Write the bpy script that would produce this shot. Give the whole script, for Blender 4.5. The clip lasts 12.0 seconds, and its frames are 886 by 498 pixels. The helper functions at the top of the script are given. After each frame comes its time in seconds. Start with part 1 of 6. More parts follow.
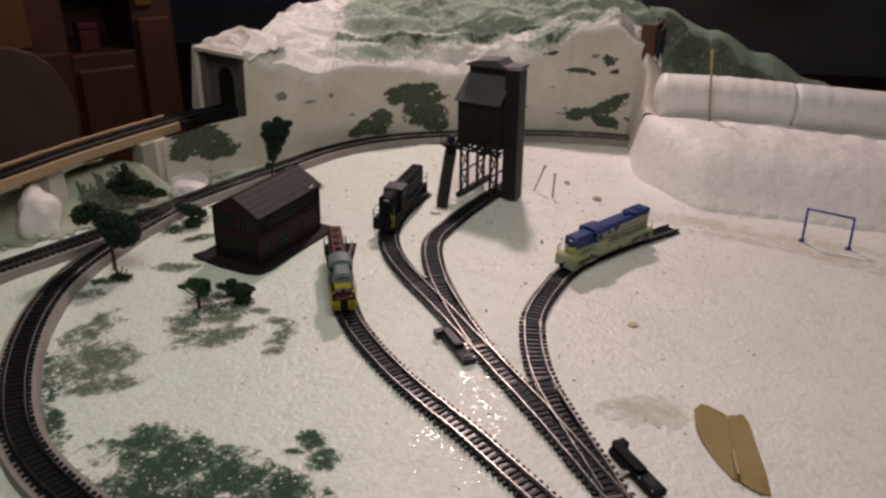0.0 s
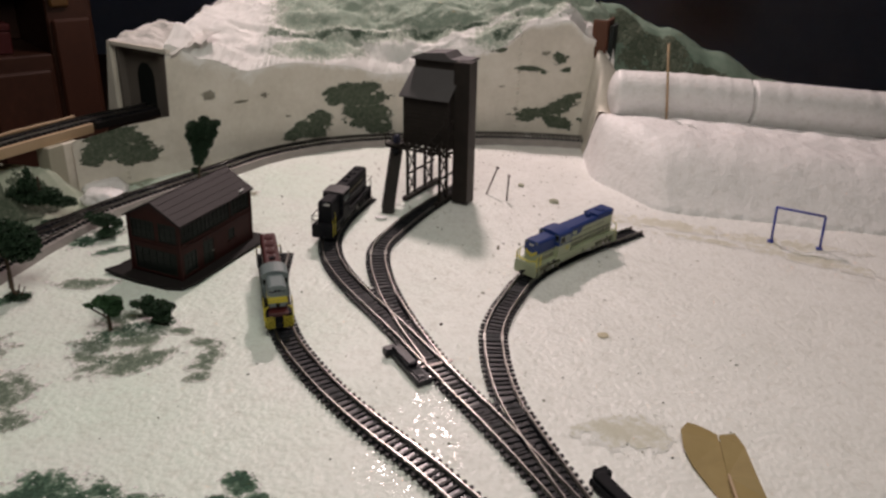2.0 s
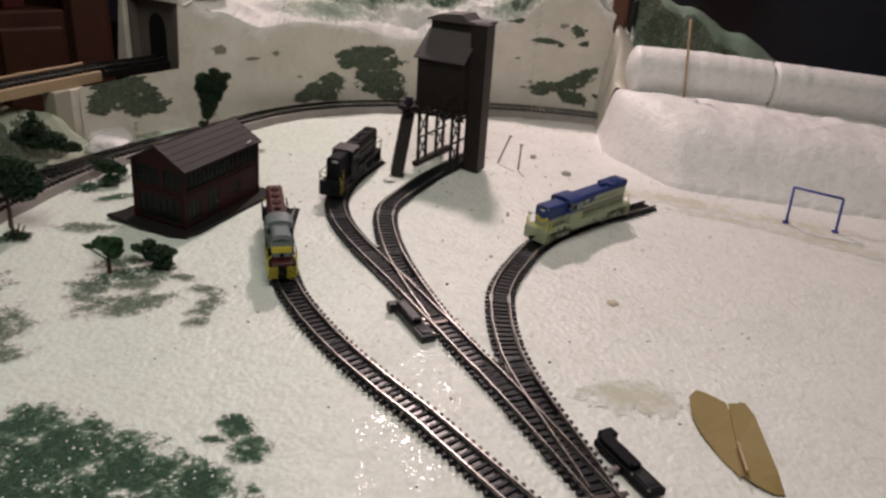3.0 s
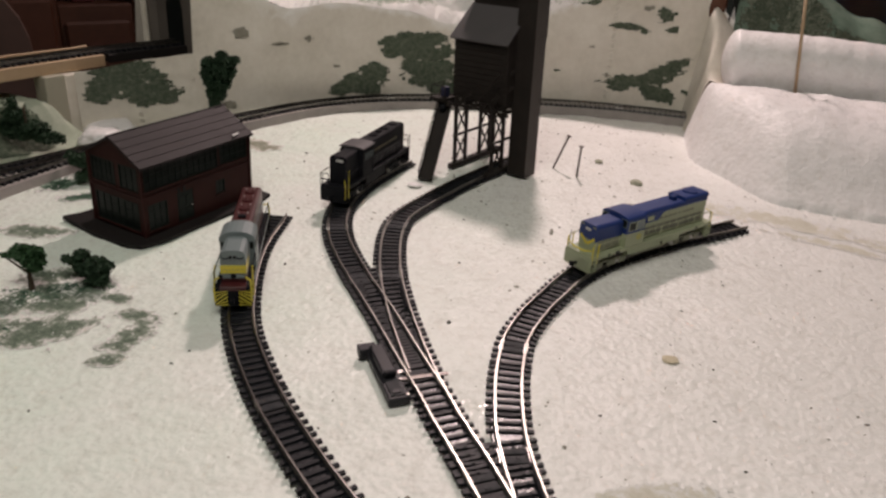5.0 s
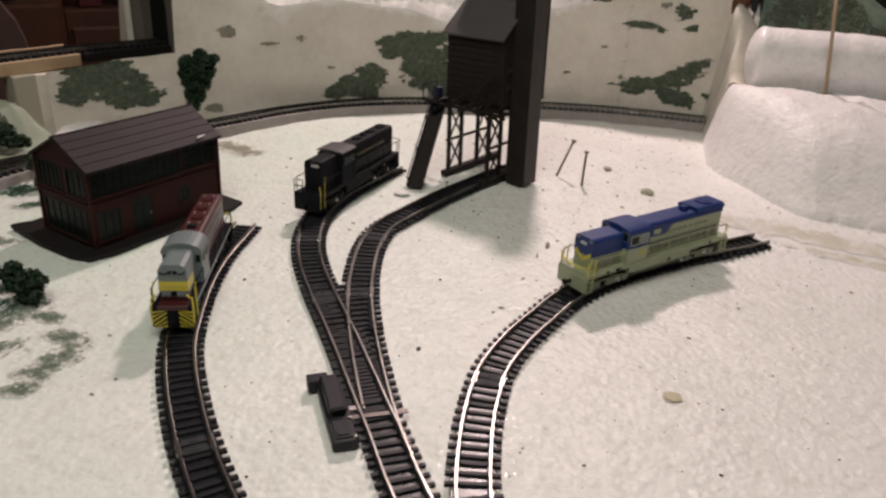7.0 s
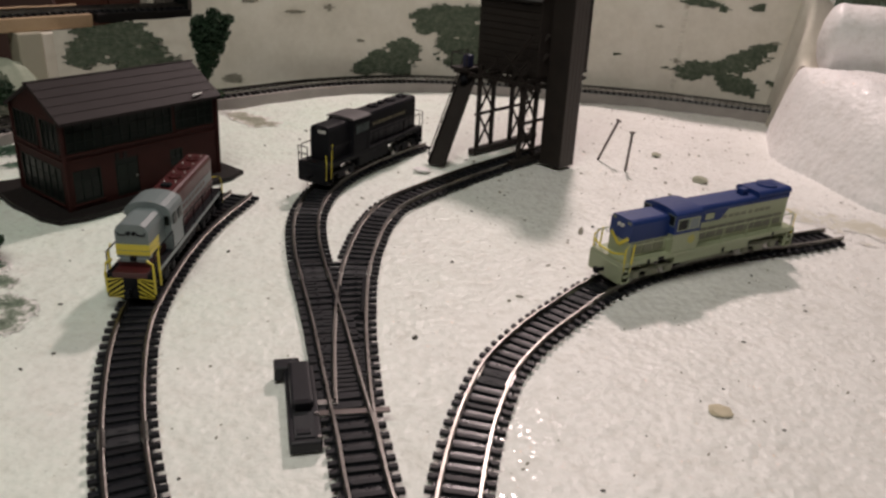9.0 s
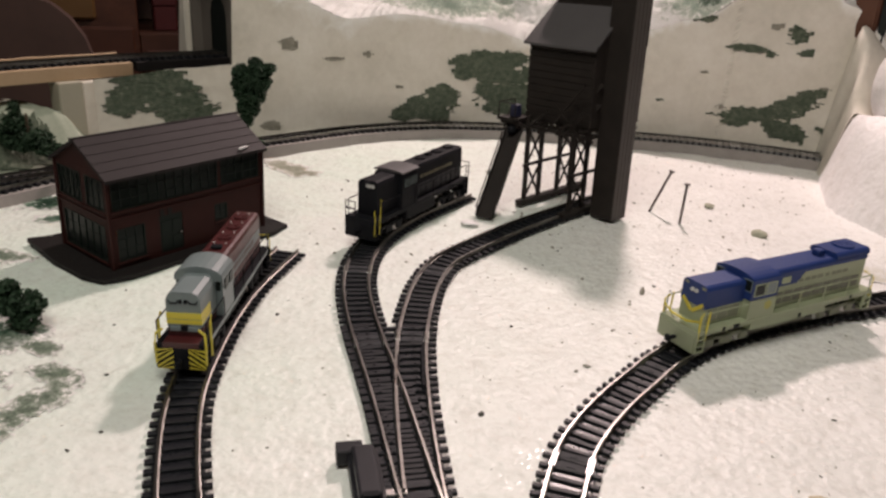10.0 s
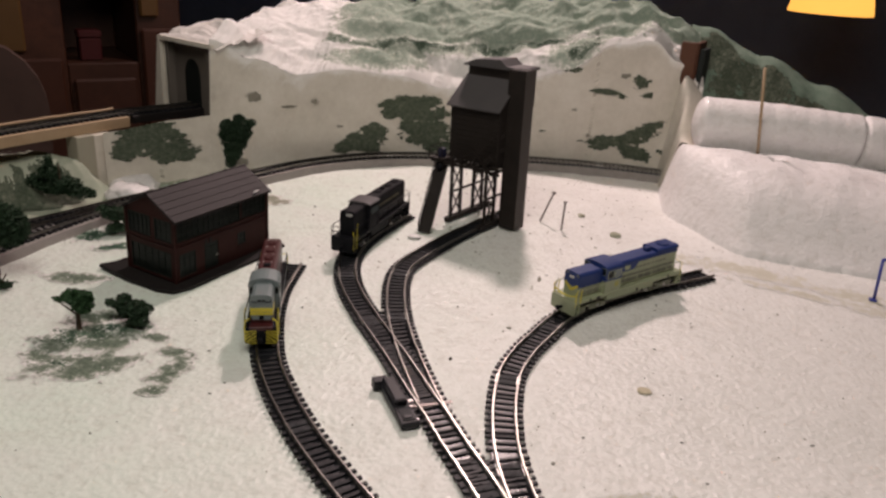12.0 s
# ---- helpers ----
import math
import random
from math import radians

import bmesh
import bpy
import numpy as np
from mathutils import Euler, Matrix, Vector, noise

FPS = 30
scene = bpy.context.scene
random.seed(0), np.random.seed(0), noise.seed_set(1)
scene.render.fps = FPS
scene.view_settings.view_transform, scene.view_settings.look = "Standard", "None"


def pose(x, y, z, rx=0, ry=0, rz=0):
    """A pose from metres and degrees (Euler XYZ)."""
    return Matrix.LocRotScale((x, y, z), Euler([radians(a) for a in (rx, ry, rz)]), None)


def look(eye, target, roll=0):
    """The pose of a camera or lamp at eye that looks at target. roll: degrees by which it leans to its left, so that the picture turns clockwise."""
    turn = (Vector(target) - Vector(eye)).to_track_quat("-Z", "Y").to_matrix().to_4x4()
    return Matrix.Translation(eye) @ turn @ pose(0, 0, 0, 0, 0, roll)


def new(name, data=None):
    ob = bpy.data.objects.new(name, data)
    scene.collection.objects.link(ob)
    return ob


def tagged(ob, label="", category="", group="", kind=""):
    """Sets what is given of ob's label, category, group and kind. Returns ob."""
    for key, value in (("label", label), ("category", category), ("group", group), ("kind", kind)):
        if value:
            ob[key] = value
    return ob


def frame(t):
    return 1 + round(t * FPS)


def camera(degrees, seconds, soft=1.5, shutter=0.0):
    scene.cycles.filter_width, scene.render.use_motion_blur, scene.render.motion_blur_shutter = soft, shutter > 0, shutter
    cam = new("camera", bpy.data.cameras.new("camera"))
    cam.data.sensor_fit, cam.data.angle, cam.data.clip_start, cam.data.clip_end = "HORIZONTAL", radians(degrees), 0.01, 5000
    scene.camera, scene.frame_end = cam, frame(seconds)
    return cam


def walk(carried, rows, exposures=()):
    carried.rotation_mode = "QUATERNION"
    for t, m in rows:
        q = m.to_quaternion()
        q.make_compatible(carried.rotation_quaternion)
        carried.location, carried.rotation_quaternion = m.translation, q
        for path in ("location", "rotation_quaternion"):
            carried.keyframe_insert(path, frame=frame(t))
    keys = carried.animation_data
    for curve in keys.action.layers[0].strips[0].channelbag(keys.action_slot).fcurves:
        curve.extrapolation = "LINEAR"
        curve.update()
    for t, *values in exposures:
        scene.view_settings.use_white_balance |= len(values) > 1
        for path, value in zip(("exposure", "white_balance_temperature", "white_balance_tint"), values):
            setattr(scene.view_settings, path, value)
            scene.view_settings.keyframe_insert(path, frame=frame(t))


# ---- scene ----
import itertools
from math import sin, cos, pi, hypot, atan2, sqrt, degrees

# ---------------------------------------------------------------- camera
cam = camera(60.1, 12.0, soft=2.6)
PATH = [
    (0, (0.1729, 0.1677, 0.4579), (0.0607, 1.0613, 0.0234), 1.31),
    (0.5, (0.1622, 0.2114, 0.4426), (0.0496, 1.0947, -0.0123), 1.67),
    (1, (0.1584, 0.2205, 0.4371), (0.0651, 1.1067, -0.0166), 3.13),
    (1.5, (0.1639, 0.2341, 0.4201), (0.0806, 1.1194, -0.0374), 3.08),
    (2, (0.1572, 0.2507, 0.4071), (0.1176, 1.1598, -0.0076), 2.14),
    (2.5, (0.1502, 0.2548, 0.3819), (0.0492, 1.1575, -0.0363), 1.61),
    (3, (0.1533, 0.2540, 0.3707), (0.1106, 1.1565, -0.0579), 4.79),
    (3.2, (0.1627, 0.2765, 0.3619), (0.1189, 1.1762, -0.0724), 4.86),
    (4.8, (0.2165, 0.4277, 0.3117), (0.0533, 1.3122, -0.1252), 3.71),
    (5, (0.2219, 0.4420, 0.3082), (0.0448, 1.3286, -0.1191), 3.26),
    (5.5, (0.2218, 0.4696, 0.2969), (0.0451, 1.3562, -0.1306), 2.94),
    (6, (0.2230, 0.5056, 0.2857), (0.0466, 1.3900, -0.1465), 3.38),
    (6.5, (0.2288, 0.5276, 0.2709), (0.0163, 1.4076, -0.1540), 1.74),
    (7, (0.2473, 0.5195, 0.2814), (0.0325, 1.4029, -0.1349), 2.72),
    (7.2, (0.2634, 0.5265, 0.2801), (0.0349, 1.4078, -0.1336), 2.55),
    (8.8, (0.2643, 0.5903, 0.2394), (-0.0027, 1.4597, -0.1765), 3.66),
    (9, (0.2559, 0.5935, 0.2286), (-0.0199, 1.4622, -0.1830), 3.55),
    (9.5, (0.2287, 0.5994, 0.2254), (-0.0643, 1.4680, -0.1742), 3.93),
    (10, (0.2195, 0.6132, 0.2346), (-0.0863, 1.4898, -0.1370), 3.13),
    (10.5, (0.2035, 0.6256, 0.2171), (-0.0792, 1.5085, -0.1579), 2.91),
    (11, (0.1936, 0.6240, 0.2215), (-0.0741, 1.5102, -0.1567), 2.88),
    (11.5, (0.2006, 0.5696, 0.2499), (-0.0441, 1.4622, -0.1288), 2.97),
    (12, (0.2223, 0.3609, 0.3418), (0.0559, 1.2754, -0.0270), 3.78),
]

EXPOSURES = [(0.0, -0.5, 6700, 13), (0.5, -0.4, 6600, 12), (1.0, -0.33, 6500, 10), (2.5, -0.32, 6500, 10), (3.2, -0.27, 6500, 10), (5.0, -0.25, 6600, 11), (7.0, -0.16, 6600, 11),
             (9.0, -0.26, 6500, 9), (9.5, -0.2, 6500, 10), (10.0, 0.06, 6600, 11), (10.5, 0.13, 6500, 9), (11.5, 0.0, 6500, 9), (12.0, -0.22, 6700, 14)]
walk(cam, [(t, look(eye, target, roll)) for t, eye, target, roll in PATH], EXPOSURES)

# ---------------------------------------------------------------- light
U = 0.02          # modelling unit: 20 mm; track gauge 16.5 mm


def V(x, y, z=0.0):
    return Vector((x * U, y * U, z * U))


world = bpy.data.worlds.new("room_dark")
scene.world = world
world.use_nodes = True
world.node_tree.nodes["Background"].inputs[0].default_value = (0.09, 0.08, 0.07, 1)
world.node_tree.nodes["Background"].inputs[1].default_value = 0.25


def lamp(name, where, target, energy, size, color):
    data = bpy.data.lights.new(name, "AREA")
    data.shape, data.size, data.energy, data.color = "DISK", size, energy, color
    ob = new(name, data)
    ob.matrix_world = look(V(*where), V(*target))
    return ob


lamp("hanging_lamp_light", (1, 108, 58), (5, 62, 0), 16.9, 0.11, (1.0, 0.79, 0.765))
# Unseen fill light, added to brighten the near snow and the shadows.
lamp("near_fill_light", (5, 29, 55), (4, 58, 0), 7.9, 0.7, (1.0, 0.955, 0.865))

glow = bpy.data.lights.new("pendant_lamp_light", "POINT")
glow.energy, glow.color, glow.shadow_soft_size = 26, (1.0, 0.72, 0.5), 0.06
new("pendant_lamp_light", glow).location = V(58.8, 205, 15.8)

# ---------------------------------------------------------------- materials


def nodes_of(name):
    m = bpy.data.materials.new(name)
    m.use_nodes = True
    nt = m.node_tree
    return m, nt, nt.nodes["Principled BSDF"]


def add(nt, kind, **inputs):
    n = nt.nodes.new(kind)
    for k, v in inputs.items():
        n.inputs[k.replace("_", " ")].default_value = v
    return n


def surface(name, colors, scale=40.0, rough=0.6, metal=0.0, bump=0.15, fine=300.0, spread=0.35, var=0.0, rough_var=0.15, distance=0.0006, coat=0.0, spec=0.5):
    """A material with two scales of colour variation, relief and uneven gloss. Scales are per metre."""
    m, nt, b = nodes_of(name)
    L = nt.links.new
    tc = nt.nodes.new("ShaderNodeTexCoord")
    n1 = add(nt, "ShaderNodeTexNoise", Scale=scale, Detail=6.0, Roughness=0.6)
    n2 = add(nt, "ShaderNodeTexNoise", Scale=fine, Detail=4.0, Roughness=0.65)
    L(tc.outputs["Object"], n1.inputs["Vector"])
    L(tc.outputs["Object"], n2.inputs["Vector"])
    ramp = nt.nodes.new("ShaderNodeValToRGB")
    els = ramp.color_ramp.elements
    els[0].position, els[1].position = 0.5 - spread, 0.5 + spread
    els[0].color, els[-1].color = (*colors[0], 1), (*colors[-1], 1)
    for i, c in enumerate(colors[1:-1]):
        e = els.new(0.5 - spread + 2 * spread * (i + 1) / (len(colors) - 1))
        e.color = (*c, 1)
    mix = add(nt, "ShaderNodeMath")
    mix.operation = "MULTIPLY_ADD"
    mix.inputs[1].default_value, mix.inputs[2].default_value = 0.35, 0.0
    L(n2.outputs["Fac"], mix.inputs[0])
    s = add(nt, "ShaderNodeMath")
    s.operation = "MULTIPLY_ADD"
    s.inputs[1].default_value = 0.65
    L(n1.outputs["Fac"], s.inputs[0])
    L(mix.outputs[0], s.inputs[2])
    L(s.outputs[0], ramp.inputs["Fac"])
    last = ramp.outputs["Color"]
    if var:
        oi = nt.nodes.new("ShaderNodeObjectInfo")
        hsv = nt.nodes.new("ShaderNodeHueSaturation")
        mr = nt.nodes.new("ShaderNodeMapRange")
        mr.inputs["To Min"].default_value, mr.inputs["To Max"].default_value = 1 - var, 1 + var
        L(oi.outputs["Random"], mr.inputs["Value"])
        L(mr.outputs[0], hsv.inputs["Value"])
        L(last, hsv.inputs["Color"])
        last = hsv.outputs["Color"]
    L(last, b.inputs["Base Color"])
    rr = nt.nodes.new("ShaderNodeMapRange")
    rr.inputs["To Min"].default_value, rr.inputs["To Max"].default_value = max(0.03, rough - rough_var), min(1, rough + rough_var)
    L(n2.outputs["Fac"], rr.inputs["Value"])
    L(rr.outputs[0], b.inputs["Roughness"])
    b.inputs["Metallic"].default_value = metal
    b.inputs["Coat Weight"].default_value = coat
    b.inputs["Specular IOR Level"].default_value = spec
    if bump:
        bp = add(nt, "ShaderNodeBump", Strength=bump, Distance=distance)
        L(s.outputs[0], bp.inputs["Height"])
        L(bp.outputs[0], b.inputs["Normal"])
    return m


def snow(name, base, shade, glint=0.35, bump=0.5, grit=0.2, rough=0.45, green_cast=None):
    """Sheet of white batting with glitter: soft colour drift, matted tufts with a dull sheen, and tiny mirror flecks."""
    m, nt, b = nodes_of(name)
    L = nt.links.new
    tc = nt.nodes.new("ShaderNodeTexCoord")
    drift = add(nt, "ShaderNodeTexNoise", Scale=9.0, Detail=5.0, Roughness=0.55)
    tuft = add(nt, "ShaderNodeTexNoise", Scale=80.0, Detail=7.0, Roughness=0.62, Distortion=0.25)
    fibre = add(nt, "ShaderNodeTexNoise", Scale=230.0, Detail=4.0, Roughness=0.6, Distortion=0.2)
    cell = add(nt, "ShaderNodeTexVoronoi", Scale=190.0)
    cell.feature = "SMOOTH_F1"
    v = add(nt, "ShaderNodeTexVoronoi", Scale=680.0)
    for n in (drift, tuft, fibre, cell, v):
        L(tc.outputs["Object"], n.inputs["Vector"])
    ramp = nt.nodes.new("ShaderNodeValToRGB")
    ramp.color_ramp.elements[0].position, ramp.color_ramp.elements[1].position = 0.3, 0.7
    ramp.color_ramp.elements[0].color, ramp.color_ramp.elements[1].color = (*shade, 1), (*base, 1)
    L(drift.outputs["Fac"], ramp.inputs["Fac"])
    last = ramp.outputs["Color"]
    if green_cast:
        # greenish cast of the light over the western half, put into the base colour
        sx = nt.nodes.new("ShaderNodeSeparateXYZ")
        L(tc.outputs["Object"], sx.inputs[0])
        far = nt.nodes.new("ShaderNodeMapRange")
        far.inputs["From Min"].default_value, far.inputs["From Max"].default_value = 0.24, -0.2
        L(sx.outputs[0], far.inputs["Value"])
        lay = add(nt, "ShaderNodeTexNoise", Scale=5.0, Detail=6.0, Roughness=0.65)
        L(tc.outputs["Object"], lay.inputs["Vector"])
        lr = nt.nodes.new("ShaderNodeMapRange")
        lr.inputs["From Min"].default_value, lr.inputs["From Max"].default_value = 0.2, 0.62
        L(lay.outputs["Fac"], lr.inputs["Value"])
        both = nt.nodes.new("ShaderNodeMath")
        both.operation = "MULTIPLY"
        L(far.outputs[0], both.inputs[0])
        L(lr.outputs[0], both.inputs[1])
        mx = nt.nodes.new("ShaderNodeMixRGB")
        mx.inputs["Color2"].default_value = (*green_cast, 1)
        L(both.outputs[0], mx.inputs["Fac"])
        L(last, mx.inputs["Color1"])
        last = mx.outputs[0]
    for tex, lo, hi, low, fac in ((tuft, 0.32, 0.5, (0.66, 0.64, 0.59), 0.3), (fibre, 0.34, 0.52, (0.72, 0.71, 0.68), grit)):
        r = nt.nodes.new("ShaderNodeValToRGB")
        r.color_ramp.elements[0].position, r.color_ramp.elements[1].position = lo, hi
        r.color_ramp.elements[0].color, r.color_ramp.elements[1].color = (*low, 1), (1, 1, 1, 1)
        L(tex.outputs["Fac"], r.inputs["Fac"])
        mul = nt.nodes.new("ShaderNodeMixRGB")
        mul.blend_type = "MULTIPLY"
        mul.inputs["Fac"].default_value = fac
        L(last, mul.inputs["Color1"])
        L(r.outputs["Color"], mul.inputs["Color2"])
        last = mul.outputs[0]
    L(last, b.inputs["Base Color"])
    # flecks of glitter
    sep = nt.nodes.new("ShaderNodeSeparateColor")
    L(v.outputs["Color"], sep.inputs[0])
    fl = nt.nodes.new("ShaderNodeMath")
    fl.operation = "GREATER_THAN"
    fl.inputs[1].default_value = 1.0 - 0.05 * glint
    L(sep.outputs[0], fl.inputs[0])
    sheen = nt.nodes.new("ShaderNodeMapRange")
    sheen.inputs["From Min"].default_value, sheen.inputs["From Max"].default_value = 0.35, 0.65
    sheen.inputs["To Min"].default_value, sheen.inputs["To Max"].default_value = rough + 0.15, rough - 0.1
    L(fibre.outputs["Fac"], sheen.inputs["Value"])
    ro = nt.nodes.new("ShaderNodeMix")
    ro.inputs[3].default_value = 0.16
    L(fl.outputs[0], ro.inputs[0])
    L(sheen.outputs[0], ro.inputs[2])
    L(ro.outputs[0], b.inputs["Roughness"])
    h = nt.nodes.new("ShaderNodeMath")
    h.operation = "MULTIPLY_ADD"
    h.inputs[1].default_value = -0.7
    L(cell.outputs["Distance"], h.inputs[0])
    L(tuft.outputs["Fac"], h.inputs[2])
    h2 = nt.nodes.new("ShaderNodeMath")
    h2.operation = "MULTIPLY_ADD"
    h2.inputs[1].default_value = 0.3
    L(fibre.outputs["Fac"], h2.inputs[0])
    L(h.outputs[0], h2.inputs[2])
    bp = add(nt, "ShaderNodeBump", Strength=bump, Distance=0.0042)
    L(h2.outputs[0], bp.inputs["Height"])
    bp2 = add(nt, "ShaderNodeBump", Strength=1.0, Distance=0.0008)
    L(sep.outputs[1], bp2.inputs["Height"])
    mixn = nt.nodes.new("ShaderNodeMix")
    mixn.data_type = "VECTOR"
    L(fl.outputs[0], mixn.inputs[0])
    L(bp.outputs[0], mixn.inputs[4])
    L(bp2.outputs[0], mixn.inputs[5])
    L(mixn.outputs[1], b.inputs["Normal"])
    return m


def wash(name, thin, thick, deep, edge=(0.90, 0.895, 0.87), speckle=0.0):
    """Turf brushed thinly over the batting: the coverage stored on the mesh, broken up by grain, leads from snow to turf."""
    m, nt, b = nodes_of(name)
    L = nt.links.new
    tc = nt.nodes.new("ShaderNodeTexCoord")
    at = nt.nodes.new("ShaderNodeAttribute")
    at.attribute_name = "cover"
    n1 = add(nt, "ShaderNodeTexNoise", Scale=130.0, Detail=8.0, Roughness=0.74, Distortion=0.8)
    n2 = add(nt, "ShaderNodeTexNoise", Scale=420.0, Detail=4.0, Roughness=0.7)
    for n in (n1, n2):
        L(tc.outputs["Object"], n.inputs["Vector"])
    a = nt.nodes.new("ShaderNodeMath")
    a.operation = "MULTIPLY_ADD"
    a.inputs[1].default_value, a.inputs[2].default_value = 3.6, -1.65
    L(n1.outputs["Fac"], a.inputs[0])
    s = nt.nodes.new("ShaderNodeMath")
    s.operation = "ADD"
    L(at.outputs["Fac"], s.inputs[0])
    L(a.outputs[0], s.inputs[1])
    ramp = nt.nodes.new("ShaderNodeValToRGB")
    e = ramp.color_ramp.elements
    e[0].position, e[0].color = 0.03, (*edge, 1)
    e[1].position, e[1].color = 0.95, (*deep, 1)
    for pos, c in ((0.20, thin), (0.45, thick)):
        k = e.new(pos)
        k.color = (*c, 1)
    L(s.outputs[0], ramp.inputs["Fac"])
    grain = add(nt, "ShaderNodeTexVoronoi", Scale=640.0)
    L(tc.outputs["Object"], grain.inputs["Vector"])
    tint = nt.nodes.new("ShaderNodeSeparateColor")
    L(grain.outputs["Color"], tint.inputs[0])
    tone = nt.nodes.new("ShaderNodeMapRange")
    tone.inputs["To Min"].default_value, tone.inputs["To Max"].default_value = 0.55, 1.35
    L(tint.outputs[0], tone.inputs["Value"])
    mul = nt.nodes.new("ShaderNodeMixRGB")
    mul.blend_type = "MULTIPLY"
    mul.inputs["Fac"].default_value = speckle
    L(ramp.outputs["Color"], mul.inputs["Color1"])
    L(tone.outputs[0], mul.inputs["Color2"])
    fleck = nt.nodes.new("ShaderNodeMath")
    fleck.operation = "GREATER_THAN"
    fleck.inputs[1].default_value = 1.0 - 0.02 * speckle
    L(tint.outputs[1], fleck.inputs[0])
    top = nt.nodes.new("ShaderNodeMixRGB")
    top.inputs["Color2"].default_value = (*edge, 1)
    L(fleck.outputs[0], top.inputs["Fac"])
    L(mul.outputs[0], top.inputs["Color1"])
    L(top.outputs[0], b.inputs["Base Color"])
    b.inputs["Roughness"].default_value = 0.8
    b.inputs["Specular IOR Level"].default_value = 0.25
    h = nt.nodes.new("ShaderNodeMath")
    h.operation = "ADD"
    L(n1.outputs["Fac"], h.inputs[0])
    L(n2.outputs["Fac"], h.inputs[1])
    bp = add(nt, "ShaderNodeBump", Strength=0.8, Distance=0.002)
    L(h.outputs[0], bp.inputs["Height"])
    L(bp.outputs[0], b.inputs["Normal"])
    return m


TURF = wash("green_turf_wash", (0.50, 0.56, 0.49), (0.16, 0.245, 0.175), (0.048, 0.095, 0.064), speckle=0.85)
TURF_PALE = wash("pale_turf_wash", (0.60, 0.62, 0.565), (0.33, 0.375, 0.31), (0.155, 0.20, 0.15), speckle=0.6)
BANK_GREEN = surface("pale_green_plaster", [(0.28, 0.32, 0.25), (0.40, 0.44, 0.35), (0.56, 0.57, 0.49)], 30, 0.85, bump=0.6, fine=260, spec=0.2)
EARTH_WASH = wash("yellowish_moss_wash", (0.82, 0.81, 0.755), (0.78, 0.765, 0.68), (0.70, 0.68, 0.575))
CAP_WASH = wash("snowy_flocked_plaster", (0.68, 0.70, 0.64), (0.47, 0.53, 0.45), (0.31, 0.385, 0.315))
CREASE_WASH = wash("flock_and_crease_shade", (0.40, 0.46, 0.39), (0.17, 0.225, 0.175), (0.075, 0.11, 0.08), (0.52, 0.57, 0.49), 0.5)
MOSS_WASH = wash("grey_green_moss_wash", (0.66, 0.65, 0.58), (0.42, 0.42, 0.34), (0.30, 0.31, 0.24))
SNOW = snow("snow_batting", (0.93, 0.925, 0.90), (0.85, 0.85, 0.82), 0.7, 0.46, 0.25, 0.38, green_cast=(0.81, 0.925, 0.825))
SNOW_FOAM = snow("snow_foam", (0.90, 0.885, 0.88), (0.85, 0.835, 0.83), 0.9, 0.28, 0.12, 0.5)
PLASTER = surface("painted_foam_wall", [(0.57, 0.535, 0.46), (0.69, 0.65, 0.57), (0.80, 0.765, 0.695)], 14, 0.8, bump=0.3, fine=110, spread=0.24)


def snow_edged(name, paint, white):
    """A paint that gives way to dabs of white where the mesh says so (its cover attribute)."""
    m = paint.copy()
    m.name = name
    nt = m.node_tree
    b = nt.nodes["Principled BSDF"]
    at = nt.nodes.new("ShaderNodeAttribute")
    at.attribute_name = "cover"
    dab = add(nt, "ShaderNodeTexNoise", Scale=55.0, Detail=6.0, Roughness=0.65, Distortion=0.6)
    tc = nt.nodes.new("ShaderNodeTexCoord")
    nt.links.new(tc.outputs["Object"], dab.inputs["Vector"])
    k = nt.nodes.new("ShaderNodeMath")
    k.operation = "MULTIPLY_ADD"
    k.inputs[1].default_value, k.inputs[2].default_value = 2.4, -1.2
    nt.links.new(dab.outputs["Fac"], k.inputs[0])
    f = nt.nodes.new("ShaderNodeMath")
    f.operation, f.use_clamp = "ADD", True
    nt.links.new(at.outputs["Fac"], f.inputs[0])
    nt.links.new(k.outputs[0], f.inputs[1])
    mix = nt.nodes.new("ShaderNodeMixRGB")
    mix.inputs["Color2"].default_value = (*white, 1)
    nt.links.new(f.outputs[0], mix.inputs["Fac"])
    nt.links.new(b.inputs["Base Color"].links[0].from_socket, mix.inputs["Color1"])
    nt.links.new(mix.outputs[0], b.inputs["Base Color"])
    return m


CLIFF = snow_edged("cliff_paint_with_snowy_rim", PLASTER, (0.88, 0.87, 0.84))
GREEN = surface("green_flock", [(0.028, 0.045, 0.032), (0.07, 0.092, 0.065), (0.13, 0.15, 0.11), (0.30, 0.30, 0.24)], 190, 0.85, bump=0.8, fine=700, spread=0.24, spec=0.2)
TIE = surface("tie_plastic", [(0.005, 0.0055, 0.008), (0.008, 0.009, 0.012), (0.016, 0.017, 0.02)], 120, 0.5, bump=0.3, fine=900, var=0.25, spec=0.28)
GAP_STRIP = surface("glossy_black_strip", [(0.006, 0.0065, 0.009), (0.012, 0.013, 0.016), (0.03, 0.031, 0.034)], 130, 0.3, bump=0.35, fine=500, spec=0.5, rough_var=0.12)
RAIL = surface("rail_nickel", [(0.13, 0.125, 0.115), (0.28, 0.27, 0.25), (0.52, 0.51, 0.485)], 60, 0.34, metal=1.0, bump=0.05, fine=500)
JOINER = surface("rail_joiner_metal", [(0.45, 0.44, 0.42), (0.65, 0.64, 0.62)], 200, 0.3, metal=1.0, bump=0.1)
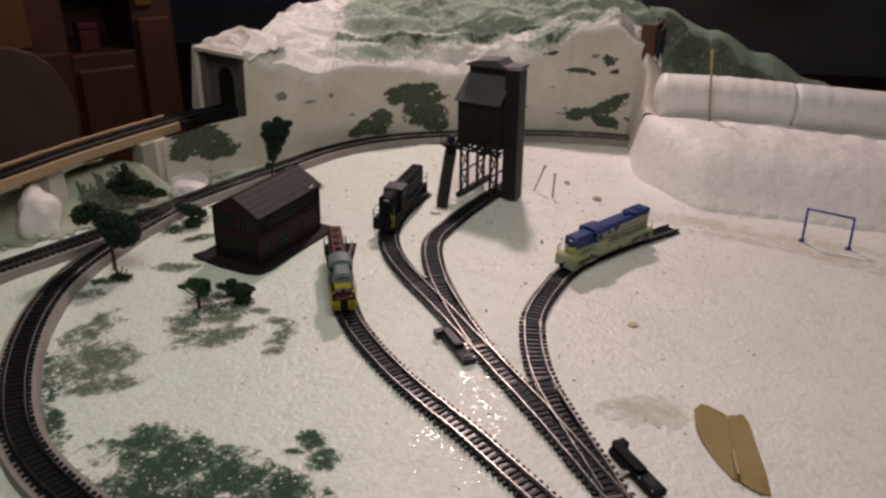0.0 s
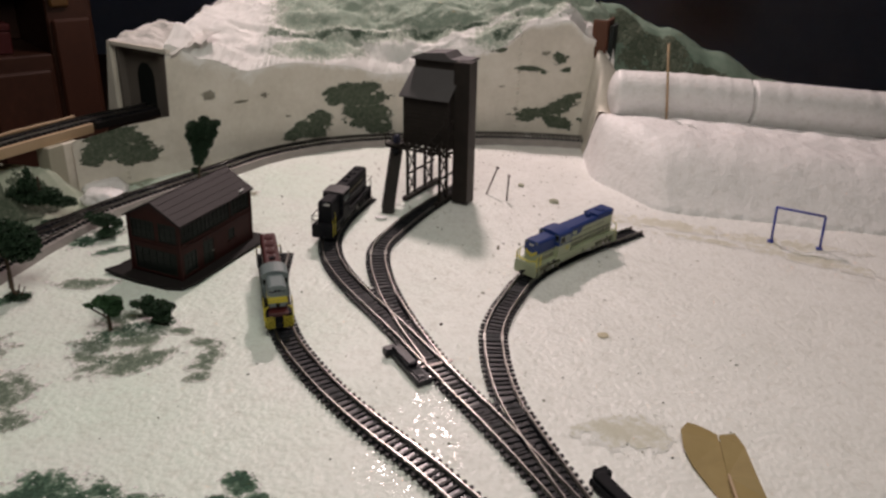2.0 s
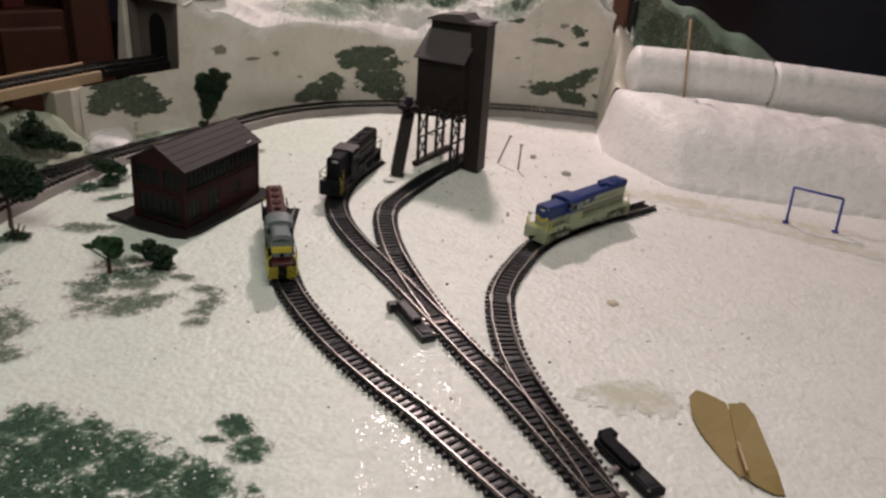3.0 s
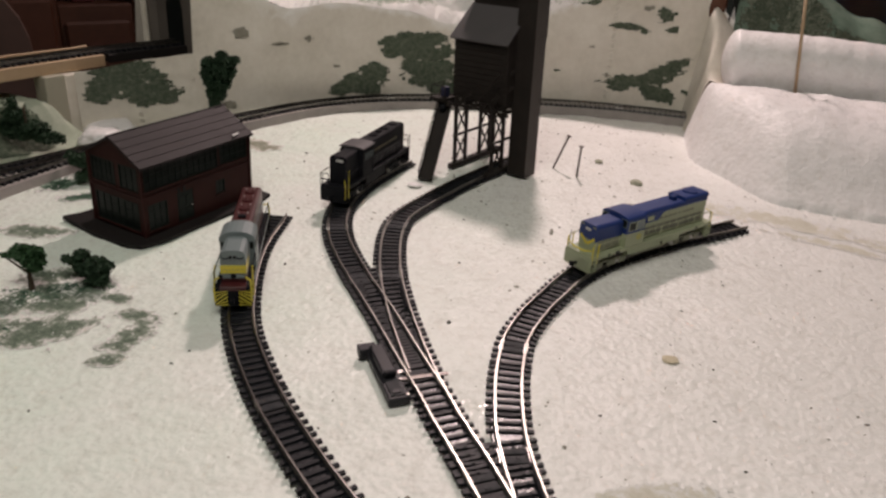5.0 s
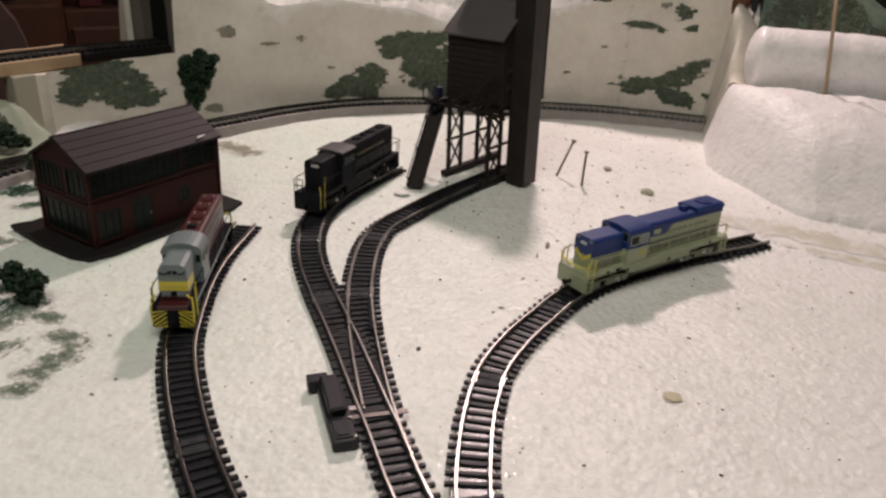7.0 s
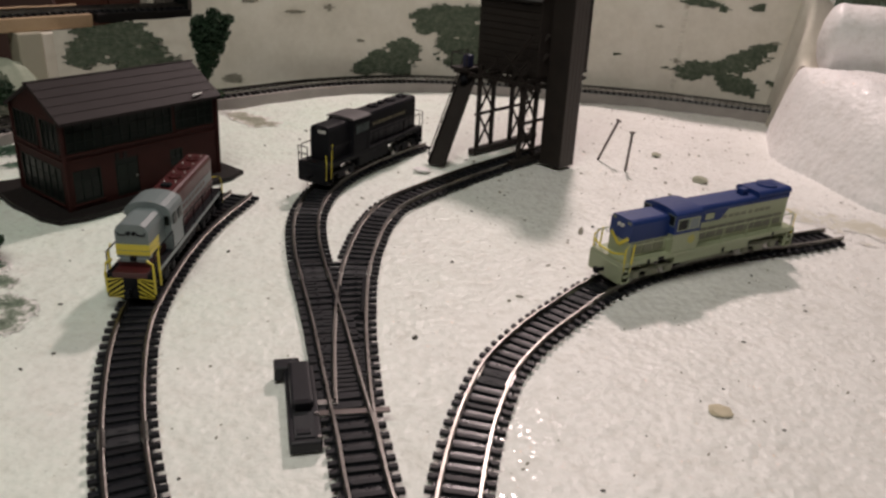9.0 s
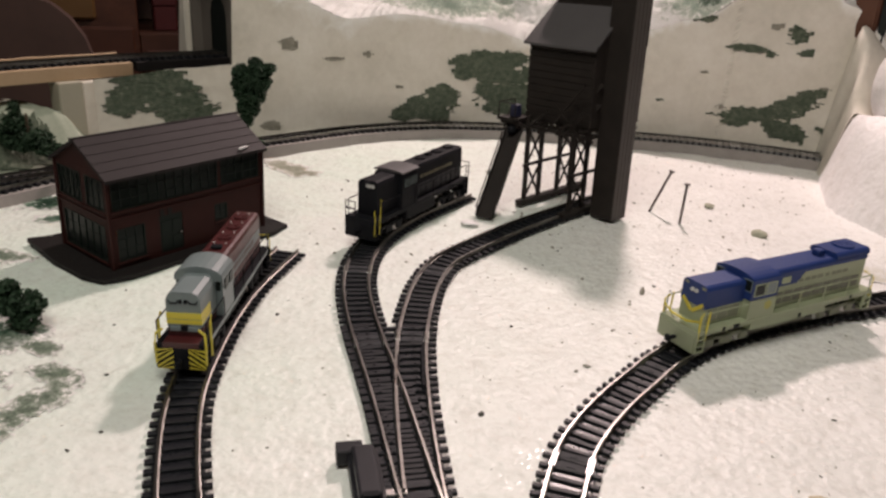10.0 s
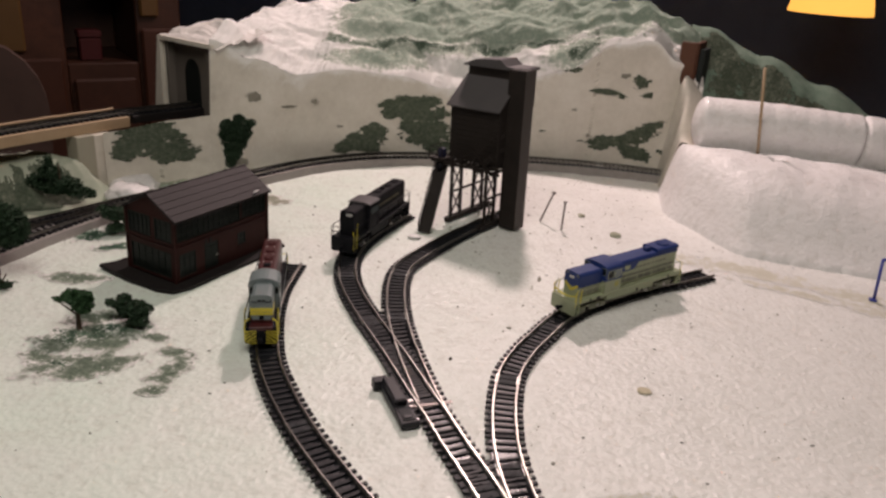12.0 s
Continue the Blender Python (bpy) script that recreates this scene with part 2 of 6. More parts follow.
ROADBED = surface("grey_roadbed", [(0.20, 0.18, 0.17), (0.30, 0.275, 0.26), (0.38, 0.35, 0.33)], 60, 0.9, bump=0.5, fine=700)
BLACK = surface("black_plastic", [(0.004, 0.0045, 0.007), (0.007, 0.0075, 0.010), (0.012, 0.0125, 0.016)], 60, 0.6, bump=0.06, fine=400, spec=0.15)
TIE_GREY = surface("worn_tie_plastic", [(0.016, 0.017, 0.02), (0.03, 0.031, 0.035), (0.055, 0.056, 0.06)], 150, 0.6, bump=0.4, fine=900, spec=0.25)
PLYWOOD = surface("plywood", [(0.30, 0.20, 0.11), (0.42, 0.29, 0.17)], 10, 0.7, bump=0.1, fine=120)
PALE_WOOD = surface("pale_wood", [(0.33, 0.22, 0.125), (0.44, 0.31, 0.19), (0.50, 0.37, 0.24)], 30, 0.6, bump=0.2, fine=260)
CREAM = surface("cream_foam", [(0.36, 0.34, 0.265), (0.45, 0.42, 0.335)], 20, 0.8, bump=0.2, fine=250)
TUNNEL = surface("grey_tunnel_card", [(0.115, 0.10, 0.086), (0.17, 0.15, 0.13)], 20, 0.85, bump=0.2, fine=200)
RUST = surface("rust_brown_card", [(0.075, 0.028, 0.014), (0.13, 0.05, 0.025)], 30, 0.7, bump=0.2, fine=250)
BARK = surface("bark", [(0.05, 0.035, 0.022), (0.10, 0.07, 0.045)], 90, 0.85, bump=0.6, fine=600)
LEAF = surface("dark_foliage", [(0.006, 0.02, 0.008), (0.014, 0.04, 0.016), (0.03, 0.07, 0.03)], 90, 0.75, bump=0.5, fine=600)
LEAF_LIGHT = surface("lit_foliage", [(0.015, 0.045, 0.015), (0.03, 0.085, 0.03), (0.06, 0.13, 0.055)], 90, 0.7, bump=0.5, fine=600)
BRICK = surface("brick_red_plastic", [(0.022, 0.006, 0.005), (0.034, 0.0092, 0.0078), (0.048, 0.0142, 0.0125)], 60, 0.6, bump=0.3, fine=500, spec=0.2)
ROOF = surface("tarred_roof", [(0.012, 0.009, 0.0092), (0.019, 0.0145, 0.0148), (0.028, 0.021, 0.0215)], 26, 0.62, bump=0.3, fine=350, spec=0.26)
DOOR_GREEN = surface("dark_green_plastic", [(0.004, 0.008, 0.006), (0.007, 0.013, 0.010)], 60, 0.5, bump=0.15, fine=400, spec=0.25)
BASE_DARK = surface("dark_base_plastic", [(0.009, 0.008, 0.008), (0.017, 0.014, 0.0135)], 40, 0.6, bump=0.2, fine=300, spec=0.25)
TIMBER = surface("dark_timber_plastic", [(0.010, 0.008, 0.007), (0.018, 0.014, 0.012), (0.03, 0.024, 0.02)], 50, 0.65, bump=0.35, fine=400, spec=0.25)
TIMBER_LIT = surface("lit_timber_plastic", [(0.04, 0.033, 0.029), (0.06, 0.05, 0.044)], 50, 0.65, bump=0.3, fine=400)
ROOF_GREY = surface("grey_roof_sheet", [(0.06, 0.055, 0.058), (0.085, 0.08, 0.082)], 40, 0.6, bump=0.2, fine=300)
NAVY = surface("navy_blue_paint", [(0.012, 0.03, 0.13), (0.018, 0.045, 0.19)], 60, 0.5, bump=0.04, fine=500, spec=0.35)
GREY_GREEN = surface("pale_grey_green_paint", [(0.30, 0.34, 0.215), (0.37, 0.41, 0.27)], 60, 0.45, bump=0.05, fine=500)
GREY_DARKER = surface("darker_grey_green_paint", [(0.17, 0.18, 0.12), (0.21, 0.22, 0.155)], 60, 0.5, bump=0.05, fine=500)
VENT_GREY = surface("dark_grey_green", [(0.10, 0.105, 0.075), (0.15, 0.155, 0.11)], 60, 0.5, bump=0.05, fine=500)
YELLOW = surface("yellow_paint", [(0.60, 0.50, 0.04), (0.74, 0.63, 0.07)], 80, 0.4, bump=0.05, fine=500)
DULL_YELLOW = surface("faded_yellow_paint", [(0.36, 0.35, 0.09), (0.44, 0.42, 0.13)], 80, 0.5, bump=0.05, fine=500)
MAROON = surface("maroon_paint", [(0.05, 0.010, 0.011), (0.08, 0.016, 0.016)], 60, 0.4, bump=0.04, fine=500, coat=0.1)
STEEL_GREY = surface("blue_grey_paint", [(0.15, 0.185, 0.19), (0.20, 0.24, 0.245)], 60, 0.4, bump=0.05, fine=500)
STEEL = surface("bare_steel", [(0.3, 0.29, 0.28), (0.5, 0.48, 0.46)], 100, 0.35, metal=1.0, bump=0.1, fine=600)
NAIL = surface("nail_steel", [(0.10, 0.085, 0.08), (0.2, 0.18, 0.17)], 120, 0.4, metal=0.8, bump=0.15, fine=600)
BLUE_PLASTIC = surface("blue_plastic", [(0.03, 0.045, 0.28), (0.05, 0.07, 0.38)], 80, 0.4, bump=0.05)
CARD = surface("tan_card", [(0.23, 0.165, 0.06), (0.30, 0.22, 0.085), (0.36, 0.27, 0.115)], 40, 0.6, bump=0.15, fine=200)
TAN = surface("tan_foam_crumb", [(0.52, 0.455, 0.32), (0.66, 0.59, 0.45)], 120, 0.85, bump=0.5, fine=500)
MOSS = surface("pale_moss_crumb", [(0.36, 0.36, 0.27), (0.50, 0.49, 0.39)], 120, 0.9, bump=0.5, fine=500)
CRUMB = surface("dark_crumb", [(0.03, 0.03, 0.025), (0.08, 0.075, 0.06)], 200, 0.8, bump=0.4)
MACHINE = surface("dark_grey_plastic", [(0.011, 0.011, 0.014), (0.018, 0.018, 0.022), (0.027, 0.027, 0.032)], 60, 0.42, bump=0.08, fine=500, spec=0.3)
LETTER = surface("worn_lettering", [(0.13, 0.11, 0.06), (0.18, 0.155, 0.09)], 100, 0.5, bump=0.0)
WHITE_MARK = surface("white_marking", [(0.5, 0.5, 0.48), (0.6, 0.6, 0.58)], 100, 0.5, bump=0.0)
WOOD_DARK = surface("dark_furniture_wood", [(0.02, 0.009, 0.006), (0.06, 0.024, 0.014), (0.14, 0.055, 0.03)], 4, 0.45, bump=0.1, fine=60)
WOOD_RED = surface("reddish_furniture_wood", [(0.03, 0.0105, 0.006), (0.06, 0.021, 0.011), (0.09, 0.032, 0.016)], 5, 0.5, bump=0.1, fine=60)
WOOD_OCHRE = surface("ochre_furniture_wood", [(0.10, 0.052, 0.014), (0.15, 0.08, 0.024)], 5, 0.5, bump=0.1, fine=60)
CHAIR_BROWN = surface("brown_upholstery", [(0.055, 0.032, 0.025), (0.085, 0.05, 0.04), (0.11, 0.066, 0.053)], 12, 0.8, bump=0.2, fine=120)
SLOPE = surface("green_flocked_slope", [(0.05, 0.10, 0.075), (0.12, 0.19, 0.14), (0.20, 0.27, 0.21), (0.42, 0.46, 0.40)], 30, 0.85, bump=0.6, fine=220, distance=0.003)
CAP = surface("snowy_painted_plaster", [(0.40, 0.39, 0.35), (0.62, 0.60, 0.56), (0.74, 0.72, 0.69), (0.80, 0.79, 0.77)], 24, 0.85, bump=0.8, fine=180, distance=0.004)
TUNNEL_DARK = surface("tunnel_darkness", [(0.008, 0.012, 0.011), (0.016, 0.022, 0.02)], 20, 0.8, bump=0.1, fine=200)
FLAKE = surface("plastic_snow_flake", [(0.8, 0.8, 0.8), (0.88, 0.88, 0.88)], 200, 0.35, bump=0.0, rough_var=0.05, coat=0.0)
GLITTER = surface("glitter_flake", [(0.82, 0.82, 0.82), (0.9, 0.9, 0.9)], 200, 0.16, bump=0.0, rough_var=0.05, coat=1.0)
MOSS_DIM = surface("dull_crumb", [(0.20, 0.19, 0.15), (0.36, 0.34, 0.29)], 150, 0.9, bump=0.4)
BLUE_DARK = surface("dark_blue_plastic", [(0.012, 0.014, 0.045), (0.02, 0.024, 0.07)], 80, 0.4, bump=0.05)
GLASS, _nt, _b = nodes_of("window_glass")
_b.inputs["Base Color"].default_value = (0.008, 0.011, 0.010, 1)
_b.inputs["Roughness"].default_value = 0.3
_b.inputs["Specular IOR Level"].default_value = 0.18
SHADE_GLOW, _nt, _b = nodes_of("lit_lamp_shade")
_b.inputs["Base Color"].default_value = (0.9, 0.6, 0.25, 1)
_b.inputs["Emission Color"].default_value = (1.0, 0.48, 0.09, 1)
_b.inputs["Emission Strength"].default_value = 1.5
# Paler than the other walls; the room's missing light is put into its colour.
LIGHTENED_WALL = surface("lightened_wall", [(0.20, 0.25, 0.40), (0.25, 0.32, 0.50), (0.31, 0.38, 0.56)], 3, 0.8, bump=0.1, fine=30)
DARK = surface("room_shadow_brown", [(0.06, 0.034, 0.026), (0.13, 0.078, 0.058), (0.22, 0.13, 0.09)], 3, 0.7, bump=0.1, fine=20)

# ---------------------------------------------------------------- mesh helpers


def part(name, bm, mat, parent=None, label="", smooth=False, unit=U):
    """Links a bmesh (in units of 20 mm) as one mesh object."""
    me = bpy.data.meshes.new(name)
    if unit != 1:
        bmesh.ops.scale(bm, vec=(unit, unit, unit), verts=bm.verts[:])
    bm.to_mesh(me)
    bm.free()
    me.materials.append(mat)
    if smooth:
        for p in me.polygons:
            p.use_smooth = True
    ob = new(name, me)
    if parent:
        ob.parent = parent
    if label:
        tagged(ob, label)
    return ob


def thing(name, x, y, z=0.0, heading=0.0, label="", category="", group="", kind="", tilt=(0, 0)):
    e = new(name)
    e.empty_display_size = 0.01
    e.matrix_world = pose(x * U, y * U, z * U, tilt[0], tilt[1], heading)
    return tagged(e, label, category, group, kind)


def box(bm, x0, x1, y0, y1, z0, z1, bevel=0.0, seg=1, m=None):
    r = bmesh.ops.create_cube(bm, size=1)
    vs = r["verts"]
    bmesh.ops.scale(bm, vec=(x1 - x0, y1 - y0, z1 - z0), verts=vs)
    bmesh.ops.translate(bm, vec=((x0 + x1) / 2, (y0 + y1) / 2, (z0 + z1) / 2), verts=vs)
    if bevel:
        es = {e for v in vs for e in v.link_edges}
        g = bmesh.ops.bevel(bm, geom=list(es), offset=bevel, segments=seg, affect="EDGES", profile=0.5)
        vs = list({v for f in g["faces"] for v in f.verts} | {v for v in vs if v.is_valid})
    if m is not None:
        bmesh.ops.transform(bm, matrix=m, verts=vs)
    return vs


def rod(bm, pts, r, sides=6, cap=True):
    """A tube of radius r along the points pts."""
    pts = [Vector(p) for p in pts]
    rings = []
    for i, p in enumerate(pts):
        d = (pts[min(i + 1, len(pts) - 1)] - pts[max(i - 1, 0)]).normalized()
        a = d.orthogonal().normalized() if abs(d.z) > 0.95 else Vector((0, 0, 1)).cross(d).normalized()
        b = d.cross(a)
        rad = r[i] if isinstance(r, (list, tuple)) else r
        rings.append([bm.verts.new(p + (a * cos(2 * pi * k / sides) + b * sin(2 * pi * k / sides)) * rad) for k in range(sides)])
    for q, w in zip(rings[:-1], rings[1:]):
        for k in range(sides):
            bm.faces.new((q[k], q[(k + 1) % sides], w[(k + 1) % sides], w[k]))
    if cap:
        bm.faces.new(rings[0][::-1])
        bm.faces.new(rings[-1])


def bar(bm, a, b, w, h):
    """A square timber from a to b."""
    a, b = Vector(a), Vector(b)
    d = (b - a).normalized()
    s = Vector((0, 0, 1)).cross(d)
    s = s.normalized() if s.length > 0.05 else Vector((1, 0, 0))
    u = d.cross(s)
    ring = [(-w / 2, -h / 2), (w / 2, -h / 2), (w / 2, h / 2), (-w / 2, h / 2)]
    q = [bm.verts.new(a + s * i + u * j) for i, j in ring]
    r = [bm.verts.new(b + s * i + u * j) for i, j in ring]
    for k in range(4):
        bm.faces.new((q[k], q[(k + 1) % 4], r[(k + 1) % 4], r[k]))
    bm.faces.new(q[::-1])
    bm.faces.new(r)


def prism(bm, outline, x0, x1):
    """A solid with the (y, z) outline, from x0 to x1."""
    a = [bm.verts.new((x0, y, z)) for y, z in outline]
    b = [bm.verts.new((x1, y, z)) for y, z in outline]
    n = len(outline)
    for k in range(n):
        bm.faces.new((a[k], a[(k + 1) % n], b[(k + 1) % n], b[k]))
    bm.faces.new(a[::-1])
    bm.faces.new(b)
    bmesh.ops.recalc_face_normals(bm, faces=bm.faces[:])


def smooth_path(ctrl, step=0.1):
    """Points at an even step along a spline through ctrl, with headings."""
    P = [Vector(c).to_3d() if len(c) == 2 else Vector(c) for c in ctrl]
    P = [P[0] * 2 - P[1]] + P + [P[-1] * 2 - P[-2]]
    dense = []
    for i in range(1, len(P) - 2):
        a, b, c, d = P[i - 1:i + 3]
        t0, t1 = 0.0, (b - a).length ** 0.5
        t2 = t1 + (c - b).length ** 0.5
        t3 = t2 + (d - c).length ** 0.5
        for k in range(40):
            t = t1 + (t2 - t1) * k / 40
            A1 = a * ((t1 - t) / (t1 - t0)) + b * ((t - t0) / (t1 - t0))
            A2 = b * ((t2 - t) / (t2 - t1)) + c * ((t - t1) / (t2 - t1))
            A3 = c * ((t3 - t) / (t3 - t2)) + d * ((t - t2) / (t3 - t2))
            B1 = A1 * ((t2 - t) / (t2 - t0)) + A2 * ((t - t0) / (t2 - t0))
            B2 = A2 * ((t3 - t) / (t3 - t1)) + A3 * ((t - t1) / (t3 - t1))
            dense.append(B1 * ((t2 - t) / (t2 - t1)) + B2 * ((t - t1) / (t2 - t1)))
    dense.append(P[-2])
    out, acc, want = [], 0.0, 0.0
    for p, q in zip(dense[:-1], dense[1:]):
        d = (q - p).length
        while want <= acc + d and d > 0:
            out.append(p.lerp(q, (want - acc) / d))
            want += step
        acc += d
    res = []
    for i, p in enumerate(out):
        d = out[min(i + 1, len(out) - 1)] - out[max(i - 1, 0)]
        res.append((p, atan2(d.y, d.x)))
    return res

# ---------------------------------------------------------------- ground and room


def fbm(x, y, s, seed=0.0, octaves=4):
    return noise.fractal(Vector((x * s, y * s, seed)), 1.0, 2.0, octaves)


def sstep(a, b, v):
    t = min(1.0, max(0.0, (v - a) / (b - a)))
    return t * t * (3 - 2 * t)


def edge_x(y):
    """Left rim of the layout."""
    return min(-15.0, -25.9 + (y - 58.0) * 0.675) if y > 50 else -31.3 - (50 - y) * 0.25


def ground_height(x, y):
    z = 0.09 * fbm(x, y, 0.22, 3.1) + 0.035 * fbm(x, y, 1.1, 8.0)
    # plastered bank between the main line and the raised line
    out = (x + 24.0) * 0.83 - (y - 58.0) * 0.56
    bank = sstep(1.3, -0.7, out + 0.3 * fbm(x, y, 0.5, 9.0)) * sstep(42, 49, y) * sstep(63.4, 61.6, y)
    return z + bank * (2.7 + 0.3 * fbm(x, y, 0.35, 5.0) + 0.08 * fbm(x, y, 1.6, 2.0))


GRID_H = {}


def grid_height(i, j):
    if (i, j) not in GRID_H:
        GRID_H[i, j] = ground_height(i * 0.5, j * 0.5)
    return GRID_H[i, j]


def ground_surface(x, y):
    """Height of the laid batting, between the corners of its half-unit mesh."""
    i, j = math.floor(x * 2), math.floor(y * 2)
    u, v = x * 2 - i, y * 2 - j
    return (1 - u) * (1 - v) * grid_height(i, j) + u * (1 - v) * grid_height(i + 1, j) + (1 - u) * v * grid_height(i, j + 1) + u * v * grid_height(i + 1, j + 1)


def sheet(name, x0, x1, y0, y1, step, fz, mat, keep=lambda x, y: True):
    nx, ny = int((x1 - x0) / step), int((y1 - y0) / step)
    vs = [((x0 + i * step) * U, (y0 + j * step) * U, fz(x0 + i * step, y0 + j * step) * U) for j in range(ny + 1) for i in range(nx + 1)]
    fs = [(j * (nx + 1) + i, j * (nx + 1) + i + 1, (j + 1) * (nx + 1) + i + 1, (j + 1) * (nx + 1) + i)
          for j in range(ny) for i in range(nx) if keep(x0 + (i + 0.5) * step, y0 + (j + 0.5) * step)]
    me = bpy.data.meshes.new(name)
    me.from_pydata(vs, [], fs)
    me.materials.append(mat)
    for p in me.polygons:
        p.use_smooth = True
    return new(name, me)


ground = sheet("ground", -43, 62, 8, 92, 0.5, lambda x, y: -0.12 + ground_height(x, y), SNOW, lambda x, y: x > edge_x(y) - 0.4)
tagged(ground, "white glittering snow batting spread over the layout board", "snow ground", kind="structure")

bm = bmesh.new()
for pts in ([(-41.5, 8), (62, 8), (62, 104), (-15.5, 104), (-15.5, 73.5), (-31.2, 50)],):
    top = [bm.verts.new((x, y, -0.6)) for x, y in pts]
    low = [bm.verts.new((x, y, -2.2)) for x, y in pts]
    for k in range(len(pts)):
        bm.faces.new((low[k], low[(k + 1) % len(pts)], top[(k + 1) % len(pts)], top[k]))
    bm.faces.new(top)
    bm.faces.new(low[::-1])
tagged(part("layout_board", bm, PLYWOOD), "plywood board carrying the snow scenery", "board", kind="structure")

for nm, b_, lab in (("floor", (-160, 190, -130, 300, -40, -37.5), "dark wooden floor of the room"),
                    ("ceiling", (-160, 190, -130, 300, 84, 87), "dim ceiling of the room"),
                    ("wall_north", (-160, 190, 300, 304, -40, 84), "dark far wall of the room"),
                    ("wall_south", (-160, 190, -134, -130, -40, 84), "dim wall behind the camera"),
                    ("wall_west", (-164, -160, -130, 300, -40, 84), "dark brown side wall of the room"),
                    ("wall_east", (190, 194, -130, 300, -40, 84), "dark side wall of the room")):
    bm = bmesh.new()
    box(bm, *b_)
    tagged(part(nm, bm, LIGHTENED_WALL if nm in ("wall_north", "wall_east") else DARK), lab, "room shell", kind="structure")

# ---------------------------------------------------------------- tracks
GAUGE = 0.9      # centre to centre of the rail heads
TIE_PITCH = 0.385


def tie_mesh():
    bm = bmesh.new()
    box(bm, -0.075, 0.075, -0.76, 0.76, 0.0, 0.12, 0.012)
    for s in (-1, 1):
        for d in (-1, 1):
            box(bm, -0.05, 0.05, s * 0.45 + d * 0.085 - 0.025, s * 0.45 + d * 0.085 + 0.025, 0.12, 0.15)
    bmesh.ops.scale(bm, vec=(U, U, U), verts=bm.verts[:])
    me = bpy.data.meshes.new("tie")
    bm.to_mesh(me)
    bm.free()
    me.materials.append(TIE)
    return me


TIE_MESH = tie_mesh()
PROFILE = [(-0.06, 0), (0.06, 0), (0.06, 0.018), (0.016, 0.035), (0.016, 0.10), (0.032, 0.115), (0.032, 0.15), (-0.032, 0.15), (-0.032, 0.115), (-0.016, 0.10), (-0.016, 0.035), (-0.06, 0.018)]


def rail(name, pts, offset, z, parent, mat=None):
    bm = bmesh.new()
    rings = []
    for p, h in pts[::4] + [pts[-1]]:
        n = Vector((-sin(h), cos(h), 0))
        c = p + n * offset
        rings.append([bm.verts.new((c.x + n.x * a, c.y + n.y * a, c.z + z + b)) for a, b in PROFILE])
    k = len(PROFILE)
    for q, w in zip(rings[:-1], rings[1:]):
        for i in range(k):
            bm.faces.new((q[i], q[(i + 1) % k], w[(i + 1) % k], w[i]))
    bm.faces.new(rings[0][::-1])
    bm.faces.new(rings[-1])
    bmesh.ops.recalc_face_normals(bm, faces=bm.faces[:])
    return part(name, bm, mat or RAIL, parent)


def underlay(t, pts, z=0.0):
    """Dark strip between the ties."""
    bm = bmesh.new()
    rings = []
    for p, h in pts[::4] + [pts[-1]]:
        n = Vector((-sin(h), cos(h), 0))
        rings.append([bm.verts.new((p.x + n.x * a, p.y + n.y * a, p.z + z + b)) for a, b in ((-0.62, -0.03), (-0.58, 0.045), (0.58, 0.045), (0.62, -0.03))])
    for q, w in zip(rings[:-1], rings[1:]):
        for i in range(3):
            bm.faces.new((q[i], q[i + 1], w[i + 1], w[i]))
    bmesh.ops.recalc_face_normals(bm, faces=bm.faces[:])
    part("tie_gap_strip", bm, GAP_STRIP, t, "black strip between the ties")


def track(ctrl, label, z=0.0, ties=True, skip=(), joints=(), tie_from=0.0, tie_to=1e9, bed=0.0):
    t = thing("railway_track", 0, 0, 0, 0, label, "railway track", "model railway tracks")
    pts = smooth_path(ctrl, 0.1)
    for s in (-1, 1):
        rail("rail", pts, s * GAUGE / 2, z + 0.12, t)
    if bed:
        bm = bmesh.new()
        rings = []
        for p, h in pts[::5] + [pts[-1]]:
            n = Vector((-sin(h), cos(h), 0))
            rings.append([bm.verts.new((p.x + n.x * a, p.y + n.y * a, p.z + z + b)) for a, b in ((-1.12, -bed - 0.3), (-0.98, -0.005), (0.98, -0.005), (1.12, -bed - 0.3))])
        for q, w in zip(rings[:-1], rings[1:]):
            for i in range(3):
                bm.faces.new((q[i], q[i + 1], w[i + 1], w[i]))
        bmesh.ops.recalc_face_normals(bm, faces=bm.faces[:])
        part("roadbed", bm, ROADBED, t, "grey granular roadbed strip")
    underlay(t, pts, z)
    if ties:
        rng = random.Random(len(pts))
        d = 0.1
        while d < len(pts) * 0.1 - 0.1:
            p, h = pts[int(d / 0.1)]
            if tie_from <= d <= tie_to:
                o = new("tie", TIE_MESH)
                o.parent = t
                o.matrix_local = pose(p.x * U, p.y * U, (p.z + z) * U, 0, 0, degrees(h) + rng.uniform(-1.2, 1.2))
            d += TIE_PITCH
    return t, pts


L_CTRL = [(13.9, 28.4), (9.25, 33.3), (7.85, 34.8), (6.35, 36.4), (4.6, 38.05), (3.25, 39.4), (2.4, 40.3), (1.45, 41.4), (0.55, 42.55), (-0.35, 43.8), (-1.2, 45.2), (-2.1, 47.2), (-2.85, 49.2), (-3.5, 51.6), (-4.0, 55.0)]
S_CTRL = [(15.4, 29.0), (13.1, 32.8), (11.85, 34.9), (10.4, 37.3), (8.95, 39.6), (7.65, 41.5), (6.85, 42.75), (5.9, 44.15), (4.9, 45.65), (4.0, 47.0), (2.95, 48.5), (1.85, 50.05), (0.7, 51.8), (-0.25, 53.5), (-0.9, 55.1), (-1.3, 56.7), (-1.45, 58.5), (-1.3, 60.7), (-0.85, 63.0), (-0.2, 65.4)]
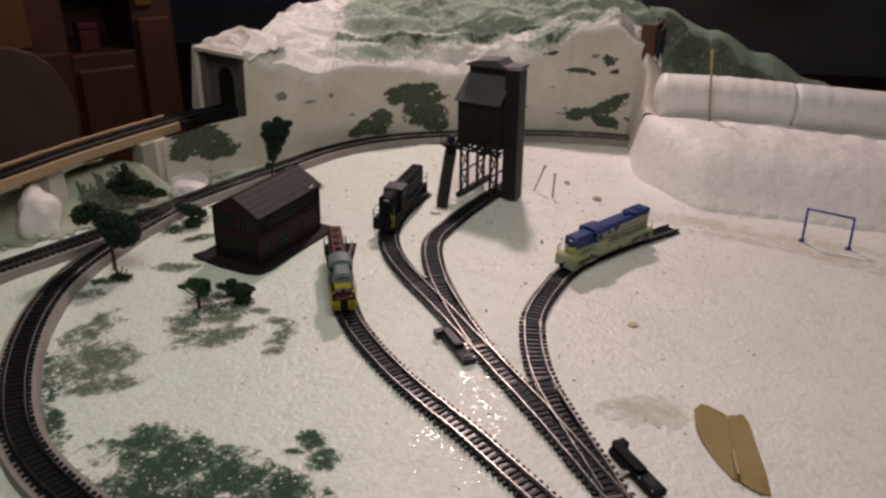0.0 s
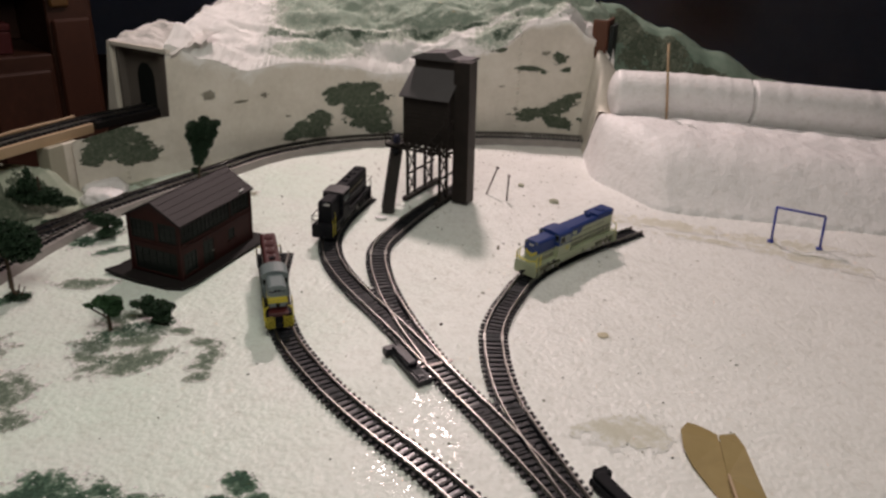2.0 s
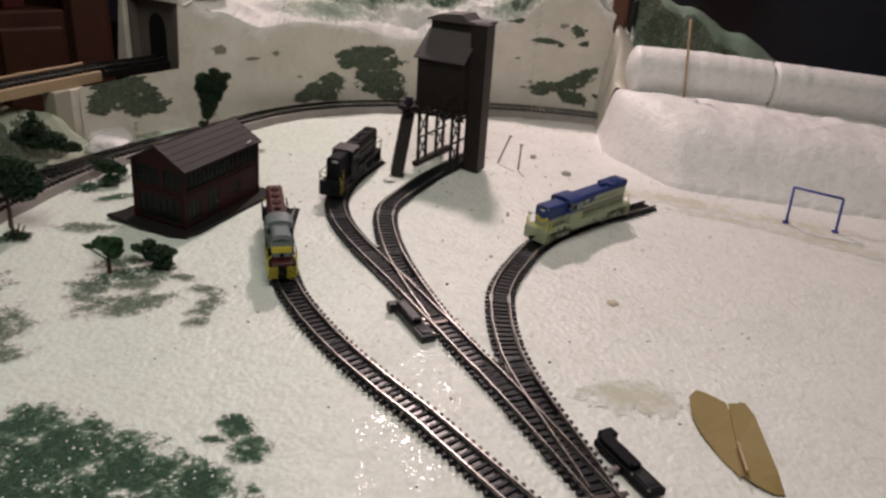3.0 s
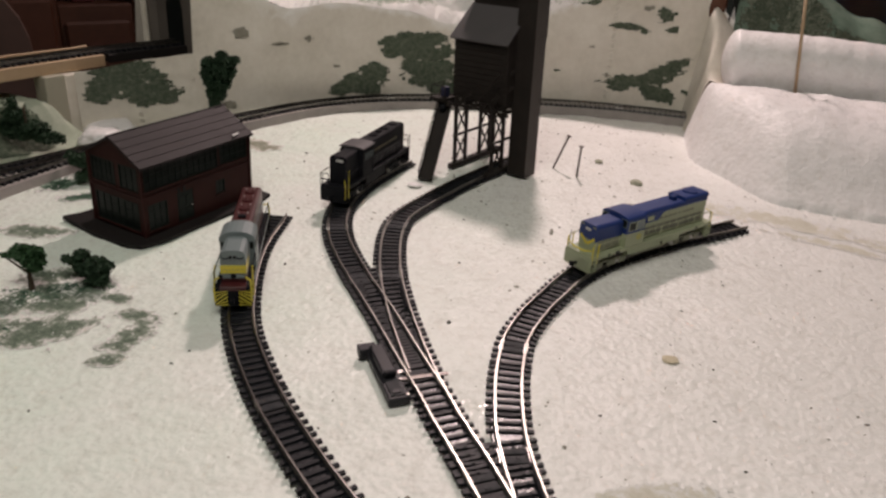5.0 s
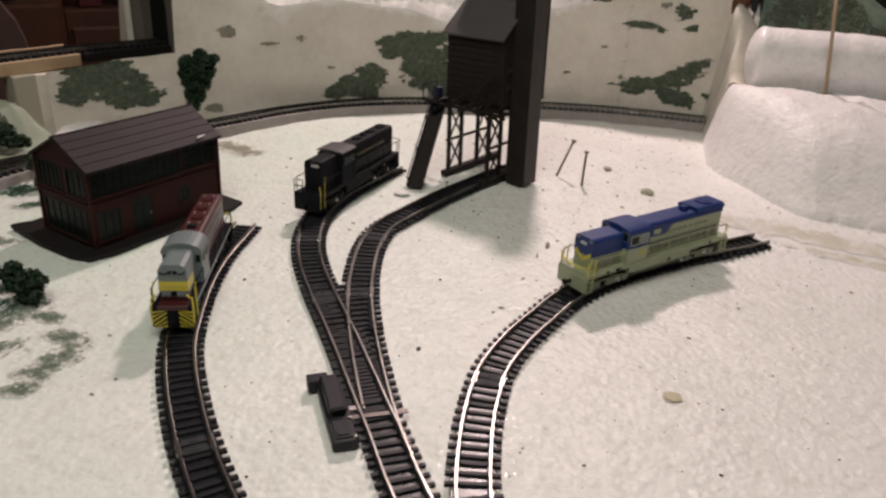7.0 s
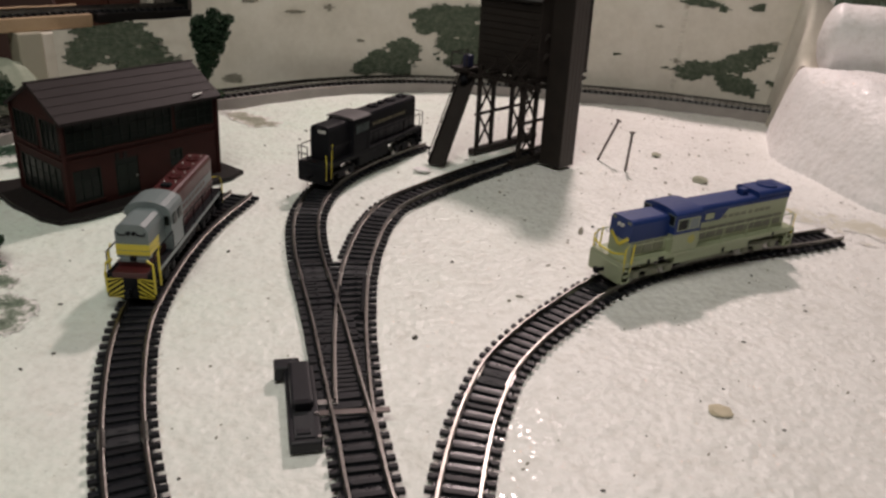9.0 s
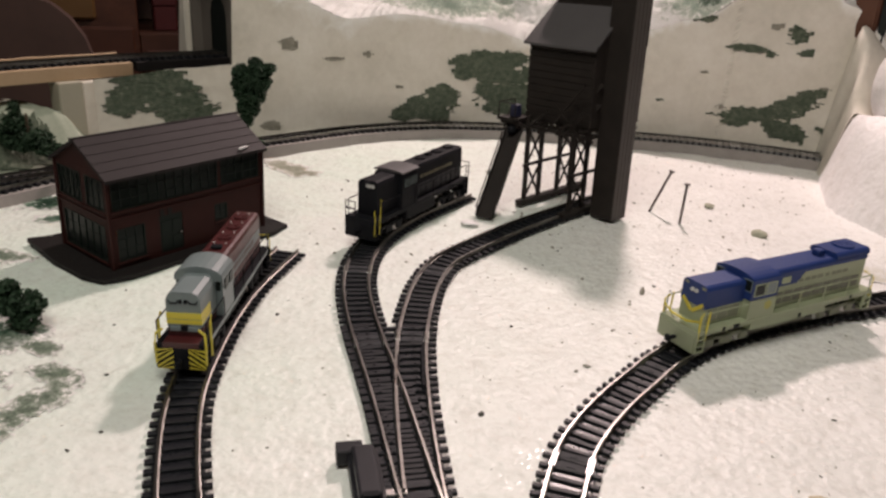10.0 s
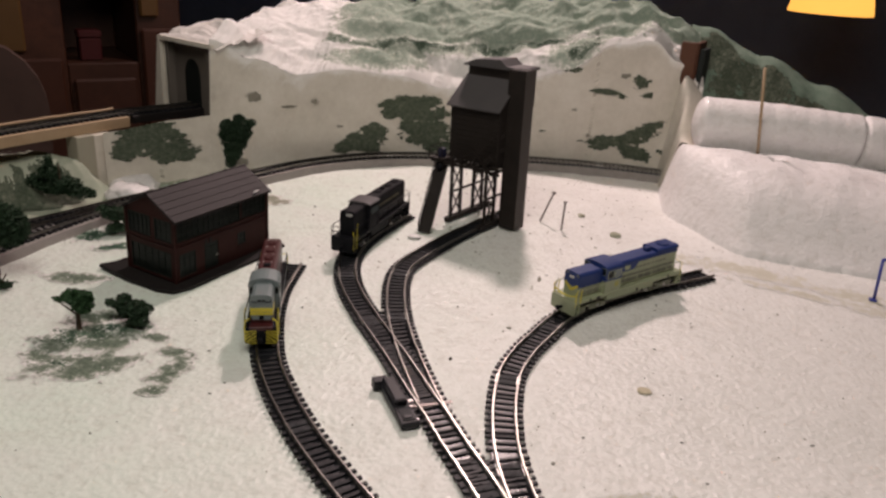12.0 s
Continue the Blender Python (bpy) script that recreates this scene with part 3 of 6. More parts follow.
T_CTRL = [(7.65, 41.5), (6.45, 43.5), (5.25, 45.8), (4.55, 47.25), (3.8, 48.95), (3.1, 50.75), (2.5, 52.75), (2.05, 54.8), (1.95, 56.8), (2.7, 59.6), (3.75, 62.6), (5.0, 65.5), (6.7, 69.2)]
R_CTRL = [(13.1, 32.8), (12.45, 34.5), (11.8, 36.0), (11.2, 37.4), (10.6, 38.85), (10.05, 40.3), (9.7, 41.5), (9.45, 42.8), (9.25, 44.2), (9.15, 45.7), (9.15, 47.0), (9.6, 49.2), (10.2, 51.0), (10.8, 52.65), (12.1, 54.9), (13.8, 57.0), (15.75, 58.95), (17.65, 60.5), (19.1, 61.85)]
BACK = [(34, 83.0), (26, 82.8), (18.25, 82.4), (14.35, 82.6), (10.4, 82.5), (6.2, 81.8), (0.5, 80.4), (-5.2, 78.0), (-8.3, 75.5), (-10.6, 72.7), (-12.4, 69.5), (-14.2, 66.2), (-15.8, 63.2), (-17.5, 59.8), (-19.0, 56.3), (-21.0, 52.3), (-23.2, 48.4), (-28, 40.3)]
LOOP = [(-16.6, 62.5), (-18.2, 57.0), (-19.2, 51.8), (-19.5, 48.0), (-19.15, 44.5), (-17.85, 40.3), (-15.45, 35.7), (-12.8, 32.35), (-9.25, 29.75), (-4, 27.3), (2, 25.8)]
siding, L_PTS = track(L_CTRL, "dark tied siding track with brass rails on the snow")
stem, S_PTS = track(S_CTRL, "dark tied straight track with brass rails through two switches")


def nearest(pts, p):
    return min(((q - p).to_2d().length, i) for i, (q, h) in enumerate(pts))


def branch(ctrl, label, main):
    """A track that leaves another one by a switch: long ties where both run together, a frog, guard rails."""
    pts = smooth_path(ctrl, 0.1)
    t = thing("railway_track", 0, 0, 0, 0, label, "railway track", "model railway tracks")
    sep = [nearest(main, p)[0] for p, h in pts]
    blade = next(i for i, d in enumerate(sep) if d > 0.13)
    clear = next(i for i, d in enumerate(sep) if d > 1.62)
    frog = next(i for i, d in enumerate(sep) if d > 0.88)
    side = 1 if (main[nearest(main, pts[clear][0])[1]][0] - pts[clear][0]).dot(Vector((-sin(pts[clear][1]), cos(pts[clear][1]), 0))) > 0 else -1
    underlay(t, pts[blade:], 0.003)
    rail("rail", pts, -side * GAUGE / 2, 0.123, t)
    rail("rail", pts[blade:], side * GAUGE / 2, 0.123, t)
    # guard rail opposite the frog
    rail("guard_rail", pts[frog - 10:frog + 14], -side * (GAUGE / 2 - 0.11), 0.121, t, BLACK)
    bm = bmesh.new()
    p, h = pts[frog]
    box(bm, -0.5, 0.75, -0.11, 0.11, 0.12, 0.262, 0.03, 1, pose(p.x - sin(h) * side * 0.45, p.y + cos(h) * side * 0.45, 0, 0, 0, degrees(h)))
    part("frog", bm, BLACK, t, "black plastic switch frog")
    bm = bmesh.new()
    p, h = pts[blade - 4]
    box(bm, -0.1, 0.1, -0.85, 1.0, 0.125, 0.175, 0.01, 1, pose(p.x, p.y, 0, 0, 0, degrees(h)))
    part("throw_bar", bm, NAIL, t, "metal throw bar between the blades")
    rng = random.Random(5)
    d = 0.2
    while d < len(pts) * 0.1 - 0.1:
        i = int(d * 10)
        p, h = pts[i]
        if i < clear:
            q, hm = main[nearest(main, p)[1]]
            if sep[i] > 0.12:
                o = new("tie", TIE_MESH)
                o.parent = t
                c = (p + q) / 2
                o.matrix_local = pose(c.x * U, c.y * U, 0.002 * U, 0, 0, degrees((h + hm) / 2)) @ Matrix.Diagonal((1, (1.52 + sep[i]) / 1.52, 1.01, 1))
        else:
            o = new("tie", TIE_MESH)
            o.parent = t
            o.matrix_local = pose(p.x * U, p.y * U, 0, 0, 0, degrees(h) + rng.uniform(-1.2, 1.2))
        d += TIE_PITCH
    return t, pts


coal_line, T_PTS = branch(T_CTRL, "curved branch track running under the coaling tower", S_PTS)
spur, R_PTS = branch(R_CTRL, "curved spur track holding a blue locomotive", S_PTS)
main_line, BACK_PTS = track(BACK, "main line track curving along the foot of the mountain", z=0.45, bed=0.42)
loop_line, LOOP_PTS = track(LOOP, "loop track curving away from the main line", z=0.38, bed=0.35, tie_from=4.5)


def joint(parent, pts, x, y, z=0.0):
    """Where two track sections meet: a webbed end tie with a spike hole, and a sleeve on each rail."""
    i = nearest(pts, Vector((x, y, 0)))[1]
    p, h = pts[i]
    m = pose(p.x, p.y, z, 0, 0, degrees(h))
    bm = bmesh.new()
    for d in (-0.21, 0.21):
        box(bm, d - 0.13, d + 0.13, -0.36, 0.36, 0.0, 0.135, 0.015, 1, m)
        box(bm, d - 0.05, d + 0.05, -0.1, 0.1, 0.135, 0.15, 0.0, 1, m)
    box(bm, -0.04, 0.04, -0.3, 0.3, 0.0, 0.09, 0.0, 1, m)
    part("end_tie", bm, TIE_GREY, parent, "worn grey end tie with a spike hole")
    for s in (-1, 1):
        bm = bmesh.new()
        box(bm, -0.34, 0.34, s * 0.45 - 0.085, s * 0.45 + 0.085, 0.115, 0.165, 0.015, 1, m)
        box(bm, -0.3, 0.3, s * 0.45 - 0.045, s * 0.45 + 0.045, 0.16, 0.235, 0.012, 1, m)
        part("rail_joiner", bm, JOINER, parent, "bright metal rail joiner")


joint(siding, L_PTS, 2.0, 40.7)
joint(stem, S_PTS, -0.7, 54.6)
joint(stem, S_PTS, 2.05, 49.75)
joint(stem, S_PTS, 9.3, 39.0)
joint(coal_line, T_PTS, 3.15, 50.6)
joint(coal_line, T_PTS, 2.0, 55.9)
joint(spur, R_PTS, 9.15, 46.4)
joint(spur, R_PTS, 10.0, 40.4)
joint(spur, R_PTS, 10.5, 51.9)
joint(main_line, BACK_PTS, -5.0, 78.1, 0.45)
joint(main_line, BACK_PTS, 12.3, 82.6, 0.45)
joint(main_line, BACK_PTS, -15.5, 63.8, 0.45)

# ---------------------------------------------------------------- mountain
WALL = [(-22.2, 61.5), (-20.6, 63.8), (-18.6, 66.3), (-16.5, 68.6), (-13.8, 71.6), (-11.3, 74.5), (-8.6, 77.2), (-4.6, 79.9), (1.0, 82.1), (6.0, 83.2), (11.0, 83.9), (16.0, 84.3), (20.0, 84.7)]
WALL_PTS = smooth_path(WALL, 0.25)


def wall_index(x):
    return min(range(len(WALL_PTS)), key=lambda i: abs(WALL_PTS[i][0].x - x))


def blend(table, x):
    for (a, u), (b, v) in zip(table[:-1], table[1:]):
        if x <= b:
            t = min(1.0, max(0.0, (x - a) / (b - a)))
            t = t * t * (3 - 2 * t)
            return u + (v - u) * t
    return table[-1][1]


WALL_TOP = [(-20.9, 3.9), (-17.6, 4.35), (-16.15, 4.5), (-15.85, 9.9), (-13.9, 8.5), (-11.2, 7.1), (-8.8, 7.4), (-5.0, 6.9), (-1.0, 5.9), (2.0, 6.0), (5.8, 7.2), (8.5, 8.0), (12.6, 10.4), (15.3, 10.9), (17.4, 9.4), (20, 7.4)]
RIDGE_Y = [(-16.5, 84), (-12, 86), (-4, 88.5), (6, 90), (14, 89), (20, 88)]
RIDGE_Z = [(-16.5, 11.3), (-12, 12.0), (-4, 12.6), (6, 13.2), (14, 13.6), (18, 12.5), (20, 11.7)]


def wall_point(x, z, off=0.0):
    p, h = WALL_PTS[wall_index(x)]
    n = Vector((sin(h), -cos(h), 0))
    if n.y > 0:
        n = -n
    lump = 0.16 * noise.noise(Vector((p.x * 0.35, z * 0.35, 1.0))) + 0.05 * noise.noise(Vector((p.x * 1.7, z * 1.7, 4.0)))
    return p + n * (lump + off + 0.12 * max(0.0, 1.2 - z)) + Vector((0, 0, z))


def cap_point(x, r, off=0.0):
    top = blend(WALL_TOP, x)
    a = wall_point(x, top)
    b = Vector((x * 0.98 - 0.6, blend(RIDGE_Y, x), blend(RIDGE_Z, x)))
    p = a.lerp(b, r)
    # rounded shoulder, a terrace and crumpled relief
    p.z += 0.9 * sin(pi * min(r, 1.0)) * 0.5 + 0.35 * sstep(0.45, 0.52, r) - 0.35 * r
    k = min(1.0, r * 5)
    p.z += k * (0.75 * noise.fractal(Vector((x * 0.28, r * 4.2, 2.0)), 1.0, 2.0, 4) + 0.16 * noise.fractal(Vector((x * 1.1, r * 9, 7.0)), 0.9, 2.0, 3))
    p.y += k * 0.4 * noise.noise(Vector((x * 0.5, r * 6, 11.0)))
    return p + Vector((0, -0.5, 0.85)) * off


def grid_mesh(name, fn, us, vs, mat, parent, label="", cover=None):
    bm = bmesh.new()
    layer = bm.verts.layers.float.new("cover")
    g = [[bm.verts.new(fn(u, v)) for v in vs] for u in us]
    if cover:
        for u, col in zip(us, g):
            for v, vert in zip(vs, col):
                vert[layer] = cover(u, v)
    for i in range(len(us) - 1):
        for j in range(len(vs) - 1):
            bm.faces.new((g[i][j], g[i + 1][j], g[i + 1][j + 1], g[i][j + 1]))
    return part(name, bm, mat, parent, label, smooth=True)


def span(a, b, n):
    return [a + (b - a) * i / n for i in range(n + 1)]


def cliff_snow(x, t):
    """How much the snow of the summit spills over the cliff's rim."""
    if x < -16:
        return -0.8
    drop = (1 - t) * blend(WALL_TOP, x)
    reach = 0.7 + 1.0 * sstep(-9.5, -12.5, x) + 0.8 * sstep(14.0, 17.5, x) + 0.7 * math.exp(-((x - 1.0) / 3.5) ** 2)
    return 0.9 - 1.5 * drop / reach + 0.5 * noise.fractal(Vector((x * 0.5, drop * 0.8, 5.0)), 0.8, 2.0, 4)


mountain = thing("mountain", 0, 0, 0, 0, "snow-capped foam mountain with a green painted top", "mountain")
grid_mesh("cliff", lambda x, t: wall_point(x, -0.3 + (blend(WALL_TOP, x) + 0.3) * t), span(-20.9, -16.15, 30) + span(-15.85, 20.0, 148), span(0, 1, 40), CLIFF, mountain, "off-white painted cliff face with a snowy rim", cliff_snow)


def cap_green(x, r):
    """How thickly the green flock lies on the summit: bare crumpled snow at the rim and on the west end, green above."""
    g = -0.6 + 1.4 * sstep(0.34, 0.48, r) * sstep(-12.5, -8.8, x)
    for cx, cr, a, b in ((-6.2, 0.18, 3.8, 0.14), (-4.0, 0.33, 5.0, 0.09), (9.5, 0.16, 3.2, 0.18), (13.5, 0.32, 2.6, 0.2), (3.0, 0.36, 3.2, 0.06)):
        g = max(g, 0.8 - 0.9 * (((x - cx) / a) ** 2 + ((r - cr) / b) ** 2))
    return g + 0.4 * noise.fractal(Vector((x * 0.35, r * 5.0, 31.0)), 0.8, 2.0, 4)


grid_mesh("snow_cap", cap_point, span(-15.85, 20.0, 300), span(0, 1, 110), CAP_WASH, mountain, "crumpled snow cap with green flock above the rim", cap_green)
grid_mesh("back_slope", lambda x, r: cap_point(x, 1.0) + Vector((0, 10 * r, -13.5 * r)), span(-15.85, 20.0, 40), span(0, 1, 4), CAP, mountain)
# the green shoulder that runs down behind the snow roll
SH_Z = [(17, 12.8), (19.5, 11.9), (25, 9.9), (31, 7.6), (36, 5.2), (44, 1.8), (52, -0.3)]


def shoulder_point(x, r, off=0.0):
    return Vector((x, 84.2 + 5.5 * r + 0.06 * (x - 17) - 0.7 * off, blend(SH_Z, x) * min(1.0, 0.28 + 0.72 * sin(pi / 2 * r)) + 0.3 * fbm(x, r * 6, 0.5, 4.0, 6) + 0.7 * off))


grid_mesh("shoulder", shoulder_point, span(18.6, 52, 70), span(0, 1, 20), SLOPE, mountain, "green flocked slope")
grid_mesh("shoulder_back", lambda x, r: Vector((x, 89.7 + 9 * r + 0.06 * (x - 17), blend(SH_Z, x) * (1 - r) - 0.4 * r + 0.3 * fbm(x, 6, 0.5, 4.0) * (1 - r))), span(18.6, 52, 40), span(0, 1, 5), SLOPE, mountain)

# left tunnel mouth: thin plaster sides, a lintel under the cap and a dark arch painted as the shade inside
portal = thing("tunnel_portal", 0, 0, 0, 0, "grey plaster tunnel mouth at the end of the raised line", "tunnel portal")
A, B = Vector((-21.5, 72.3, 0)), Vector((-15.9, 69.5, 0))
d = (B - A).normalized()
n = Vector((d.y, -d.x, 0))
back = -n * 7.0


def slab(bm, p, q, z0, z1, thick, flare=0.0):
    s = (q - p).normalized()
    m = Vector((s.y, -s.x, 0)) * thick
    lo = [p + s * -flare, q, q + m, p + m + s * -flare]
    hi = [p, q, q + m, p + m]
    a = [bm.verts.new((v.x, v.y, z0)) for v in lo]
    b = [bm.verts.new((v.x, v.y, z1)) for v in hi]
    for k in range(4):
        bm.faces.new((a[k], a[(k + 1) % 4], b[(k + 1) % 4], b[k]))
    bm.faces.new(a[::-1])
    bm.faces.new(b)
    bmesh.ops.recalc_face_normals(bm, faces=bm.faces[:])


bm = bmesh.new()
slab(bm, A, A + d * 0.22, 3.9, 9.5, 0.3, 0.9)
slab(bm, A + d * 0.05, A + d * 0.05 + back, 3.9, 9.5, 0.3)
part("side_wall", bm, PLASTER, portal, "white flared plaster edge")
bm = bmesh.new()
slab(bm, A + d * 0.3, B + d * 0.3, 9.2, 9.5, 0.3)
part("lintel", bm, PLASTER, portal)
bm = bmesh.new()
slab(bm, B - d * 0.8, B - d * 0.8 + back, 4.0, 9.0, 0.4)
slab(bm, A + d * 0.5, A + d * 0.5 + back, 4.0, 9.0, 0.3)
part("side_lining", bm, TUNNEL, portal, "grey plaster sides of the recess")
bm = bmesh.new()
slab(bm, A + back * 0.1 + d * 0.4, B + back * 0.1 - d * 0.2, 3.9, 9.2, 0.12)
part("inner_face", bm, TUNNEL, portal, "grey card face set back in the mouth")
# Flat dark arch; the tunnel's inner shade is put into its colour.
bm = bmesh.new()
outline = [(-0.95, 4.0), (-0.95, 7.0), (-0.75, 7.6), (-0.3, 8.0), (0.3, 8.0), (0.75, 7.6), (0.95, 7.0), (0.95, 4.0)]
cen = (A + B) / 2 + back * 0.1 + n * 0.16 - d * 0.1
vs = [bm.verts.new((cen.x + d.x * u, cen.y + d.y * u, w)) for u, w in outline]
bm.faces.new(vs)
bmesh.ops.solidify(bm, geom=bm.faces[:], thickness=0.08)
part("arch", bm, TUNNEL_DARK, portal, "dark arch painted as the shade inside the tunnel")
grid_mesh("roof", lambda u, v: A.lerp(B, u) + back * 0.75 * v + Vector((0, 0, 9.5 + 1.0 * v - 0.3 * u + 0.3 * fbm(u * 4, v * 5, 1.0, 2.0, 5) * min(1, v * 5 + 0.15))), span(-0.02, 1.1, 40), span(0, 1, 48), CAP, portal, "snow over the tunnel mouth")

portal2 = thing("tunnel_portal", 0, 0, 0, 0, "rust-brown wooden tunnel mouth on the green slope", "tunnel portal")
bm = bmesh.new()
box(bm, -0.65, 0.65, -0.15, 0.15, 7.6, 11.0, 0.06, 1, pose(18.2, 84.6, 0, 0, 0, -15))
part("post", bm, RUST, portal2)
bm = bmesh.new()
box(bm, -0.15, 0.15, 0.16, 2.6, 7.4, 11.0, 0.06, 1, pose(18.75, 84.4, 0, 0, 0, -20))
part("side_board", bm, RUST, portal2)
# Dark block that stands in for the shade inside the mouth.
bm = bmesh.new()
box(bm, 0.18, 0.6, 0.5, 2.4, 7.2, 10.5, 0.05, 1, pose(18.75, 84.4, 0, 0, 0, -20))
part("inner_shade", bm, TUNNEL_DARK, portal2)


def patch(name, fn, lobes, res, thr, seed, mat, parent, label="", kind="", freq=1.0, rag=1.0, soft=0.0):
    """A patch of flocking with a ragged outline, the union of lobes (u, v, half width, half height, turn): fn(u, v) lays it on its surface."""
    lobes = [(*q, 0.0)[:5] for q in lobes]
    reach = [max(q[2], q[3]) * 1.4 for q in lobes]
    i0, i1 = (int(g(q[0] + k * r for q, r in zip(lobes, reach)) / res) for g, k in ((min, -1), (max, 1)))
    j0, j1 = (int(g(q[1] + k * r for q, r in zip(lobes, reach)) / res) for g, k in ((min, -1), (max, 1)))
    rng = random.Random(seed)
    bm = bmesh.new()
    layer = bm.verts.layers.float.new("cover")
    vert = {}
    turns = [(cos(radians(q[4])), sin(radians(q[4]))) for q in lobes]

    def cover(i, j):
        u, v = i * res, j * res
        r2 = 9.0
        for q, (c, s) in zip(lobes, turns):
            a, b = u - q[0], v - q[1]
            r2 = min(r2, ((a * c + b * s) / q[2]) ** 2 + ((b * c - a * s) / q[3]) ** 2)
        if r2 > 3.0:
            return -9.0
        n_ = noise.fractal(Vector((u * 0.55 * freq, v * 0.55 * freq, seed * 3.7)), 0.5, 2.1, 7)
        return 1.0 - r2 + rag * 0.85 * n_ - thr

    def vtx(i, j):
        if (i, j) not in vert:
            u, v = (i + rng.uniform(-0.4, 0.4)) * res, (j + rng.uniform(-0.4, 0.4)) * res
            vert[i, j] = bm.verts.new(fn(u, v, 0.02 + rng.random() * (0.01 if soft else 0.05)))
            vert[i, j][layer] = cover(i, j)
        return vert[i, j]

    for i in range(i0, i1):
        for j in range(j0, j1):
            if cover(i + 0.5, j + 0.5) > -soft:
                bm.faces.new((vtx(i, j), vtx(i + 1, j), vtx(i + 1, j + 1), vtx(i, j + 1)))
    ob = part(name, bm, mat, parent, label, smooth=soft > 0)
    if kind:
        tagged(ob, kind=kind)
    return ob


def on_wall(cx, cz):
    return lambda u, v, o: wall_point(cx + u, min(max(-0.2, cz + v), blend(WALL_TOP, cx + u) + 0.02), 0.02 + o)


def on_cap(cx, cr):
    return lambda u, v, o: cap_point(min(19.9, max(-15.85, cx + u)), min(1.0, max(0.0, cr + v * 0.11)), o)


for k, (thr, lobes) in enumerate([
        (0.2, [(-7.4, 1.4, 1.9, 0.9), (-6.4, 2.4, 1.0, 0.6), (-8.6, 0.9, 0.8, 0.4)]),
        (-0.15, [(-3.6, 4.5, 2.1, 0.75), (-3.0, 3.7, 2.3, 0.5), (-5.1, 3.8, 0.8, 0.5)]),
        (-0.1, [(-2.4, 2.2, 1.8, 1.1), (-1.4, 1.0, 1.2, 0.5), (-3.9, 2.7, 0.7, 0.5)]),
        (0.0, [(15.2, 3.0, 1.8, 0.75, 22), (13.0, 2.4, 2.4, 0.5, 8), (16.3, 3.9, 0.9, 0.35, 10), (15.0, 1.6, 1.4, 0.6, -12), (17.6, 1.7, 1.0, 0.16, -22), (12.0, 1.8, 0.9, 0.3)]),
        (0.15, [(-18.8, 3.3, 1.3, 1.0), (-18.2, 2.3, 1.5, 0.9), (-19.9, 2.6, 0.8, 0.8), (-19.2, 3.9, 1.2, 0.5), (-17.6, 2.0, 0.8, 0.6)])]):
    patch("flocking", on_wall(0, 0), lobes, 0.06, thr, k + 1, GREEN, mountain, "dark green flocked patch on the cliff", freq=2.2, rag=0.75)
for k, (cx, cz, a, b) in enumerate([(12.0, 6.5, 1.3, 0.3), (13.3, 6.25, 0.6, 0.25), (14.8, 7.5, 0.75, 0.7), (15.5, 6.5, 0.5, 0.35), (18.25, 6.2, 0.25, 0.8), (18.3, 5.3, 0.45, 0.35), (9.2, 8.1, 0.9, 0.3), (7.2, 2.8, 0.25, 0.12),
                                    (-13.8, 5.65, 0.4, 0.45), (-12.0, 4.7, 0.5, 0.14), (-10.35, 5.0, 0.22, 0.32), (9.6, 4.8, 0.2, 0.14), (11.0, 2.7, 0.3, 0.2), (-8.85, 2.85, 0.2, 0.12), (-14.6, 0.8, 0.5, 0.3), (13.5, 7.9, 0.5, 0.25), (17.0, 4.4, 0.3, 0.15)]):
    patch("moss_spot", on_wall(cx, cz), [(0, 0, a, b)], 0.05, 0.35, 40 + k, GREEN if k < 8 else MOSS_DIM, mountain, freq=4.0, rag=0.7)
# Dark bands along the folds: green flock with the step's shadow in its colour.
for k, (cx, cr, a, b, thr) in enumerate([(-5.0, 0.35, 5.2, 0.55, 0.1), (4.5, 0.37, 5.8, 0.45, 0.1), (9.8, 0.14, 1.2, 0.8, 0.3)]):
    patch("flocking", on_cap(cx, cr), [(0, 0, a, b)], 0.09, thr, 80 + k, CREASE_WASH, mountain, "dark green flocking and painted crease shade on the summit", freq=1.2, rag=0.9, soft=0.3)

# Darker flock behind the rust portal; the hollow's shade is put into its colour.
for k, (cx, cr, a, b) in enumerate([(21.0, 0.55, 2.4, 3.0), (24.5, 0.45, 3.2, 2.4), (29.0, 0.4, 2.5, 1.5)]):
    patch("flocking", lambda u, v, o, cx=cx, cr=cr: shoulder_point(max(18.7, cx + u), min(0.98, max(0.0, cr + v * 0.1)), o + 0.02), [(0, 0, a, b)], 0.13, 0.2, 230 + k, GREEN, mountain, "dark green flocking that paints shade onto the slope", freq=1.0, rag=1.0)

# ---------------------------------------------------------------- snow bank, roll and stick


def sag(x):
    return 0.125 * max(0.0, min(x, 45.0) - 25.0)


def bank_height(x, y):
    front = 66.0 + 6.8 * sstep(22.5, 16.4, x) ** 1.2 - 0.16 * max(0.0, x - 23)
    rise = sstep(front - 0.3, front + 7.4, y) * (1 - 0.2 * sstep(75.0, 78.0, y)) * (1 - 0.95 * sstep(78.2, 79.8, y))
    side = sstep(16.9, 18.4 + 0.4 * fbm(y, 1, 0.4, 2.0), x)
    return ((5.5 - 0.55 * sag(x)) * math.tanh(4.9 * rise ** 0.75 * side / 4.2) + 0.25 * fbm(x, y, 0.4, 6.0) * rise * side + 0.06 * fbm(x, y, 1.8, 9.0) * side) - 0.1


bank = sheet("snow_bank", 15.5, 62, 58, 81, 0.25, lambda x, y: bank_height(x, y) - (0.6 if bank_height(x, y) < 0.02 else 0.0), SNOW_FOAM)
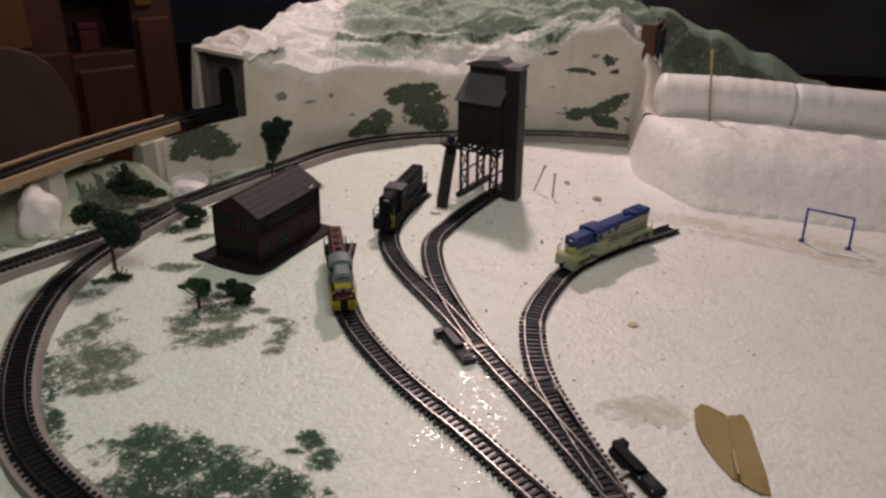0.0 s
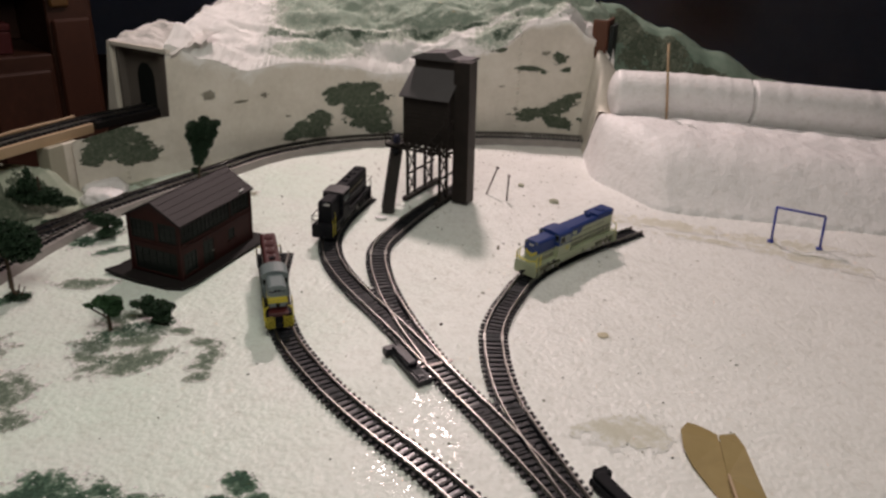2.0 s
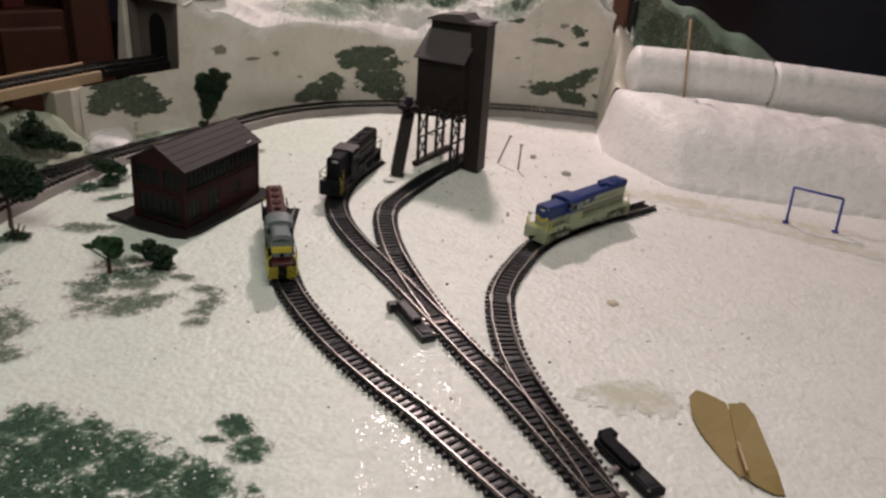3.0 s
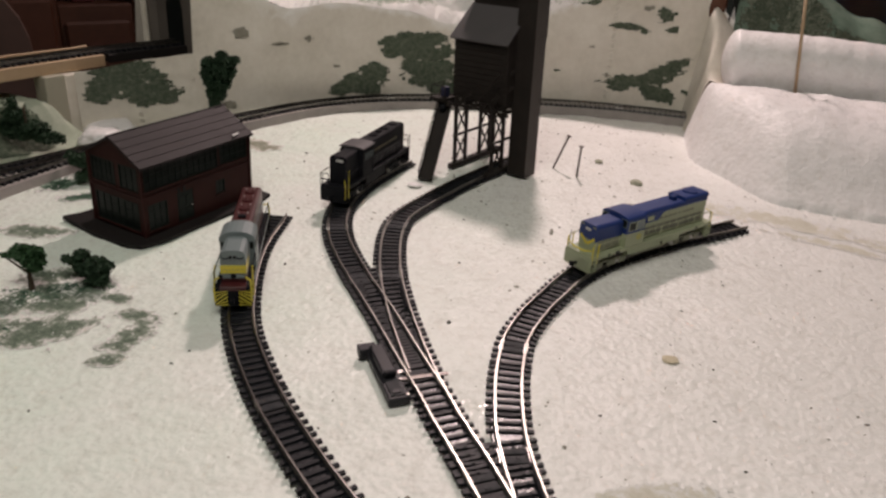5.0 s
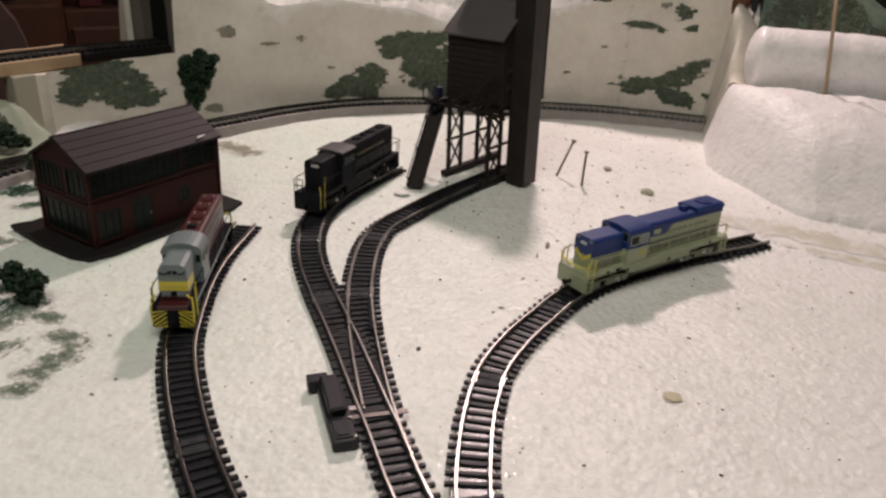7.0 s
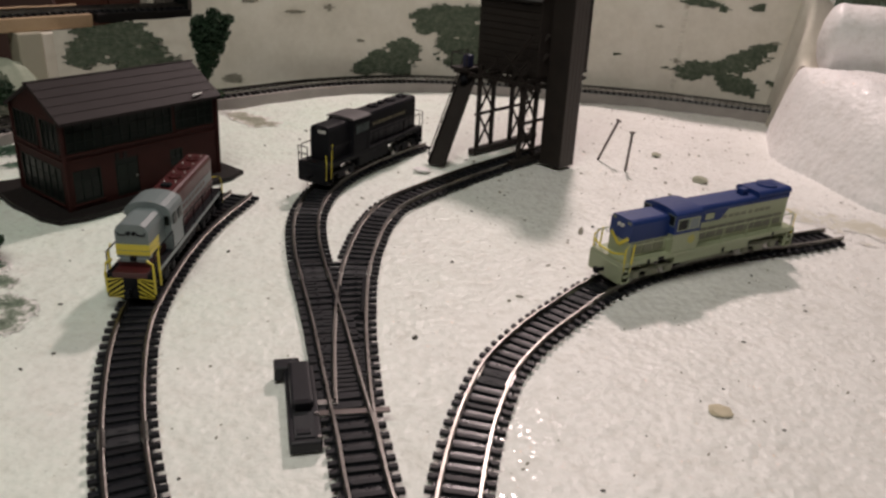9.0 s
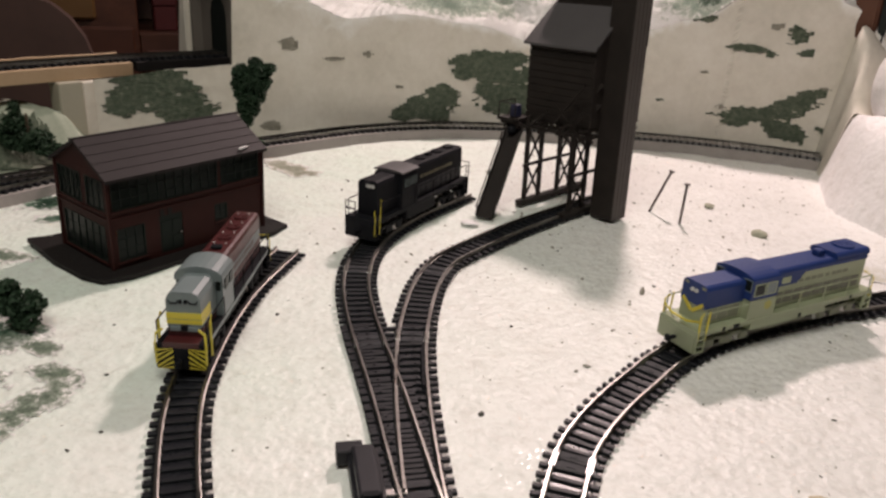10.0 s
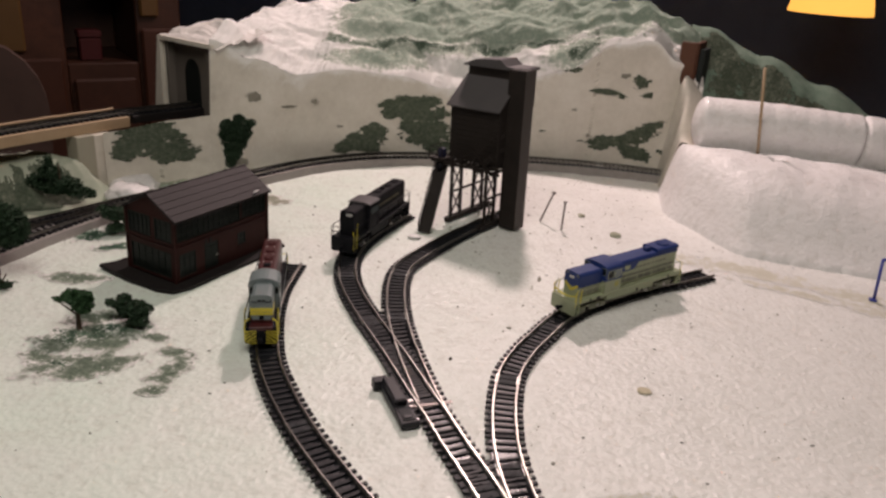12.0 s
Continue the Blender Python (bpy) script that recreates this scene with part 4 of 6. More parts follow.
tagged(bank, "rounded bank of glittering white snow batting", "snow bank")

roll = thing("snow_roll", 0, 0, 0, 0, "long white foam roll lying behind the snow bank", "foam roll")


def roll_radius(x, xa, xb, ra, rb):
    """Rounded off over ra and rb at the two ends, slightly uneven between."""
    r = 2.0 * (1 + 0.03 * noise.noise(Vector((1.25 * x, 0, 0))))
    for gap, reach in ((x - xa, ra), (xb - x, rb)):
        if gap < reach:
            r *= 0.88 + 0.12 * sqrt(max(0.0, 1 - (1 - gap / reach) ** 2)) if reach < 0.5 else sqrt(max(0.02, 1 - (1 - gap / reach) ** 2))
    return r


for xa, xb, ra, rb in ((18.8, 30.8, 0.9, 0.3), (30.88, 62.0, 0.3, 0.9)):
    bm = bmesh.new()
    xs = span(xa, xb, int((xb - xa) / 0.15))
    rod(bm, [(x, 79.6 - 0.02 * (x - 19), 5.55 - 0.35 * sag(x)) for x in xs], [roll_radius(x, xa, xb, ra, rb) for x in xs], 28)
    part("roll_section", bm, SNOW_FOAM, roll, smooth=True)
bm = bmesh.new()
box(bm, 18.6, 27, 79.0, 81.2, -0.3, 3.4, 0.4, 2)
box(bm, 27.05, 62, 79.0, 81.2, -0.3, 2.5, 0.4, 2)
part("plinth", bm, PLASTER, roll, "off-white foam block under the roll")
fillet = sheet("plaster_slope", 17.2, 22.0, 79.6, 85.8, 0.2, lambda x, y: 9.0 * sstep(17.0, 18.4 + 0.5 * fbm(y, 2, 0.6, 3.0), x) * (0.5 + 0.5 * sstep(80.4, 84.2, y)) * (1 - 0.36 * sstep(18.0, 21.5, x)) + 0.2 * fbm(x, y, 0.9, 6.0) - 0.5, PLASTER)
fillet.parent = mountain
tagged(fillet, "pale plaster slope between cliff and foam roll")

stick = thing("wooden_stick", 23.45, 76.7, 4.2, 0, "thin bare wooden stick standing in the snow bank", "stick")
bm = bmesh.new()
rod(bm, [(0, 0, 0), (-0.75, 0, 6.2)], 0.105, 10)
part("stick", bm, PALE_WOOD, stick, smooth=True)

# ---------------------------------------------------------------- raised line
RAISED = [(-17.6, 73.2), (-19.0, 70.4), (-21.0, 67.2), (-22.6, 63.6), (-23.9, 60.4), (-24.9, 57.7), (-26.1, 53.8), (-27.6, 48.5), (-29.4, 42.0)]
raised, RAISED_PTS = track(RAISED, "raised track running into the tunnel mouth", z=4.56)
plank = thing("support_plank", 0, 0, 0, 0, "pale pine plank carrying the raised track", "wooden plank")


def long_bar(name, pts, a0, a1, z0, z1, mat, parent, label="", rough=0.0):
    """A bar that follows a line in plan, from a0 to a1 across it."""
    bm = bmesh.new()
    rings = []
    for p, h in smooth_path(pts, 0.5):
        n = Vector((-sin(h), cos(h), 0))
        e = rough * noise.noise(p * 0.8)
        rings.append([bm.verts.new(p + n * a + Vector((0, 0, b))) for a, b in ((a0, z0), (a0, z1 + e), (a1, z1 + e), (a1, z0))])
    for q, w in zip(rings[:-1], rings[1:]):
        for i in range(4):
            bm.faces.new((q[i], q[(i + 1) % 4], w[(i + 1) % 4], w[i]))
    bm.faces.new(rings[0][::-1])
    bm.faces.new(rings[-1])
    bmesh.ops.recalc_face_normals(bm, faces=bm.faces[:])
    bmesh.ops.bevel(bm, geom=[e for e in bm.edges if e.is_boundary or len(e.link_faces) == 2 and e.calc_face_angle(0) > 1.0], offset=0.04, segments=1, affect="EDGES")
    return part(name, bm, mat, parent, label)


long_bar("plank", [(-21.4, 66.4)] + RAISED[3:], -0.95, 0.95, 3.8, 4.54, PALE_WOOD, plank)
long_bar("edge_strip", [(-21.4, 66.4)] + RAISED[3:], -1.12, -0.92, 4.5, 4.86, PALE_WOOD, plank, "thin pale wooden edge strip", 0.05)
long_bar("dark_ledge", RAISED[:2] + [(-21.0, 67.15), (-21.38, 66.46)], -1.05, 1.05, 4.0, 4.54, BASE_DARK, plank, "dark ledge at the tunnel mouth")
for x, y, top in ((-22.2, 62.8, 3.8), (-26.1, 54.6, 3.8)):
    pillar = thing("support_pillar", x, y, 0, -23, "cream foam pillar under the raised track", "pillar", "pillars under the raised track")
    bm = bmesh.new()
    box(bm, -0.6, 0.7, -0.75, 0.55, -0.6, top, 0.06, 1)
    part("column", bm, CREAM, pillar)
    bm = bmesh.new()
    box(bm, -0.5, 0.6, 0.56, 1.9, -0.6, top - 0.06, 0.1, 2)
    part("side_column", bm, PLASTER, pillar, "off-white plaster block beside the column")

# ---------------------------------------------------------------- flocking on the ground


def on_ground(cx, cy, turn=0.0, lift=0.0):
    c, s = cos(radians(turn)), sin(radians(turn))

    def fn(u, v, o):
        x, y = cx + u * c - v * s, cy + u * s + v * c
        return Vector((x, y, ground_surface(x, y) - 0.12 + o + lift))
    return fn


for k, (thr, m, lab, lobes) in enumerate([
        (0.1, TURF_PALE, "pale green turf patch on the snow", [(-13.3, 39.3, 2.2, 2.0), (-12.0, 37.2, 1.9, 0.8, 25), (-14.6, 38.0, 1.0, 1.8)]),
        (0.2, TURF, "dark green turf along the loop track", [(-12.6, 33.9, 2.8, 0.8, -50)]),
        (0.12, TURF_PALE, "thin green turf patch under small trees", [(-9.5, 44.5, 2.3, 1.6, 35), (-8.5, 42.6, 2.2, 1.4, 30), (-10.4, 46.3, 1.4, 0.7, 20)]),
        (0.25, TURF, "dark green turf under small trees", [(-9.6, 45.2, 1.6, 0.9, 30), (-8.2, 46.2, 1.0, 0.6, 10), (-9.2, 42.4, 0.5, 0.2, 10)]),
        (0.2, TURF_PALE, "pale turf beside the loop track", [(-15.2, 42.0, 2.2, 1.0, 70)]),
        (0.1, TURF, "dark green turf inside the loop track", [(-15.0, 37.0, 3.4, 0.8, -62)]),
        (0.2, TURF_PALE, "small ragged green turf patch", [(-5.2, 44.6, 1.1, 0.5, -20), (-4.7, 43.0, 0.7, 1.2, -20), (-4.6, 41.6, 0.6, 0.5), (-6.8, 45.6, 0.9, 0.4, -10)]),
        (-0.05, TURF, "large dark green turf patch at the rim", [(-5.2, 32.2, 4.2, 1.9, -15), (-7.6, 33.6, 1.3, 1.2), (-1.6, 31.9, 2.4, 1.1, -10), (-5.0, 30.0, 5.0, 1.8)]),
        (0.2, TURF, "ragged dark green turf patch", [(-0.6, 34.9, 0.7, 0.7), (0.5, 33.6, 0.9, 0.7, -20), (-1.0, 34.0, 0.5, 0.25)]),
        (0.2, TURF, "dark turf at the foot of a tree", [(-17.2, 47.7, 1.7, 0.6, 35)]),
        (0.4, TURF_PALE, "thin turf beside the loop track", [(-18.0, 45.6, 1.6, 0.7, 15)]),
        (0.1, TURF, "dark turf beside the main line", [(-16.2, 56.4, 2.2, 1.0, 60), (-14.6, 54.4, 1.4, 0.6, 40)]),
        (0.3, TURF_PALE, "thin turf by the brick building", [(-13.9, 50.0, 2.2, 0.6, 10)]),
        (0.2, MOSS_WASH, "pale moss patch behind the brick building", [(-10.4, 65.8, 2.0, 1.0, -25)]),
        (-0.5, BANK_GREEN, "pale green plaster bank under the raised track", [(-24.6, 57.2, 8.5, 2.4, 56)]),
        (-0.1, TURF, "dark green turf at the foot of the plaster bank", [(-20.6, 58.0, 2.4, 1.2, 45)]),
        (0.2, EARTH_WASH, "yellowish moss streak along the snow bank", [(21.5, 63.6, 4.6, 1.1, -14), (28.5, 61.5, 5.0, 0.9, -14)]),
        (0.3, EARTH_WASH, "yellowish moss streak on the snow", [(29.5, 59.0, 5.0, 0.9, -26), (24.0, 61.0, 4.0, 0.5, -16)]),
        (0.3, EARTH_WASH, "faint yellowish stain on the snow", [(15.0, 39.5, 2.2, 1.2, 5)])]):
    tagged(patch("turf_patch", on_ground(0, 0, 0, 0.1 if m is BANK_GREEN else 0.0), lobes, 0.085, thr, 120 + k, m, None, freq=1.8, rag=1.0, soft=0.25), lab, "turf", "turf patches", "stuff")

tagged(patch("turf_patch", lambda u, v, o: on_ground(-22.6, 58.6, 56, 0.15)(u, v, o), [(0, 0, 2.8, 1.2)], 0.09, 0.1, 160, GREEN, None, freq=1.6, rag=1.1), "dark green flocking on the plaster bank", "turf", "turf patches", "stuff")

# ---------------------------------------------------------------- trees


def clump(bm, c, r, n, rng, leaf):
    for _ in range(n):
        v = Vector((rng.gauss(0, 1), rng.gauss(0, 1), rng.gauss(0, 1))).normalized() * (rng.random() ** 0.45)
        p = Vector(c) + Vector((v.x * r[0], v.y * r[1], v.z * r[2]))
        a = Vector((rng.gauss(0, 1), rng.gauss(0, 1), rng.gauss(0, 1))).normalized()
        b = a.orthogonal().normalized()
        s = leaf * rng.uniform(0.5, 1.3)
        q = a.cross(b)
        bm.faces.new([bm.verts.new(p + b * s * u + q * s * w + a * s * e) for u, w, e in ((-1, -0.4, 0), (0.1, -0.8, 0.3), (1, 0.1, 0), (0.2, 0.9, 0.25))])


def tree(x, y, z, label, trunk, limbs, clumps, mat, seed, count=900, leaf=0.11):
    t = thing("tree", x, y, z, 0, label, "tree", "model trees")
    rng = random.Random(seed)
    bm = bmesh.new()
    rod(bm, trunk, [0.13 - 0.07 * i / (len(trunk) - 1) for i in range(len(trunk))], 7)
    part("trunk", bm, BARK, t)
    for l in limbs:
        bm = bmesh.new()
        rod(bm, l, [0.06, 0.03], 5)
        part("limb", bm, BARK, t)
    bm = bmesh.new()
    total = sum(r[0] * r[1] * r[2] for c, r in clumps)
    for c, r in clumps:
        clump(bm, c, r, int(count * (r[0] * r[1] * r[2]) / total) + 60, rng, leaf)
    part("crown", bm, mat, t)
    return t


tree(-17.6, 48.9, -0.05, "dark green tree with two foliage clumps beside the loop track", [(0, 0, 0), (0.05, 0, 1.0), (-0.05, 0.1, 2.2), (0.1, 0, 3.4)], [[(0, 0, 1.7), (-1.4, 0.2, 3.4)], [(0, 0, 1.9), (0.9, 0, 2.8)], [(-0.1, 0, 2.4), (-0.8, 0.5, 4.3)]],
     [((0.9, 0.1, 2.7), (1.15, 1.0, 1.05)), ((0.2, 0.1, 3.3), (1.0, 0.9, 0.7)), ((-1.2, 0.2, 3.7), (1.2, 0.9, 0.55)), ((-1.9, 0.3, 3.2), (0.5, 0.5, 0.4)), ((-0.8, 0, 4.2), (0.5, 0.4, 0.4)), ((1.2, 0, 3.5), (0.7, 0.6, 0.4))], LEAF, 3, 6500, 0.1)
tree(-12.1, 65.2, -0.1, "upright dark green tree against the pale cliff", [(-0.7, 0, 0), (-0.55, 0, 1.6), (-0.2, 0, 3.6), (0.3, 0, 5.3)], [[(-0.4, 0, 2.6), (-0.9, 0, 4.1)], [(-0.3, 0, 2.8), (0.8, 0, 4.8)], [(-0.6, 0, 0.5), (0.1, 0, 1.3)]],
     [((-0.5, 0, 2.5), (0.42, 0.4, 0.5)), ((-0.35, 0, 3.2), (0.68, 0.5, 0.6)), ((-0.2, 0, 3.9), (0.92, 0.6, 0.6)), ((0.0, 0, 4.6), (1.1, 0.65, 0.6)), ((0.45, 0, 5.15), (0.72, 0.5, 0.45)), ((-0.65, 0, 5.0), (0.55, 0.5, 0.42)),
      ((1.05, 0, 5.35), (0.38, 0.3, 0.25)), ((0.2, 0, 5.55), (0.42, 0.3, 0.3)), ((-1.05, 0, 4.3), (0.3, 0.25, 0.4)), ((-0.8, 0, 1.7), (0.35, 0.3, 0.25)), ((0.1, 0, 1.3), (0.45, 0.35, 0.25))], LEAF, 4, 8500, 0.085)
tree(-10.3, 45.2, -0.1, "small bright green sapling with a bare stem", [(0, 0, 0), (0.0, 0, 0.6), (0.05, 0, 1.3)], [[(0, 0, 0.7), (-1.0, 0, 1.3)]],
     [((-0.1, 0, 1.6), (0.6, 0.45, 0.35)), ((0.3, 0, 1.35), (0.5, 0.45, 0.5)), ((-0.9, 0, 1.35), (0.35, 0.12, 0.1)), ((0.45, 0, 1.75), (0.4, 0.3, 0.25))], LEAF_LIGHT, 5, 1600, 0.09)
tree(-8.5, 46.4, -0.1, "dark twiggy bush beside the brick building", [(0, 0, 0), (0.05, 0, 0.5), (0.1, 0, 1.0)], [[(0, 0, 0.2), (-1.0, 0, 0.9)], [(0, 0, 0.2), (0.8, 0, 0.9)], [(0, 0, 0.3), (-0.3, 0, 1.4)]],
     [((0.2, 0, 0.75), (0.8, 0.6, 0.45)), ((-0.8, 0, 0.95), (0.45, 0.3, 0.2)), ((0.5, -0.2, 0.4), (0.6, 0.4, 0.35)), ((-0.2, 0, 1.25), (0.35, 0.3, 0.25)), ((0.9, 0, 0.9), (0.3, 0.3, 0.2))], LEAF, 6, 1500, 0.09)
tree(-15.9, 56.6, 0.0, "low dark bush beside the main line track", [(0, 0, 0), (0.05, 0, 0.5), (0.2, 0, 1.0)], [[(0, 0, 0.4), (-0.7, 0, 1.0)], [(0, 0, 0.4), (0.8, 0, 0.9)]],
     [((0.0, 0, 1.0), (0.9, 0.7, 0.4)), ((-0.8, 0.2, 1.1), (0.5, 0.4, 0.3)), ((0.8, 0, 0.8), (0.5, 0.5, 0.35)), ((0.4, -0.6, 0.4), (0.6, 0.5, 0.3))], LEAF, 7, 1000, 0.1)
tree(-21.3, 59.0, 1.0, "dark conical bush on the plaster bank", [(0, 0, 0), (0.05, 0, 0.8), (0.1, 0, 1.8)], [[(0, 0, 0.5), (-0.9, 0, 0.9)], [(0, 0, 0.5), (1.0, 0, 0.8)]],
     [((-0.6, 0, 1.9), (0.3, 0.3, 0.5)), ((-0.6, 0, 1.2), (0.8, 0.6, 0.5)), ((0.5, 0, 0.6), (1.1, 0.7, 0.45)), ((1.6, -0.1, 0.15), (1.0, 0.6, 0.35)), ((-1.6, 0, 0.6), (0.9, 0.6, 0.4)), ((-0.2, -0.3, 0.3), (1.2, 0.6, 0.4))], LEAF, 8, 3600, 0.1)
tree(-16.4, 47.7, -0.05, "tuft of dead twigs by the loop track", [(0, 0, 0), (-0.3, 0, 0.5), (-0.5, 0.1, 0.9)], [[(0, 0, 0.1), (0.4, 0, 0.8)], [(-0.1, 0, 0.2), (0.1, 0, 0.9)]],
     [((-0.1, 0, 0.2), (0.8, 0.4, 0.18))], LEAF, 9, 300, 0.08)


def mound(name, x, y, z, r, seed, mat, label, category):
    bm = bmesh.new()
    bmesh.ops.create_icosphere(bm, subdivisions=4, radius=1)
    for v in bm.verts:
        k = 1 + 0.22 * noise.fractal(v.co * 1.4 + Vector((seed, 0, 0)), 1.0, 2.0, 4)
        v.co = Vector((v.co.x * r[0] * k, v.co.y * r[1] * k, v.co.z * r[2] * k))
    ob = part(name, bm, mat, None, smooth=True)
    ob.location = V(x, y, z)
    return tagged(ob, label, category)


mound("snow_mound", -25.6, 53.4, 0.9, (1.3, 1.6, 2.2), 1, SNOW_FOAM, "white plaster lump at the rim of the layout", "snow lump")
mound("snow_mound", -18.6, 62.2, 0.2, (1.6, 1.4, 0.8), 2, SNOW_FOAM, "low heap of snow behind the main line", "snow lump")
mound("snow_mound", -19.4, 64.0, 0.0, (1.8, 1.6, 0.9), 3, SNOW_FOAM, "low heap of snow under the raised track", "snow lump")

# ---------------------------------------------------------------- brick building


def pierced(bm, length, height, thick, openings, m):
    """A wall in the local x-z plane, y from 0 to thick, with real openings (x0, x1, z0, z1)."""
    xs = sorted({0.0, length, *[o[0] for o in openings], *[o[1] for o in openings]})
    zs = sorted({0.0, height, *[o[2] for o in openings], *[o[3] for o in openings]})
    for x0, x1 in zip(xs[:-1], xs[1:]):
        for z0, z1 in zip(zs[:-1], zs[1:]):
            cx, cz = (x0 + x1) / 2, (z0 + z1) / 2
            if not any(o[0] < cx < o[1] and o[2] < cz < o[3] for o in openings):
                box(bm, x0, x1, 0, thick, z0, z1, 0.0, 1, m)
    bmesh.ops.remove_doubles(bm, verts=bm.verts[:], dist=1e-4)


def window_unit(parent, o, cols, rows, m, sill=True, frame_mat=None):
    x0, x1, z0, z1 = o
    fm = frame_mat or DOOR_GREEN
    bm = bmesh.new()
    f = 0.055
    for a in ((x0, x1, z0, z0 + f), (x0, x1, z1 - f, z1), (x0, x0 + f, z0 + f, z1 - f), (x1 - f, x1, z0 + f, z1 - f)):
        box(bm, a[0], a[1], -0.02, 0.08, a[2], a[3], 0.0, 1, m)
    for i in range(1, cols):
        x = x0 + (x1 - x0) * i / cols
        w = 0.045 if i % 3 == 0 else 0.022
        box(bm, x - w, x + w, 0.0, 0.07, z0 + f, z1 - f, 0.0, 1, m)
    for j in range(1, rows):
        z = z0 + (z1 - z0) * j / rows
        box(bm, x0 + f, x1 - f, 0.01, 0.06, z - 0.018, z + 0.018, 0.0, 1, m)
    w_ = part("window", bm, fm, parent, "dark green multi-pane window")
    bm = bmesh.new()
    box(bm, x0 + f, x1 - f, 0.035, 0.045, z0 + f, z1 - f, 0.0, 1, m)
    part("pane", bm, GLASS, w_)
    if sill:
        bm = bmesh.new()
        box(bm, x0 - 0.06, x1 + 0.06, -0.07, 0.0, z0 - 0.09, z0 - 0.005, 0.01, 1, m)
        part("sill", bm, BRICK, w_)


house = thing("brick_building", -9.16, 54.37, 0.0, 72, "two-storey dark red brick signal building with a tarred gable roof", "building", tilt=(1.2, 0))
HL, HW, HE, HR = 6.8, 3.5, 3.6, 4.6
long_m = pose(-HL / 2, -HW / 2, 0.12)
long_open = [(0.15, 4.6, 2.2, 3.3), (4.75, 6.6, 2.25, 3.3), (0.25, 1.35, 0.25, 1.5), (1.95, 2.95, 0.1, 1.6), (4.4, 5.0, 0.8, 1.5)]
bm = bmesh.new()
pierced(bm, HL, HE - 0.12, 0.14, long_open, long_m)
part("wall", bm, BRICK, house)
window_unit(house, long_open[0], 12, 3, long_m)
window_unit(house, long_open[1], 5, 3, long_m)
window_unit(house, long_open[2], 3, 3, long_m)
window_unit(house, long_open[4], 2, 2, long_m)
o = long_open[3]
bm = bmesh.new()
box(bm, o[0], o[1], 0.03, 0.1, o[2], o[3], 0.0, 1, long_m)
for i in range(2):
    for j in range(2):
        box(bm, o[0] + 0.08 + i * 0.46, o[0] + 0.46 + i * 0.46, 0.0, 0.03, o[2] + 0.1 + j * 0.66, o[2] + 0.6 + j * 0.66, 0.0, 1, long_m)
door = part("door", bm, DOOR_GREEN, house, "dark green panelled door")
bm = bmesh.new()
box(bm, o[1] - 0.14, o[1] - 0.08, -0.05, 0.03, 0.75, 0.83, 0.01, 1, long_m)
part("handle", bm, STEEL, door)
# signs on the wall: two short dark bars
for x in (2.0, 2.32):
    bm = bmesh.new()
    box(bm, x, x + 0.16, -0.03, 0.0, 1.62, 1.9, 0.0, 1, long_m)
    part("sign", bm, BASE_DARK, house, "small dark wall sign")
end_m = pose(-HL / 2, HW / 2, 0.12, 0, 0, -90)
end_open = [(0.2, 1.8, 2.15, 3.3), (2.1, 3.3, 2.15, 3.3), (0.3, 3.2, 0.2, 1.6)]
bm = bmesh.new()
pierced(bm, HW, HE - 0.12, 0.14, end_open, end_m)
part("wall", bm, BRICK, house)
for o, c in zip(end_open, (5, 3, 6)):
    window_unit(house, o, c, 3, end_m)
for m, ln in ((pose(HL / 2, -HW / 2, 0.12, 0, 0, 90), HW), (pose(HL / 2, HW / 2, 0.12, 0, 0, 180), HL)):
    bm = bmesh.new()
    op = [(0.4, ln - 0.4, 2.2, 3.3)]
    pierced(bm, ln, HE - 0.12, 0.14, op, m)
    part("wall", bm, BRICK, house)
    window_unit(house, op[0], int(ln * 2), 3, m)
# gables
for x in (-HL / 2 + 0.01, HL / 2 - 0.15):
    bm = bmesh.new()
    prism(bm, [(-HW / 2, HE), (HW / 2, HE), (0, HR - 0.05)], x, x + 0.14)
    part("gable", bm, BRICK, house)
# brick corner pilasters and a belt course
for x, y in ((-HL / 2, -HW / 2), (-HL / 2, HW / 2), (HL / 2, -HW / 2), (HL / 2, HW / 2)):
    bm = bmesh.new()
    box(bm, x - 0.06, x + 0.06, y - 0.06, y + 0.06, 0.12, HE, 0.01)
    part("pilaster", bm, BRICK, house)
bm = bmesh.new()
box(bm, -HL / 2 - 0.05, HL / 2 + 0.05, -HW / 2 - 0.05, -HW / 2 + 0.02, 2.0, 2.08, 0.0)
box(bm, -HL / 2 - 0.05, -HL / 2 + 0.02, -HW / 2, HW / 2, 1.98, 2.06, 0.0)
part("belt_course", bm, BRICK, house)
for s in (-1, 1):
    bm = bmesh.new()
    prism(bm, [(s * 0.0, HR + 0.06), (s * 0.0, HR - 0.06), (s * (HW / 2 + 0.22), HE - 0.16), (s * (HW / 2 + 0.22), HE - 0.04)], -HL / 2 - 0.12, HL / 2 + 0.12)
    roof = part("roof", bm, ROOF, house, "dark tarred roof slope")
    for k in range(1, 5):
        y0, z0 = (HW / 2 + 0.22) * k / 5, HR + 0.06 - (HR - HE + 0.10) * k / 5
        bm = bmesh.new()
        bar(bm, (-HL / 2 - 0.11, s * y0, z0), (HL / 2 + 0.11, s * y0, z0), 0.05, 0.012)
        part("roof_seam", bm, ROOF, roof)
bm = bmesh.new()
rod(bm, [(-HL / 2 - 0.22, 0, HR + 0.05), (HL / 2 + 0.22, 0, HR + 0.05)], 0.05, 8)
part("ridge_cap", bm, ROOF, house)
bm = bmesh.new()
